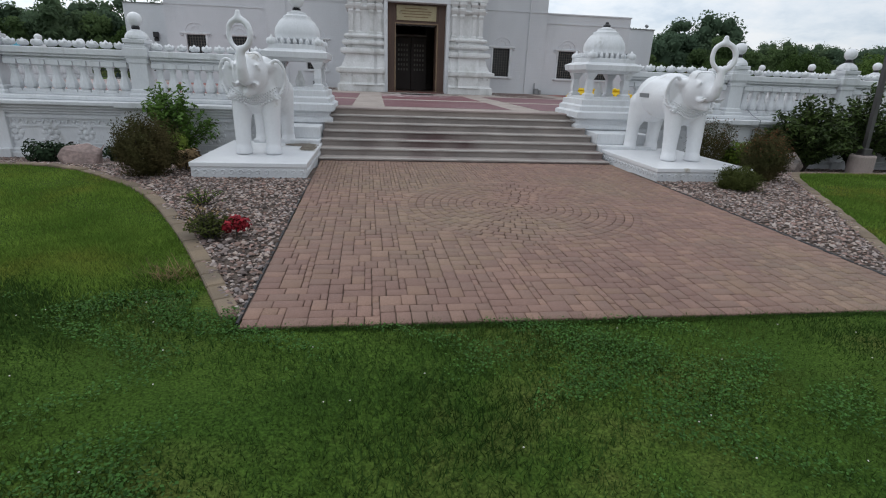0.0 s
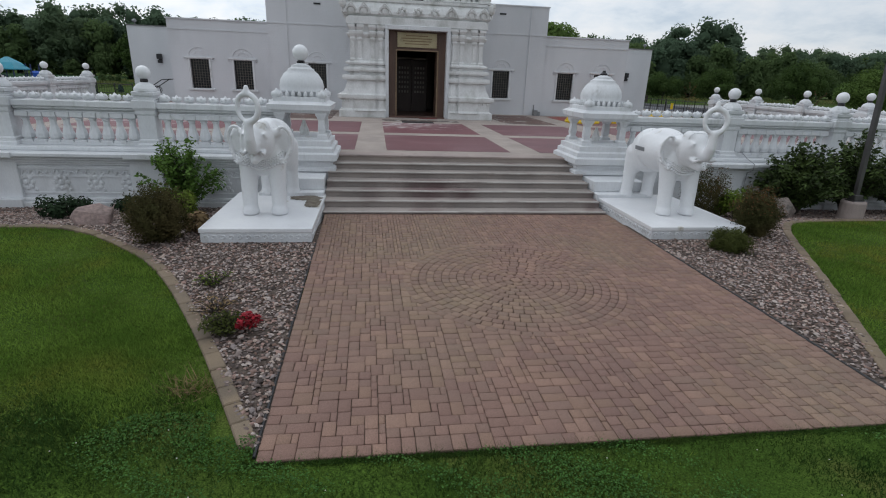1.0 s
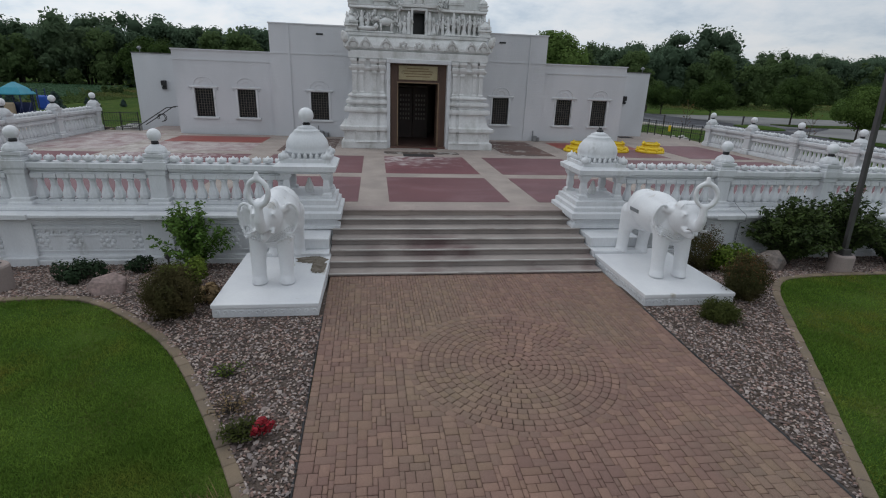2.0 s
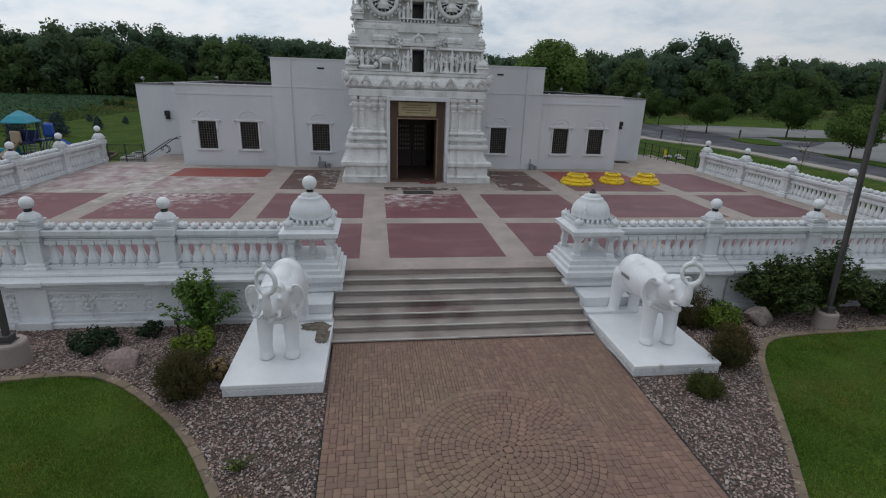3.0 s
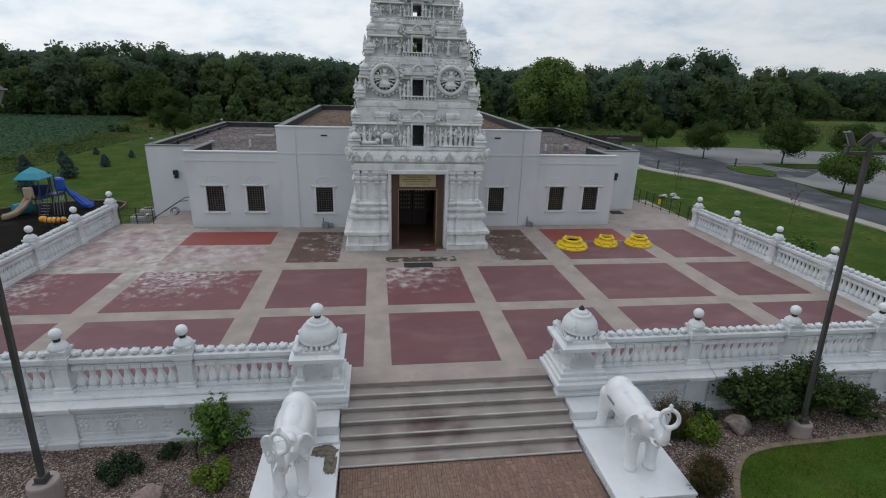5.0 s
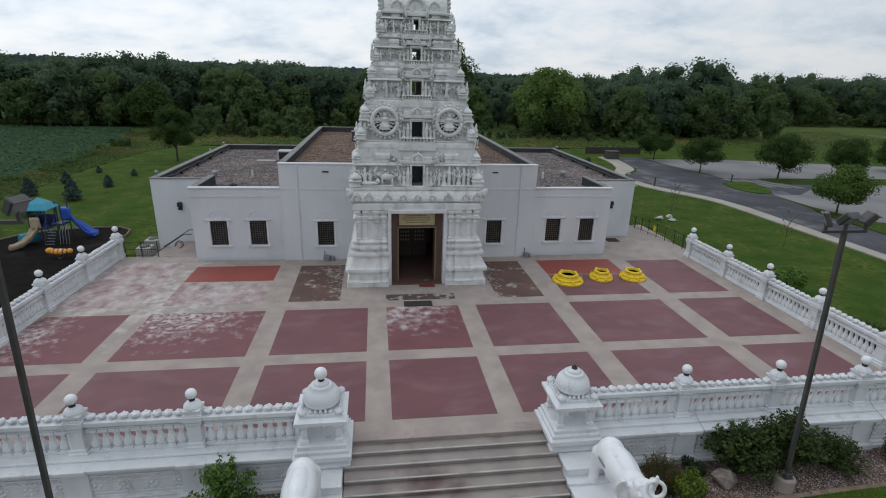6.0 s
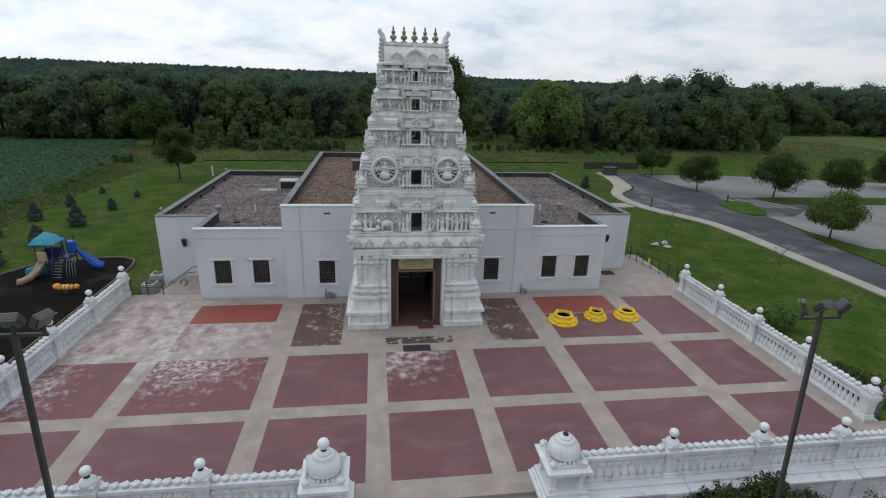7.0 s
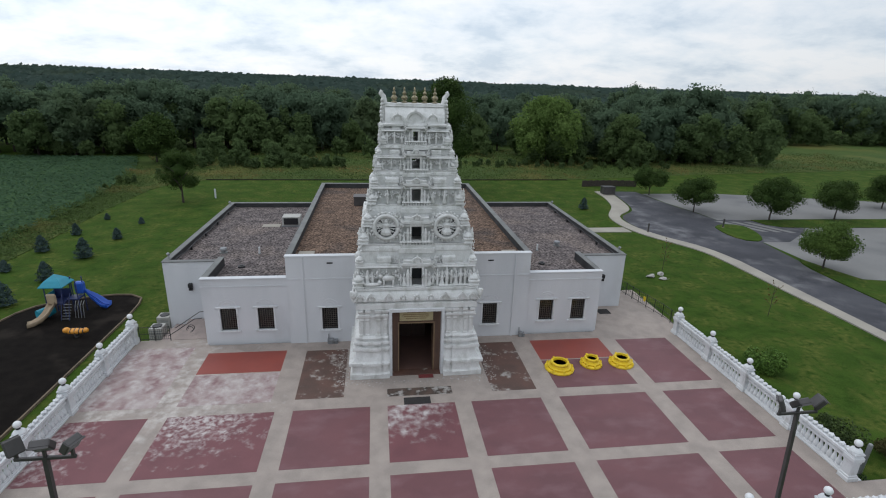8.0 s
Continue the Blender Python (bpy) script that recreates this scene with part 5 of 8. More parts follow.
for x in front_x:
    part("pier", boxes((x - 0.36, x + 0.36, -12.4, -12.3, -0.2, 0.84), (x - 0.4, x + 0.4, -12.6, -12.3, 0.84, 0.97), (x - 0.42, x + 0.42, -12.58, -12.3, -0.6, -0.12), bevel=0.012), WHITE, wallthing)

# ---- domed kiosks beside the stairs ----
def kiosk(x, y, globe):
    k = thing("kiosk", "small white domed kiosk with corner columns" + (" and a globe finial" if globe else " and a bare finial stub"), "kiosk", "stair kiosks", at=(x, y, 0))
    part("base", lathe(bmesh.new(), [(0.74, 0.3), (0.74, 0.62), (0.80, 0.66), (0.80, 0.74), (0.72, 0.78), (0.72, 0.86), (0.84, 0.92), (0.84, 1.06), (0.76, 1.1), (0.76, 1.2), (0.70, 1.24), (0.70, 1.36), (0.62, 1.38), (0.62, 1.44)], square=True), WHITE, k)
    col = shared("column", lambda: lathe(bmesh.new(), [(0.12, 0), (0.12, 0.06), (0.07, 0.1), (0.085, 0.2), (0.07, 0.42), (0.10, 0.48), (0.13, 0.54), (0.13, 0.6)], square=True), WHITE)
    for sx in (-1, 1):
        for sy in (-1, 1):
            place("column", col, k, sx * 0.48, sy * 0.48, 1.43)
    part("core", lathe(bmesh.new(), [(0.10, 1.43), (0.12, 1.55), (0.07, 1.68), (0.03, 1.8)], 8), CARVED, k)
    part("cornice", lathe(bmesh.new(), [(0.60, 2.0), (0.66, 2.05), (0.72, 2.08), (0.74, 2.2), (0.66, 2.24), (0.60, 2.27), (0.60, 2.36), (0.55, 2.37)], square=True), WHITE, k)
    bud = shared("bud_finial", lambda: lathe(bmesh.new(), [(0.035, 0), (0.05, 0.05), (0.045, 0.09), (0.01, 0.15)], 6), WHITE)
    for a in np.linspace(-0.42, 0.42, 7):
        for q in ((a, -0.54), (a, 0.54), (-0.54, a), (0.54, a)):
            place("bud_finial", bud, k, q[0], q[1], 2.36)
    knob = shared("corner_knob", lambda: lathe(bmesh.new(), [(0.10, 0), (0.13, 0.05), (0.11, 0.12), (0.03, 0.16), (0.02, 0.2)], 8), WHITE, True)
    for sx in (-1, 1):
        for sy in (-1, 1):
            place("corner_knob", knob, k, sx * 0.52, sy * 0.52, 2.35)
    part("dome", lathe(bmesh.new(), [(0.42, 2.3), (0.42, 2.44), (0.50, 2.46), (0.525, 2.50), (0.51, 2.515), (0.53, 2.60), (0.50, 2.74), (0.41, 2.88), (0.31, 2.97), (0.315, 2.995), (0.27, 3.01), (0.22, 3.05), (0.225, 3.07), (0.13, 3.10), (0.10, 3.12), (0.05, 3.14)], 32), WHITE, k, smooth=True)
    part("neck", lathe(bmesh.new(), [(0.09, 3.12), (0.10, 3.16), (0.05, 3.2), (0.04, 3.24)], 8), BLACK, k, "black finial stub")
    if globe:
        part("globe", ball(bmesh.new(), (0, 0, 3.36), 0.185, 3), GLOSSWHITE, k, "white globe", smooth=True)
    return k


kiosk(-3.8, -11.95, True)
kiosk(3.9, -11.95, False)

# ---- elephant statues on plinths ----
def limb(bm, a, b, ra, rb, sub=3):
    """A chain of balls that the remesher melts into one limb."""
    a, b = Vector(a), Vector(b)
    n = max(2, int((b - a).length / (0.35 * min(ra, rb))) + 1)
    for i in range(n):
        t = i / (n - 1)
        ball(bm, a.lerp(b, t), ra + (rb - ra) * t, sub)


def elephant_body():
    bm = bmesh.new()
    ball(bm, (-0.02, 0, 1.24), (0.94, 0.50, 0.46), 4)
    ball(bm, (-0.62, 0, 1.18), (0.42, 0.46, 0.52), 4)
    ball(bm, (0.60, 0, 1.18), (0.40, 0.47, 0.48), 4)
    ball(bm, (0.02, 0, 1.46), (0.70, 0.32, 0.30), 4)
    for s in (-1, 1):
        limb(bm, (0.70, s * 0.27, 1.1), (0.78, s * 0.30, 0.5), 0.22, 0.165)
        limb(bm, (0.78, s * 0.30, 0.5), (0.80, s * 0.30, 0.1), 0.165, 0.15)
        lathe(bm, [(0.165, 0.0), (0.185, 0.03), (0.16, 0.14)], 14, (0.81, s * 0.30, 0.0))
        limb(bm, (-0.80, s * 0.27, 1.1), (-0.88, s * 0.30, 0.55), 0.24, 0.165)
        limb(bm, (-0.88, s * 0.30, 0.55), (-0.92, s * 0.30, 0.1), 0.16, 0.15)
        lathe(bm, [(0.165, 0.0), (0.185, 0.03), (0.16, 0.14)], 14, (-0.91, s * 0.30, 0.0))
        # heavy thigh that runs straight up into the rump
        ball(bm, (-0.80, s * 0.26, 0.95), (0.26, 0.21, 0.40), 3)
    ball(bm, (1.02, 0, 1.44), (0.36, 0.33, 0.36), 4)
    ball(bm, (1.05, 0.13, 1.66), (0.19, 0.14, 0.15), 3)
    ball(bm, (1.05, -0.13, 1.66), (0.19, 0.14, 0.15), 3)
    ball(bm, (1.22, 0, 1.50), (0.17, 0.14, 0.17), 3)
    path = [(1.26, 0, 1.47), (1.42, 0, 1.36), (1.53, 0, 1.38), (1.59, 0, 1.52), (1.60, 0, 1.80)]
    radii = [0.16, 0.13, 0.112, 0.098, 0.075]
    for (a, ra), (b, rb) in zip(zip(path, radii), zip(path[1:], radii[1:])):
        limb(bm, a, b, ra, rb)
    # the trunk closes in a ring, and its tip curls up over it
    loop = [(1.60 - 0.04 * math.sin(a) + 0.07 * math.sin(2 * math.pi * k / 20), 0.215 * math.sin(2 * math.pi * k / 20) * (1.0 if k < 14 else 0.92), 2.04 - 0.23 * math.cos(2 * math.pi * k / 20)) for k, a in enumerate(np.linspace(0, math.pi, 21))]
    for k, (a, b) in enumerate(zip(loop, loop[1:])):
        limb(bm, a, b, 0.060 - 0.0008 * k, 0.060 - 0.0008 * k)
    limb(bm, (1.56, 0, 2.27), (1.55, 0, 2.37), 0.062, 0.05)
    # lower jaw, held open below the trunk
    limb(bm, (1.12, 0, 1.20), (1.36, 0, 1.12), 0.14, 0.075)
    for s in (-1, 1):
        limb(bm, (1.22, s * 0.16, 1.28), (1.42, s * 0.2, 1.24), 0.05, 0.04)
        limb(bm, (1.42, s * 0.2, 1.24), (1.58, s * 0.2, 1.30), 0.04, 0.022)
        ball(bm, (1.27, s * 0.225, 1.53), (0.05, 0.035, 0.04), 2)
        limb(bm, (1.18, s * 0.23, 1.60), (1.34, s * 0.2, 1.58), 0.028, 0.02, 2)
        # ear: a thin dished shell with a rolled rim that comes to a point below
        rim = []
        for k in range(17):
            a = 2 * math.pi * k / 16
            drop = 0.16 * max(0.0, -math.cos(a)) ** 4
            rim.append((0.82 + 0.06 * math.cos(a) + drop, s * (0.47 + 0.155 * math.sin(a) - 0.25 * drop), 1.42 + 0.25 * math.cos(a) - drop))
        for a, b in zip(rim, rim[1:]):
            limb(bm, a, b, 0.036, 0.036, 2)
        r = bmesh.ops.create_icosphere(bm, subdivisions=3, radius=1.0)
        bmesh.ops.transform(bm, matrix=pose(0.785, s * 0.465, 1.41, 0, 0, s * 12) @ Matrix.Diagonal((0.03, 0.145, 0.25, 1)), verts=r["verts"])
        limb(bm, (0.95, s * 0.24, 1.56), (0.82, s * 0.40, 1.56), 0.1, 0.05)
    limb(bm, (-1.02, 0, 1.36), (-1.10, 0, 0.75), 0.05, 0.034)
    bmesh.ops.scale(bm, vec=(1, 0.9, 1), verts=bm.verts)
    return finish(bm, "elephant_statue", GLOSSWHITE, True)


def ornaments(bm, body):
    """Necklace of bands and drops, head harness and saddle bands, laid on the finished body."""
    def stick(p, toward):
        d = (Vector(toward) - Vector(p)).normalized()
        ok, at, n, _ = body.ray_cast(Vector(p), d)
        return (at, n) if ok else (None, None)

    spots = []
    for k in range(31):
        a = math.pi * (k / 30 - 0.5) * 0.98
        for drop, size in ((-0.03, 0.018), (0.02, 0.018), (0.07, 0.018), (0.125, 0.032)):
            spots.append(((0.62 + 1.3 * math.cos(a), 1.3 * math.sin(a), 1.26 - 0.30 * math.cos(a) ** 1.5 - drop), (0.62, 0, 1.26 - 0.24 * math.cos(a) ** 1.5 - drop), size))
    # fringed cloth over the back, its hem a row of beads
    for k in range(25):
        a = math.pi * (k / 24 - 0.5) * 1.1
        for x0 in (0.50, 0.42, -0.52):
            spots.append(((x0, 1.4 * math.sin(a), 1.2 + 1.4 * math.cos(a)), (x0, 0, 1.2), 0.010))
    for k in range(19):
        a = math.pi * (k / 18 - 0.5) * 0.7
        spots.append(((1.12 + 0.5, 1.2 * math.sin(a), 1.9 + 0.9 * math.cos(a)), (1.05, 0, 1.5), 0.014))
    for p, q, size in spots:
        at, n = stick(p, q)
        if at is not None:
            ball(bm, at + n * size * 0.25, size, 1)


def elephant_mesh():
    raw = new("elephant_statue", elephant_body())
    r = raw.modifiers.new("melt", "REMESH")
    r.mode, r.voxel_size, r.use_smooth_shade = "VOXEL", 0.024, True
    sm = raw.modifiers.new("soften", "SMOOTH")
    sm.factor, sm.iterations = 0.5, 4
    bpy.context.view_layer.update()
    body = raw.evaluated_get(bpy.context.evaluated_depsgraph_get())
    bm = bmesh.new()
    bm.from_mesh(body.to_mesh())
    ornaments(bm, body)
    bpy.data.objects.remove(raw)
    return finish(bm, "elephant_statue", GLOSSWHITE, True)


ELEPHANT = elephant_mesh()
PADS = [(-5.12, -3.17, -16.33, -13.42), (3.38, 5.42, -16.28, -13.35)]
SWIRL = lambda: tube(bmesh.new(), [(0.055 * math.cos(a) * (1 - a / 9), 0, 0.055 * math.sin(a) * (1 - a / 9)) for a in np.linspace(0, 7, 12)], 0.012, 5)  # noqa: E731
for (x0, x1, y0, y1), ex, lab in ((PADS[0], -4.17, "worn"), (PADS[1], 4.42, "clean")):
    st = new("elephant_statue", ELEPHANT)
    st.matrix_basis = pose(ex, -14.5, 0.285, 0, 0, -90)
    tagged(st, "glossy white elephant statue with raised looped trunk on a plinth", "statue", "elephant statues")
    pad = thing("plinth", "low white plinth with a carved scroll band" + (" and a worn patch" if lab == "worn" else ""), "plinth", "statue plinths")
    part("slab", boxes((x0, x1, y0, y1, 0.2, 0.28), bevel=0.01), GLOSSWHITE, pad)
    part("body", boxes((x0 + 0.02, x1 - 0.02, y0 + 0.02, y1 - 0.02, -0.35, 0.2)), WHITE, pad)
    sw = shared("scroll", SWIRL, WHITE)
    for k in range(13):
        place("scroll", sw, pad, x0 + 0.1 + k * (x1 - x0 - 0.2) / 12, y0 + 0.015, 0.11)
    sx = x1 - 0.012 if ex < 0 else x0 + 0.012
    for k in range(20):
        place("scroll", sw, pad, sx, y0 + 0.1 + k * (y1 - y0 - 0.2) / 19, 0.11, 90)
    if lab == "worn":
        bm = bmesh.new()
        for cx, cy, rx, ry, z in ((-3.56, -13.98, 0.34, 0.24, 0.286), (-3.36, -14.42, 0.17, 0.46, 0.290)):
            c, n = bm.verts.new((cx, cy, z)), 40
            rim = []
            for k in range(n):
                a = 2 * math.pi * k / n
                r = 1.0 + 0.30 * noise.noise((1.6 * math.cos(a), 1.6 * math.sin(a), cx)) + 0.30 * noise.noise((5 * math.cos(a), 5 * math.sin(a), cy))
                rim.append(bm.verts.new((min(-3.19, cx + rx * r * math.cos(a)), cy + ry * r * math.sin(a), z)))
            for k in range(n):
                bm.faces.new((c, rim[k], rim[(k + 1) % n]))
        part("worn_patch", bm, PADWORN, pad, "bare worn brown patch")


# ---- lamp posts ----
def lamp_post(x, y, lean, wide, tall, top, back):
    z = dip(x, y)
    p = thing("lamp_post", "tall dark bronze lamp post with three floodlights on a concrete base", "lamp post", "lamp posts", at=(x, y, 0))
    part("base", lathe(bmesh.new(), [(wide, z - 0.1), (wide, z + tall - 0.04), (wide - 0.02, z + tall)], 24), CONCRETE, p, "round concrete base")
    part("base_plate", boxes((-0.15, 0.15, -0.15, 0.15, z + tall, z + tall + 0.025), (-0.115, 0.115, -0.115, 0.115, z + tall + 0.025, z + tall + 0.16), bevel=0.012), BRONZE, p)
    bm = boxes((-0.05, 0.05, -0.05, 0.05, 0, 1))
    bmesh.ops.transform(bm, matrix=Matrix(((1, 0, lean, 0), (0, 1, back, 0), (0, 0, top - z - tall - 0.1, z + tall + 0.1), (0, 0, 0, 1))), verts=bm.verts)
    part("pole", bm, BRONZE, p)
    part("crossbar", boxes((lean - 0.64, lean + 0.64, back - 0.035, back + 0.035, top - 0.08, top), bevel=0.01), BRONZE, p)
    for k, (tilt, spin, wide_, deep, high) in enumerate(((24, -128, 0.17, 0.06, 0.19), (40, 8, 0.2, 0.09, 0.19), (34, 70, 0.19, 0.09, 0.18))):
        hx = lean + 0.58 * (k - 1)
        head = part("floodlight", boxes((-wide_, wide_, -deep, deep, -high, high), bevel=0.025), BRONZE, p, "box-shaped bronze floodlight")
        head.matrix_basis = pose(hx, back, top + 0.30, tilt, 0, spin)
        part("lens", box(bmesh.new(), 0.035 - wide_, wide_ - 0.035, -deep - 0.007, 0.002 - deep, 0.035 - high, high - 0.035), GREYMETAL, head)
        part("visor", boxes((-wide_ - 0.005, wide_ + 0.005, -deep - 0.04, 0.01 - deep, high - 0.008, high + 0.01)), BRONZE, head)
        part("bracket", boxes((hx - 0.03, hx + 0.03, back - 0.03, back + 0.03, top - 0.02, top + 0.18)), BRONZE, p)
    return p


lamp_post(-9.86, -14.55, 0.30, 0.33, 0.56, 8.70, 0.0)
lamp_post(10.16, -14.05, -0.30, 0.28, 0.5, 8.12, 0.15)

# ---- plants ----
def crown_cloud(lobes, per, size, spread=0.25, flat=1.0, rough=0.35, ragged=0.0):
    """Leaf quads on and in a set of lobes (x, y, z, r)."""
    cs, ns = [], []
    for x, y, z, r in lobes:
        d = RNG.normal(size=(per, 3))
        d /= np.linalg.norm(d, axis=1, keepdims=True)
        lump = 1 + ragged * (np.sin(5 * d[:, 0] + 9 * x + y) * np.sin(6 * d[:, 1] + 7 * y) * np.sin(5 * d[:, 2] + 3 * x) + 0.3 * RNG.random(per) ** 3)
        rad = (r * (1 - spread * RNG.random(per) ** 1.5) * lump)[:, None]
        p = d * rad
        p[:, 2] *= flat
        cs.append(p + (x, y, z))
        ns.append(d + RNG.normal(size=(per, 3)) * rough + (0, 0, 0.3))
    c, n = np.concatenate(cs), np.concatenate(ns)
    return scatter_quads(c, n, size * RNG.uniform(0.6, 1.35, len(c)))


def cores(lobes, k=0.84, flat=1.0):
    """Solid leafy hearts of the lobes, so that no sky shows through a dense crown."""
    nu, nv = 9, 6
    u, t = np.meshgrid(np.arange(nu) * 2 * np.pi / nu, np.linspace(0.08, np.pi - 0.08, nv))
    ball_ = np.stack([np.sin(t) * np.cos(u), np.sin(t) * np.sin(u), np.cos(t) * flat], -1).reshape(-1, 3)
    quad = np.array([(j * nu + i, (j + 1) * nu + i, (j + 1) * nu + (i + 1) % nu, j * nu + (i + 1) % nu) for j in range(nv - 1) for i in range(nu)])
    return join_arrays([(ball_ * k * r * RNG.uniform(0.72, 1.14, (len(ball_), 1)) + (x, y, z), quad) for x, y, z, r in lobes])


def lobes_for(h0, h1, r, count, rnd, tight=0.5):
    out = [(0, 0, (h0 + h1) / 2, min(r, (h1 - h0) / 2) * 0.72)]
    for k in range(count):
        a, t = rnd.uniform(0, 6.283), rnd.random()
        z = h0 + (h1 - h0) * (0.15 + 0.75 * t)
        wide = r * math.sin(math.pi * (0.18 + 0.72 * t)) * rnd.uniform(0.5, 0.8)
        out.append((wide * math.cos(a), wide * math.sin(a), z, r * rnd.uniform(0.28, 0.46) * tight * 2))
    return out


def tree(x, y, h, r, clear, label, leaf=LEAF_TREE, leaves=12000, size=0.095, group="car park trees"):
    rnd = random.Random(int(x * 31 + y * 17))
    t = thing("tree", label, "tree", group, at=(x, y, 0), turn=rnd.uniform(0, 360))
    bm = tube(bmesh.new(), [(0, 0, -0.1), (0.03, 0.02, clear * 0.6), (0.02, -0.05, clear + 0.2), (0.1, 0.05, h * 0.75)], 0.03 * h * 0.75, 9, 0.03)
    for k in range(7):
        a, z = k * 2.4, clear * 0.9 + 0.12 * k * (h - clear) / 2
        tube(bm, [(0, 0, z), (0.45 * r * math.cos(a), 0.45 * r * math.sin(a), z + 0.16 * h), (0.75 * r * math.cos(a), 0.75 * r * math.sin(a), z + 0.24 * h)], 0.012 * h, 6, 0.012)
    part("trunk", bm, BARK, t)
    lobes = lobes_for(clear, h, r, 20, rnd)
    v, f = join_arrays([crown_cloud(lobes, leaves // len(lobes), size, 0.4, 0.85, 0.7, 0.16), cores(lobes, 0.5, 0.85)])
    part("crown", fast_mesh("crown", v, f, leaf), leaf, t)
    return t


for x, y, h, r in ((43.4, 53.2, 4.6, 2.9), (43.8, 41.3, 4.7, 3.3), (52.0, 36.4, 5.9, 3.4), (62.6, 36.8, 5.3, 3.0), (77.0, 43.0, 5.0, 3.2)):
    tree(x, y, h, r, 1.35, "round-headed young shade tree beside the car park")
tree(42.8, 17.7, 4.6, 2.8, 1.35, "pale green young shade tree beside the drive", LEAF_BRIGHT)
tree(-28.9, 48.2, 7.6, 2.9, 1.6, "slender dark green shade tree on the lawn", group="lawn trees")


def spruce(x, y, h, group="young spruces"):
    rnd = random.Random(int(x * 13 + y * 7))
    t = thing("spruce", "young blue-green spruce on the lawn", "conifer", group, at=(x, y, 0))
    part("trunk", tube(bmesh.new(), [(0, 0, -0.05), (0, 0, h * 0.9)], 0.05, 6, 0.01), BARK, t)
    n = int(900 + 600 * h)
    z = RNG.random(n) ** 1.3
    a = RNG.uniform(0, 2 * np.pi, n)
    lump = 0.82 + 0.16 * np.sin(3 * a + 7 * z + x) + 0.14 * np.sin(5 * a - 11 * z) + 0.14 * np.sin(z * 26)
    rad = (0.45 * h * (1 - z) ** 0.6 * np.minimum(1, 0.6 + 4 * z) + 0.05) * (0.5 + 0.5 * np.sqrt(RNG.random(n))) * lump
    c = np.stack([rad * np.cos(a), rad * np.sin(a), 0.08 * h + z * h * 0.92], 1)
    v, f = scatter_quads(c, np.stack([np.cos(a), np.sin(a), np.full(n, 0.9)], 1) + RNG.normal(size=(n, 3)) * 0.6, 0.065 * h**0.5 * RNG.uniform(0.7, 1.4, n), 0.4)
    part("crown", fast_mesh("crown", v, f, LEAF_FIR), LEAF_FIR, t)


# the last one, at (27.8, 43.4), stands in for a pale layered planter-like object
for x, y, h in ((-34.6, 32.5, 1.3), (-34.5, 39, 0.8), (-34.7, 26.7, 1.7), (-29.9, 24.7, 2.0), (-29.7, 30.8, 1.25), (-29.8, 37, 0.8), (-34.6, 21.2, 1.1), (-30, 18.9, 1.7), (-30, 13.7, 2.0), (27.8, 43.4, 1.7)):
    spruce(x, y, h)


def shrub(x, y, h, r, leaf, label, leaves=1100, size=0.045, count=9):
    z, rnd = dip(x, y), random.Random(int(x * 41 + y * 29))
    t = thing("shrub", label, "shrub", "bed shrubs", at=(x, y, z))
    bm = bmesh.new()
    for k in range(6):
        a = k * 1.05
        tube(bm, [(0.04 * math.cos(a), 0.04 * math.sin(a), -0.03), (0.3 * r * math.cos(a), 0.3 * r * math.sin(a), 0.45 * h), (0.6 * r * math.cos(a), 0.6 * r * math.sin(a), 0.8 * h)], 0.014, 5, 0.005)
    part("stem", bm, BARK, t)
    lobes = [(0, 0, h * 0.5, min(r, h * 0.5) * 0.92)]
    for k in range(count):
        a, q = rnd.uniform(0, 6.283), rnd.random()
        lobes.append((0.6 * r * math.cos(a), 0.6 * r * math.sin(a), h * (0.3 + 0.45 * q), min(r, h) * rnd.uniform(0.3, 0.44)))
    v, f = crown_cloud(lobes, leaves // len(lobes), size, 0.4)
    v[:, 2] = np.maximum(v[:, 2], 0.015)
    part("foliage", fast_mesh("foliage", v, f, leaf), leaf, t)
    return t


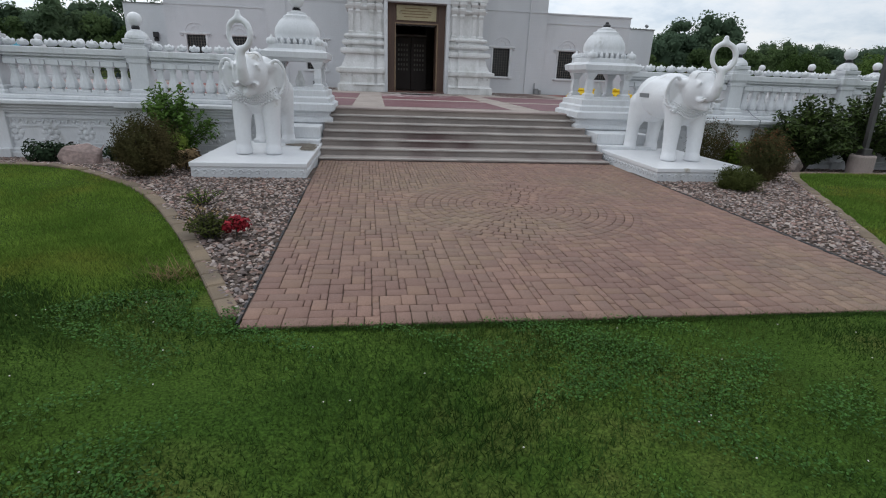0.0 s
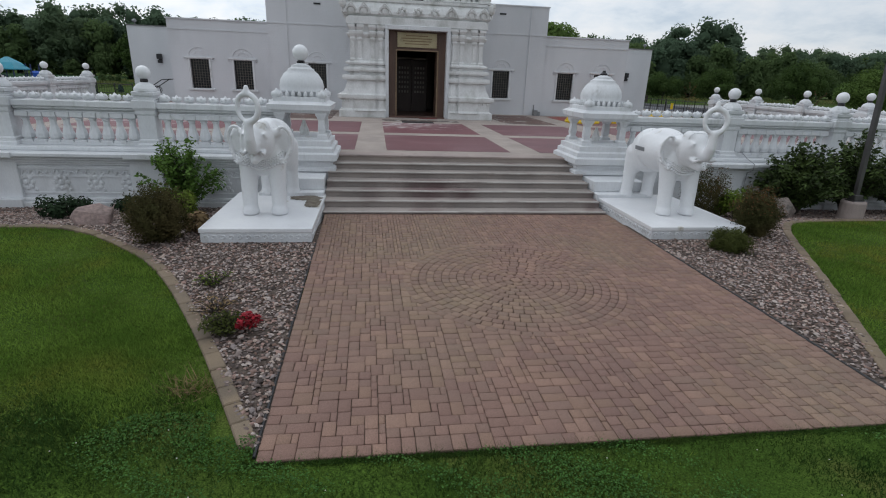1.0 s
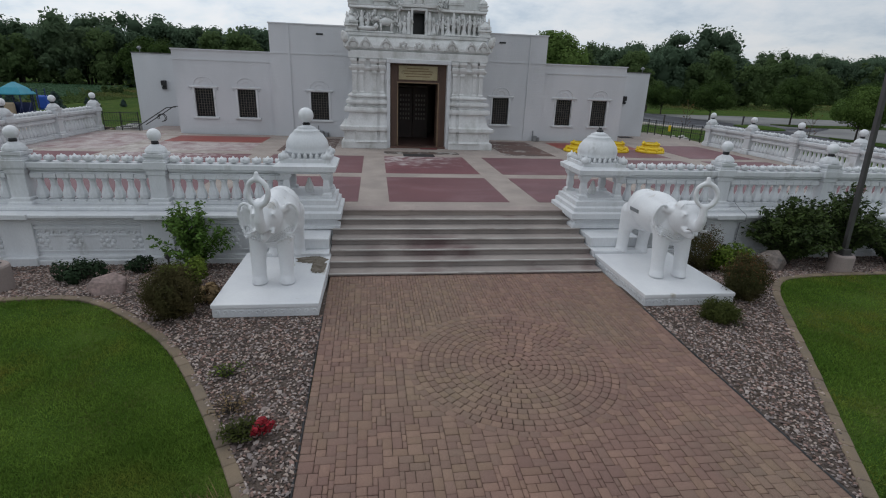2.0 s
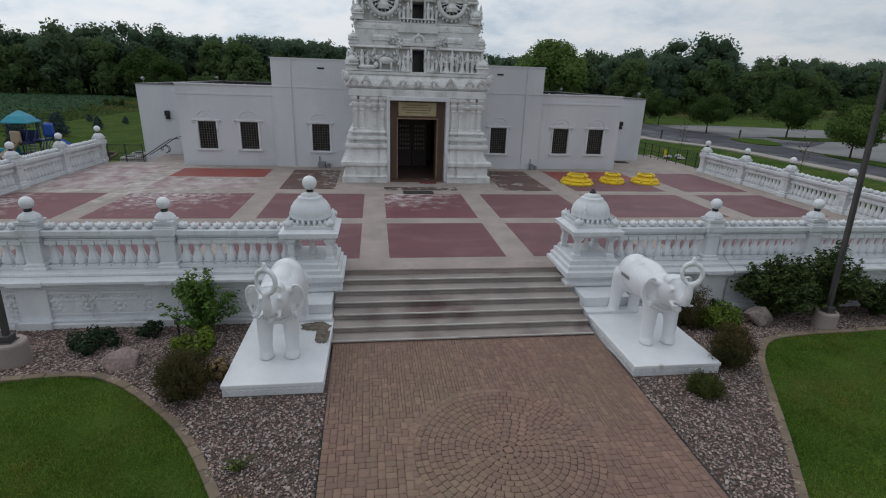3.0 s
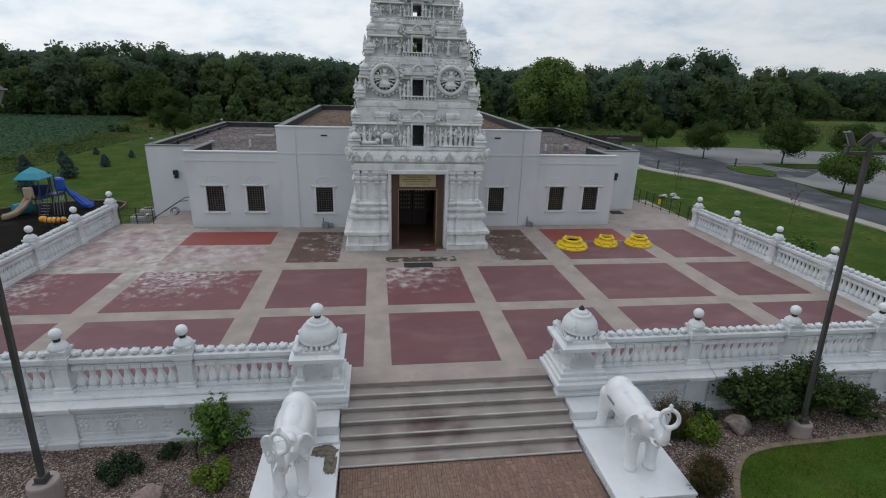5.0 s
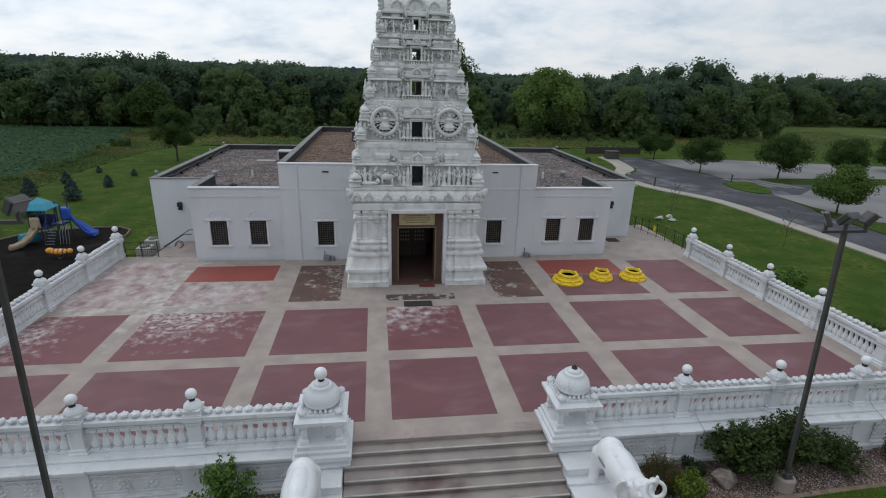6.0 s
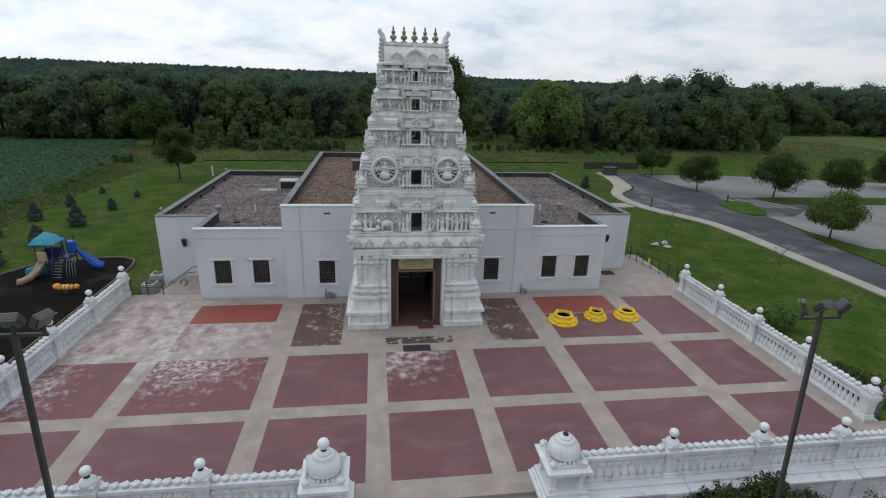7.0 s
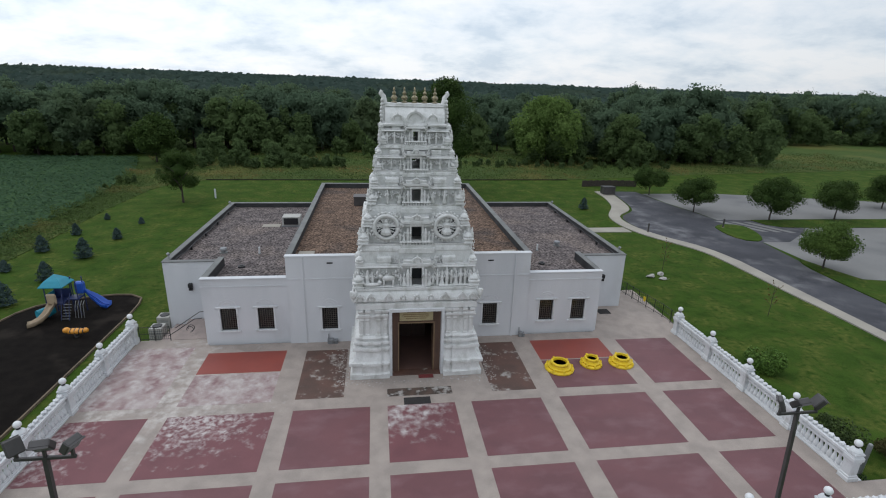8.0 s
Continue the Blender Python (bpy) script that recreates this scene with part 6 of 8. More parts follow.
def spray_shrub(x, y, h, r, label, leaf=LEAF_FRESH, canes=34, per=70, size=0.07, seed=3, droop=0.25):
    """A shrub of arching leafy canes."""
    z = dip(x, y)
    t = thing("shrub", label, "shrub", "bed shrubs", at=(x, y, z))
    stems, cs, ns = bmesh.new(), [], []
    rnd = random.Random(seed)
    for k in range(canes):
        a, lean, hh = rnd.uniform(0, 6.283), rnd.random() ** 0.6, h * rnd.uniform(0.75, 1.08)
        hh *= 1 - 0.45 * lean * lean
        ca, sa = math.cos(a), math.sin(a)
        pts = [(0.06 * ca, 0.06 * sa, -0.03)] + [(r * lean * q**1.4 * ca, r * lean * q**1.4 * sa, hh * (q - droop * lean * max(0, q - 0.7))) for q in (0.3, 0.55, 0.8, 1.0)]
        tube(stems, pts, 0.011, 5, 0.003)
        p = np.array(pts[1:])
        for i in range(per):
            q = 2.99 * (i + rnd.random()) / per
            j = int(q)
            cpt = p[j] + (p[j + 1] - p[j]) * (q - j)
            spin = i * 2.4
            o = np.array([math.cos(spin), math.sin(spin), 0.25]) * size * 0.6
            cs.append(cpt + o + np.array([rnd.gauss(0, 0.7 * size), rnd.gauss(0, 0.7 * size), rnd.gauss(0, 0.5 * size)]))
            ns.append((0.7 * math.cos(spin) + rnd.gauss(0, 0.3), 0.7 * math.sin(spin) + rnd.gauss(0, 0.3), 0.8))
    part("stem", stems, BARK, t)
    v, f = scatter_quads(np.array(cs), np.array(ns), size * RNG.uniform(0.6, 1.25, len(cs)), 0.5)
    v[:, 2] = np.maximum(v[:, 2], 0.015)
    part("foliage", fast_mesh("foliage", v, f, leaf), leaf, t)
    return t


def fine_shrub(x, y, h, r, leaf, label, twigs=900, size=0.022, seed=1, tip=None):
    """A dense egg-shaped shrub of fine upright twigs."""
    z, rnd = dip(x, y), np.random.default_rng(seed)
    t = thing("shrub", label, "shrub", "bed shrubs", at=(x, y, z))
    bm = bmesh.new()
    for k in range(7):
        a = k * 0.9
        tube(bm, [(0.05 * math.cos(a), 0.05 * math.sin(a), -0.03), (0.35 * r * math.cos(a), 0.35 * r * math.sin(a), 0.4 * h), (0.6 * r * math.cos(a), 0.6 * r * math.sin(a), 0.75 * h)], 0.012, 5, 0.004)
    part("stem", bm, BARK, t)
    d = rnd.normal(size=(twigs, 3))
    d /= np.linalg.norm(d, axis=1, keepdims=True)
    lump = 0.94 + 0.22 * np.sin(d[:, 0] * 5 + seed) * np.sin(d[:, 1] * 6 + 2 * seed) + 0.10 * np.sin(d[:, 2] * 9 + 3 * d[:, 0] * 4 + seed) + 0.10 * rnd.normal(size=twigs)
    end = np.stack([d[:, 0] * r * lump, d[:, 1] * r * lump, h * 0.52 + d[:, 2] * h * 0.5 * lump], 1)
    base = end * np.array([0.55, 0.55, 0.62])
    q = rnd.random((twigs, 10, 1)) ** 0.6
    c = (base[:, None] + (end - base)[:, None] * q + rnd.normal(size=(twigs, 10, 3)) * 0.018).reshape(-1, 3)
    n = (np.repeat(d, 10, axis=0) + rnd.normal(size=(len(c), 3)) * 0.6)
    ok = c[:, 2] > 0.03
    v, f = scatter_quads(c[ok], n[ok], size * rnd.uniform(0.6, 1.4, ok.sum()), 0.4)
    part("foliage", fast_mesh("foliage", v, f, leaf), leaf, t)
    if tip:
        e = end[(end[:, 2] > 0.55 * h)]
        e = e[rnd.random(len(e)) < 0.5]
        v, f = scatter_quads(e, rnd.normal(size=(len(e), 3)) + (0, 0, 0.5), size * rnd.uniform(0.8, 1.5, len(e)), 0.5)
        tagged(part("tips", fast_mesh("tips", v, f, tip), tip, t), "rusty new tips", kind="stuff")
    return t


shrub(-8.6, -13.8, 0.5, 0.62, LEAF_DARK, "low dark green juniper in the gravel", 1500, 0.04)
shrub(-7.6, -13.25, 0.42, 0.38, LEAF_DARK, "small dark green shrub by the wall", 800, 0.04)
spray_shrub(-6.45, -13.05, 1.85, 0.92, "arching light green leafy shrub before the wall", canes=52, per=56, size=0.064)
shrub(-6.2, -14.45, 0.72, 0.52, LEAF_LIME, "small yellow-green leafy shrub", 1500, 0.045)
fine_shrub(-5.80, -16.2, 1.0, 0.47, LEAF_BROWN, "rounded bronze-green shrub in the gravel", 2400, 0.02, 1)
shrub(-5.35, -15.6, 0.42, 0.25, LEAF_DRY, "dry brown tuft beside the plinth", 500, 0.05)
fine_shrub(4.6, -16.95, 0.44, 0.38, LEAF_BOX, "low clipped olive-green shrub before the plinth", 1100, 0.018, 2)
fine_shrub(5.86, -15.95, 0.96, 0.47, LEAF_BROWN, "rounded dark shrub with rusty tips in the gravel", 2400, 0.02, 3, LEAF_RUST)
fine_shrub(6.35, -13.55, 1.22, 0.58, LEAF_BROWN, "bronze-green shrub by the terrace wall", 1400, 0.021, 4, LEAF_RUST)
shrub(7.0, -13.95, 0.80, 0.60, LEAF_LIME, "bright green leafy shrub in gravel", 2400, 0.042, 14)
shrub(7.9, -12.95, 0.55, 0.4, LEAF_DARK, "small dark shrub by the wall", 700, 0.045)
spray_shrub(9.3, -13.15, 2.0, 1.15, "large leafy green shrub before the wall", LEAF_SHRUB, 120, 60, 0.07, 5, 0.45)
spray_shrub(10.95, -13.1, 2.4, 1.1, "tall leafy green shrub before the wall", LEAF_SHRUB, 110, 60, 0.068, 6, 0.45)
spray_shrub(12.7, -13.2, 1.15, 1.1, "low spreading green shrub by the wall", LEAF_SHRUB, 110, 40, 0.06, 7)
shrub(15.3, -13.5, 0.95, 0.85, LEAF_SHRUB, "rounded dark green hedge shrub by the wall", 3000, 0.04, 16)
shrub(22.4, 0.6, 1.25, 1.35, LEAF_FRESH, "broad green shrub outside the balustrade", 2600, 0.075, 16)
shrub(21.0, -6.4, 1.3, 1.3, LEAF_SHRUB, "dark green shrub outside the balustrade", 2600, 0.07, 14)
shrub(19.6, -9.0, 0.8, 0.45, LEAF_DARK, "small dark shrub beside the end post", 900, 0.05, 10)
shrub(22.6, -7.6, 0.9, 0.8, LEAF_BROWN, "bronze-brown shrub beside the walkway", 1400, 0.05, 10)
bol = thing("bollard", "leaning grey steel bollard beside the walkway", "bollard", "bollards", at=(20.3, -8.3, 0), turn=0)
part("shaft", tube(bmesh.new(), [(0, 0, -0.1), (0.1, 0, 1.5)], 0.1, 12), GREYMETAL, bol)
part("cap", ball(bmesh.new(), (0.1, 0, 1.5), 0.1, 2), GREYMETAL, bol, smooth=True)
for x, y, s in ((-4.05, -19.15, 0), (-4.3, -18.3, 1)):
    spray_shrub(x, y, 0.30, 0.36, "sparse drying flowering plant in the gravel", LEAF_LIME if s else LEAF_DRY, 22, 9, 0.024, 8 + s)
spray_shrub(-3.78, -19.74, 0.30, 0.32, "olive-green mound of a flowering plant", LEAF_BOX, 60, 16, 0.026, 11)
fl_t = thing("flower_clump", "clump of bright red flowers in the gravel", "flowers", at=(-3.52, -19.72, 0))
part("stem", tube(bmesh.new(), [(0, 0, 0), (0, 0, 0.2)], 0.01, 5), BARK, fl_t)
v, f = crown_cloud([(0, 0, 0.2, 0.10), (0.08, 0.04, 0.17, 0.08), (-0.07, -0.05, 0.17, 0.07), (-0.02, 0.09, 0.2, 0.06)], 90, 0.026, 0.5)
part("petals", fast_mesh("petals", v, f, PETAL_RED), PETAL_RED, fl_t)


def boulder(x, y, sx, sy, sz, label, stone=ROCK):
    rnd = random.Random(int(x * 10 + y * 7))
    bm = bmesh.new()
    for k in range(22):
        d = Vector((rnd.gauss(0, 1), rnd.gauss(0, 1), rnd.gauss(0, 1))).normalized()
        bm.verts.new((d.x * sx * rnd.uniform(0.9, 1.15), d.y * sy * rnd.uniform(0.9, 1.15), d.z * sz * rnd.uniform(0.85, 1.15)))
    r = bmesh.ops.convex_hull(bm, input=bm.verts)
    bmesh.ops.delete(bm, geom=[g for g in r["geom_interior"] if isinstance(g, bmesh.types.BMVert)], context="VERTS")
    bmesh.ops.dissolve_limit(bm, angle_limit=0.3, verts=bm.verts, edges=bm.edges)
    bmesh.ops.bevel(bm, geom=bm.edges[:] + bm.verts[:], offset=0.035, segments=2, affect="EDGES", profile=0.6)
    o = part("boulder", bm, stone, None)
    o.matrix_basis = pose(x, y, dip(x, y) + sz * 0.5, 0, 0, 20)
    tagged(o, label, "rock", "bed boulders")


boulder(-7.5, -14.95, 0.37, 0.31, 0.31, "large rounded pinkish boulder in the gravel")
boulder(8.45, -13.65, 0.44, 0.36, 0.36, "grey-brown boulder by the terrace wall", GREYROCK)
stake = thing("garden_light", "short dark green garden light in the gravel", "garden light", at=(-6.95, -13.3, dip(-6.95, -13.3)))
part("stem", tube(bmesh.new(), [(0, 0, -0.05), (0, 0, 0.42)], 0.025, 8), BLACK, stake)
part("head", lathe(bmesh.new(), [(0.04, 0.40), (0.075, 0.44), (0.075, 0.52), (0.03, 0.56)], 10), BRONZE, stake)


def sapling(x, y, h):
    t = thing("sapling", "thin young tree with sparse reddish leaves", "young tree", "saplings", at=(x, y, 0))
    bm, rnd, cs = tube(bmesh.new(), [(0, 0, -0.05), (0.05, 0.02, h * 0.5), (0, 0, h)], 0.025, 6, 0.008), random.Random(int(x)), []
    for k in range(12):
        a, z = k * 2.4, h * (0.3 + 0.055 * k)
        e = (0.5 * math.cos(a), 0.5 * math.sin(a), z + 0.55)
        tube(bm, [(0, 0, z), e], 0.01, 5, 0.004)
        cs += [(e[0] * q, e[1] * q, z + 0.55 * q + rnd.gauss(0, 0.05)) for q in (0.5, 0.7, 0.85, 1.0)]
    part("trunk", bm, BARK, t)
    v, f = scatter_quads(np.array(cs), RNG.normal(size=(len(cs), 3)), RNG.uniform(0.05, 0.09, len(cs)))
    part("crown", fast_mesh("crown", v, f, LEAF_RUST), LEAF_RUST, t)


sapling(25.6, 18.2, 2.9)
sapling(28.6, 7.8, 2.6)
mr = part("doormat", boxes((14.15, 15.05, 7.2, 8.0, TZ + 0.003, TZ + 0.03), bevel=0.008), RUBBER)
tagged(mr, "black doormat by the side entrance", "doormat")
pq = part("plaque", box(bmesh.new(), -0.006, 0.006, -0.2, 0.2, -0.045, 0.045, 0.003), GREYMETAL)
pq.matrix_basis = pose(3.965, -14.25, 1.56, 0, -8, 0)
tagged(pq, "narrow grey plaque on the statue's flank", "plaque")
boulder(23.5, 16.6, 0.48, 0.3, 0.22, "pale garden boulder on the lawn", PALEROCK)
boulder(24.4, 16.0, 0.42, 0.28, 0.18, "pale garden boulder on the lawn", PALEROCK)
boulder(24.8, 17.1, 0.34, 0.3, 0.2, "grey garden boulder on the lawn", PALEROCK)
plate = part("warning_plate", box(bmesh.new(), -0.006, 0.006, -0.12, 0.12, -0.2, 0.2, 0.004), YELLOW)
plate.matrix_basis = pose(18.17, 8.3, TZ + 0.62, 0, 0, 11)
tagged(plate, "small yellow plate hung on the metal railing", "sign")

# ---- terrace things ----
def vessel(x, y, r, group="yellow pedestals"):
    v = thing("pedestal", "bright yellow stepped round pedestal with a dark hollow top", "pedestal", group, at=(x, y, TZ + 0.003))
    part("foot", lathe(bmesh.new(), [(r, 0), (r * 1.02, 0.07), (r * 0.96, 0.13), (r * 0.84, 0.15)], 16), YELLOW, v)
    part("body", lathe(bmesh.new(), [(r * 0.80, 0.15), (r * 0.84, 0.22), (r * 0.78, 0.27), (r * 0.64, 0.29), (r * 0.60, 0.36)], 16), YELLOW, v)
    ring, inner = bmesh.new(), [(r * 0.58, 0.36), (r * 0.66, 0.42), (r * 0.62, 0.48), (r * 0.48, 0.49), (r * 0.45, 0.38), (r * 0.44, 0.20)]
    lathe(ring, inner, 16)
    part("rim", ring, YELLOW, v)
    part("hollow", lathe(bmesh.new(), [(r * 0.43, 0.15), (r * 0.43, 0.21)], 16), HOLLOW, v, "dark rusty hollow")
    for k in range(8):
        a = k * math.pi / 4
        petal = part("petal", lathe(bmesh.new(), [(0.07, 0), (0.09, 0.05), (0.05, 0.12), (0.01, 0.17)], 6), YELLOW, v)
        petal.matrix_basis = pose(r * 0.9 * math.cos(a), r * 0.9 * math.sin(a), 0.10)
    for k in range(4):
        a = k * math.pi / 2 + 0.4
        part("knob", ball(bmesh.new(), (r * 0.62 * math.cos(a), r * 0.62 * math.sin(a), 0.47), (0.08, 0.08, 0.07), 1), YELLOW, v)


for x, y, r in ((8.5, 0.2, 0.86), (10.6, 0.5, 0.66), (12.5, 0.45, 0.74)):
    vessel(x, y, r)
mat1 = part("doormat", boxes((-0.85, 0.55, -2.55, -1.95, TZ + 0.004, TZ + 0.03), bevel=0.008), RUBBER)
tagged(mat1, "black rubber doormat before the temple door", "doormat")
mat2 = part("doormat", boxes((0.1, 0.95, -0.15, 0.35, TZ + 0.003, TZ + 0.02), bevel=0.006), REDMAT)
tagged(mat2, "dark red doormat at the threshold", "doormat")
for x, w, lab in ((-5.0, 0.32, "grey meter box at the foot of the wall"), (7.35, 0.2, "small grey pipe box by the wall")):
    bx = thing("utility_box", lab, "utility box", at=(x, 4.3, TZ))
    part("casing", boxes((-w, w * 0.2, -0.12, 0.18, 0, 0.32), (w * 0.3, w, -0.1, 0.18, 0, 0.24), bevel=0.02), GREYMETAL, bx)
    part("pipe", tube(bmesh.new(), [(-w * 0.8, 0.1, 0.1), (-w * 0.8, 0.15, 0.6)], 0.03, 8), GREYMETAL, bx)
for x, y in ((-14.62, 8.55), (14.62, 8.55)):
    wl = thing("wall_lamp", "small black wall lamp on the white wall", "wall lamp", "wall lamps", at=(x, y, 3.36))
    part("plate", boxes((-0.11, 0.11, -0.04, 0.0, -0.25, 0.25), bevel=0.01), BLACK, wl)
    part("shade", boxes((-0.14, 0.14, -0.22, -0.04, -0.05, 0.24), bevel=0.02), BLACK, wl)
    part("lower_shade", boxes((-0.12, 0.12, -0.18, -0.04, -0.26, -0.1), bevel=0.02), BLACK, wl)


def fence(points, h, name, label, gap=0.13, post_gap=1.5, base=TZ):
    t = thing(name, label, "railing")
    for (x0, y0), (x1, y1) in zip(points, points[1:]):
        run = math.hypot(x1 - x0, y1 - y0)
        ux, uy = (x1 - x0) / run, (y1 - y0) / run
        for z in (0.12, h * 0.52, h):
            part("rail", tube(bmesh.new(), [(x0, y0, base + z), (x1, y1, base + z)], 0.018, 6), BLACK, t)
        n = max(1, round(run / post_gap))
        for k in range(n + 1):
            part("post", tube(bmesh.new(), [(x0 + ux * run * k / n, y0 + uy * run * k / n, base), (x0 + ux * run * k / n, y0 + uy * run * k / n, base + h + 0.06)], 0.028, 6), BLACK, t)
        m = round(run / gap)
        for k in range(1, m):
            part("baluster", tube(bmesh.new(), [(x0 + ux * run * k / m, y0 + uy * run * k / m, base + 0.12), (x0 + ux * run * k / m, y0 + uy * run * k / m, base + h)], 0.008, 4), BLACK, t)
    return t


fence([(18.75, 4.5), (18.6, 6.4), (18.1, 9.0), (17.7, 11.3)], 1.0, "railing", "black metal railing along the terrace side", 0.22, 0.85)
ramp = fence([(-16.9, 5.45), (-15.1, 5.45)], 0.95, "railing", "black metal railing with curled handrails at the side steps", 0.12, 0.9)
for dy in (0.25, 1.3):
    part("handrail", tube(bmesh.new(), [(-15.3, 5.5 + dy, TZ + 0.2), (-14.9, 5.5 + dy, TZ + 0.45), (-13.7, 5.6 + dy, TZ + 1.25), (-13.2, 5.6 + dy, TZ + 1.3)], 0.025, 8), BLACK, ramp)
    part("handrail_curl", tube(bmesh.new(), [(-13.9 + 0.2 * math.cos(a), 5.45 + dy * 0.2, TZ + 0.72 + 0.2 * math.sin(a)) for a in np.linspace(-1.6, 3.6, 12)], 0.022, 6), BLACK, ramp)
side = thing("side_landing", "concrete landing and steps beside the hall", "steps", kind="structure")
part("landing", boxes((-15.0, -12.75, 5.55, 8.5, -0.2, TZ - 0.005), (-15.9, -15.0, 5.6, 8.5, -0.2, 0.6), (-16.3, -15.9, 5.6, 8.5, -0.2, 0.3)), CONCRETE, side)


def ac_unit(x, y, z, w, h):
    a = thing("air_conditioner", "beige outdoor air conditioner with a dark fan grille", "air conditioner", "air conditioners", at=(x, y, z))
    part("casing", boxes((-w, w, -w, w, 0.05, h), bevel=0.03), ACBEIGE, a)
    part("base", boxes((-w - 0.08, w + 0.08, -w - 0.08, w + 0.08, -0.02, 0.05)), CONCRETE, a)
    part("fan_grille", lathe(bmesh.new(), [(w * 0.75, h), (w * 0.75, h + 0.03), (w * 0.6, h + 0.05)], 16), BLACK, a)
    for k in range(6):
        part("louvre", boxes((-w * 0.85, w * 0.85, -w - 0.012, -w - 0.002, 0.15 + k * (h - 0.25) / 6, 0.19 + k * (h - 0.25) / 6)), GREYMETAL, a)


ac_unit(-16.75, 7.6, 0, 0.42, 0.95)
ac_unit(-16.9, 9.3, 0, 0.42, 0.95)

# ---- roof things ----
unit = thing("rooftop_unit", "grey rooftop air handling unit on the gravel roof", "rooftop unit", at=(-9.45, 19.0, 4.72))
part("casing", boxes((-0.75, 0.75, -0.6, 0.6, 0.1, 0.85), bevel=0.03), ACBEIGE, unit)
part("coil", boxes((-0.6, 0.6, -0.62, -0.6, 0.18, 0.75)), BLACK, unit)
part("kerb", boxes((-0.8, 0.8, -0.65, 0.65, 0, 0.1)), GREYMETAL, unit)
pl = part("splash_pad", boxes((-11.9, -10.4, 18.3, 19.2, 4.722, 4.75)), WALKWAY)
tagged(pl, "pale concrete pad on the gravel roof", "roof pad")
hatch = thing("roof_hatch", "dark box hatch on the tan gravel roof", "roof hatch", at=(-3.4, 19.9, 6.33))
part("curb", boxes((-0.7, 0.7, -0.6, 0.6, 0, 0.75), bevel=0.02), BRONZE, hatch)
part("lid", boxes((-0.75, 0.75, -0.65, 0.65, 0.75, 0.82), bevel=0.02), BRONZE, hatch)
for x, y, z, k in ((-13.2, 11.6, 4.72, 0), (-10.6, 11.2, 4.72, 1), (-11.2, 8.4, 4.72, 2), (10.2, 11.0, 4.72, 1), (12.2, 12.2, 4.72, 0), (9.0, 20.2, 4.72, 0), (9.6, 8.0, 4.72, 2)):
    vt = thing("roof_vent", "small roof vent on the gravel roof", "roof vent", "roof vents", at=(x, y, z))
    if k == 0:
        part("stack", lathe(bmesh.new(), [(0.16, 0), (0.16, 0.2), (0.26, 0.24), (0.22, 0.36), (0.05, 0.42)], 12), GREYMETAL, vt)
        part("flange", lathe(bmesh.new(), [(0.3, 0), (0.3, 0.03), (0.17, 0.05)], 12), COPING, vt)
    elif k == 1:
        part("pipe", lathe(bmesh.new(), [(0.07, 0), (0.07, 0.5), (0.05, 0.52)], 10), WHITE, vt)
        part("flange", lathe(bmesh.new(), [(0.14, 0), (0.12, 0.04)], 10), COPING, vt)
    else:
        part("drain", lathe(bmesh.new(), [(0.24, 0), (0.22, 0.1), (0.1, 0.14)], 12), BLACK, vt)
        part("grate", lathe(bmesh.new(), [(0.12, 0.13), (0.1, 0.17)], 8), BLACK, vt)
for x, y in ((-6.6, 6.4), (6.6, 6.1)):
    pd = part("walk_pad", boxes((x - 0.5, x + 0.5, y - 0.3, y + 0.3, 6.331, 6.37), bevel=0.01), WALKWAY)
    tagged(pd, "pale walk pad on the tan gravel roof", "roof pad")
for s in (-1, 1):
    part_cable = thing("roof_cable", "dark cable with brackets along the roof edge", "cable", "roof cables")
    pts = [(s * (15.7 + 0.06 * math.sin(k * 1.7)), 8.9 + k * 1.15, 4.95 + 0.05 * math.sin(k * 2.3)) for k in range(15)]
    part("cable", tube(bmesh.new(), pts, 0.035, 6), BLACK, part_cable)
    for k in range(0, 15, 3):
        part("bracket", boxes((pts[k][0] - 0.06, pts[k][0] + 0.06, pts[k][1] - 0.1, pts[k][1] + 0.1, 4.72, 5.0)), BLACK, part_cable)
    for y in (9.4, 24.8):
        fl2 = thing("roof_floodlight", "small floodlight on the roof corner", "floodlight", "roof floodlights", at=(s * 16.1, y, WT + 0.05))
        part("stem", tube(bmesh.new(), [(0, 0, 0), (0, 0, 0.2)], 0.025, 6), GREYMETAL, fl2)
        hd = part("head", boxes((-0.1, 0.1, -0.09, 0.09, -0.08, 0.08), bevel=0.02), GREYMETAL, fl2)
        hd.matrix_basis = pose(0, -0.05, 0.26, 35, 0, s * 40)

# ---- roads, car park, walkways ----
def slab(name, poly, z0, z1, material, label, category):
    bm = bmesh.new()
    f = bm.faces.new([bm.verts.new((x, y, z1)) for x, y in poly])
    if f.normal.z < 0 or (f.normal_update() or f.normal.z < 0):
        f.normal_flip()
    e = bmesh.ops.extrude_face_region(bm, geom=[f])
    bmesh.ops.translate(bm, vec=(0, 0, z0 - z1), verts=[g for g in e["geom"] if isinstance(g, bmesh.types.BMVert)])
    bmesh.ops.recalc_face_normals(bm, faces=bm.faces)
    return tagged(part(name, bm, material), label, category, kind="structure")


road_left = [(35.6, -60), (35.6, 12), (35.5, 21), (34.4, 25.8), (32.2, 29.6), (31.0, 34.0), (31.6, 38.8), (35.2, 43), (37.0, 51), (37.6, 56)]
road_right = [(40.4, -60), (41.0, 9.2), (42.3, 20.4), (43.3, 27), (44.4, 34.4), (43.9, 41), (42.8, 47), (42.2, 56)]
smooth2 = lambda pts: [(p.x, p.y) for p in smooth_line(pts, 1.2)]  # noqa: E731
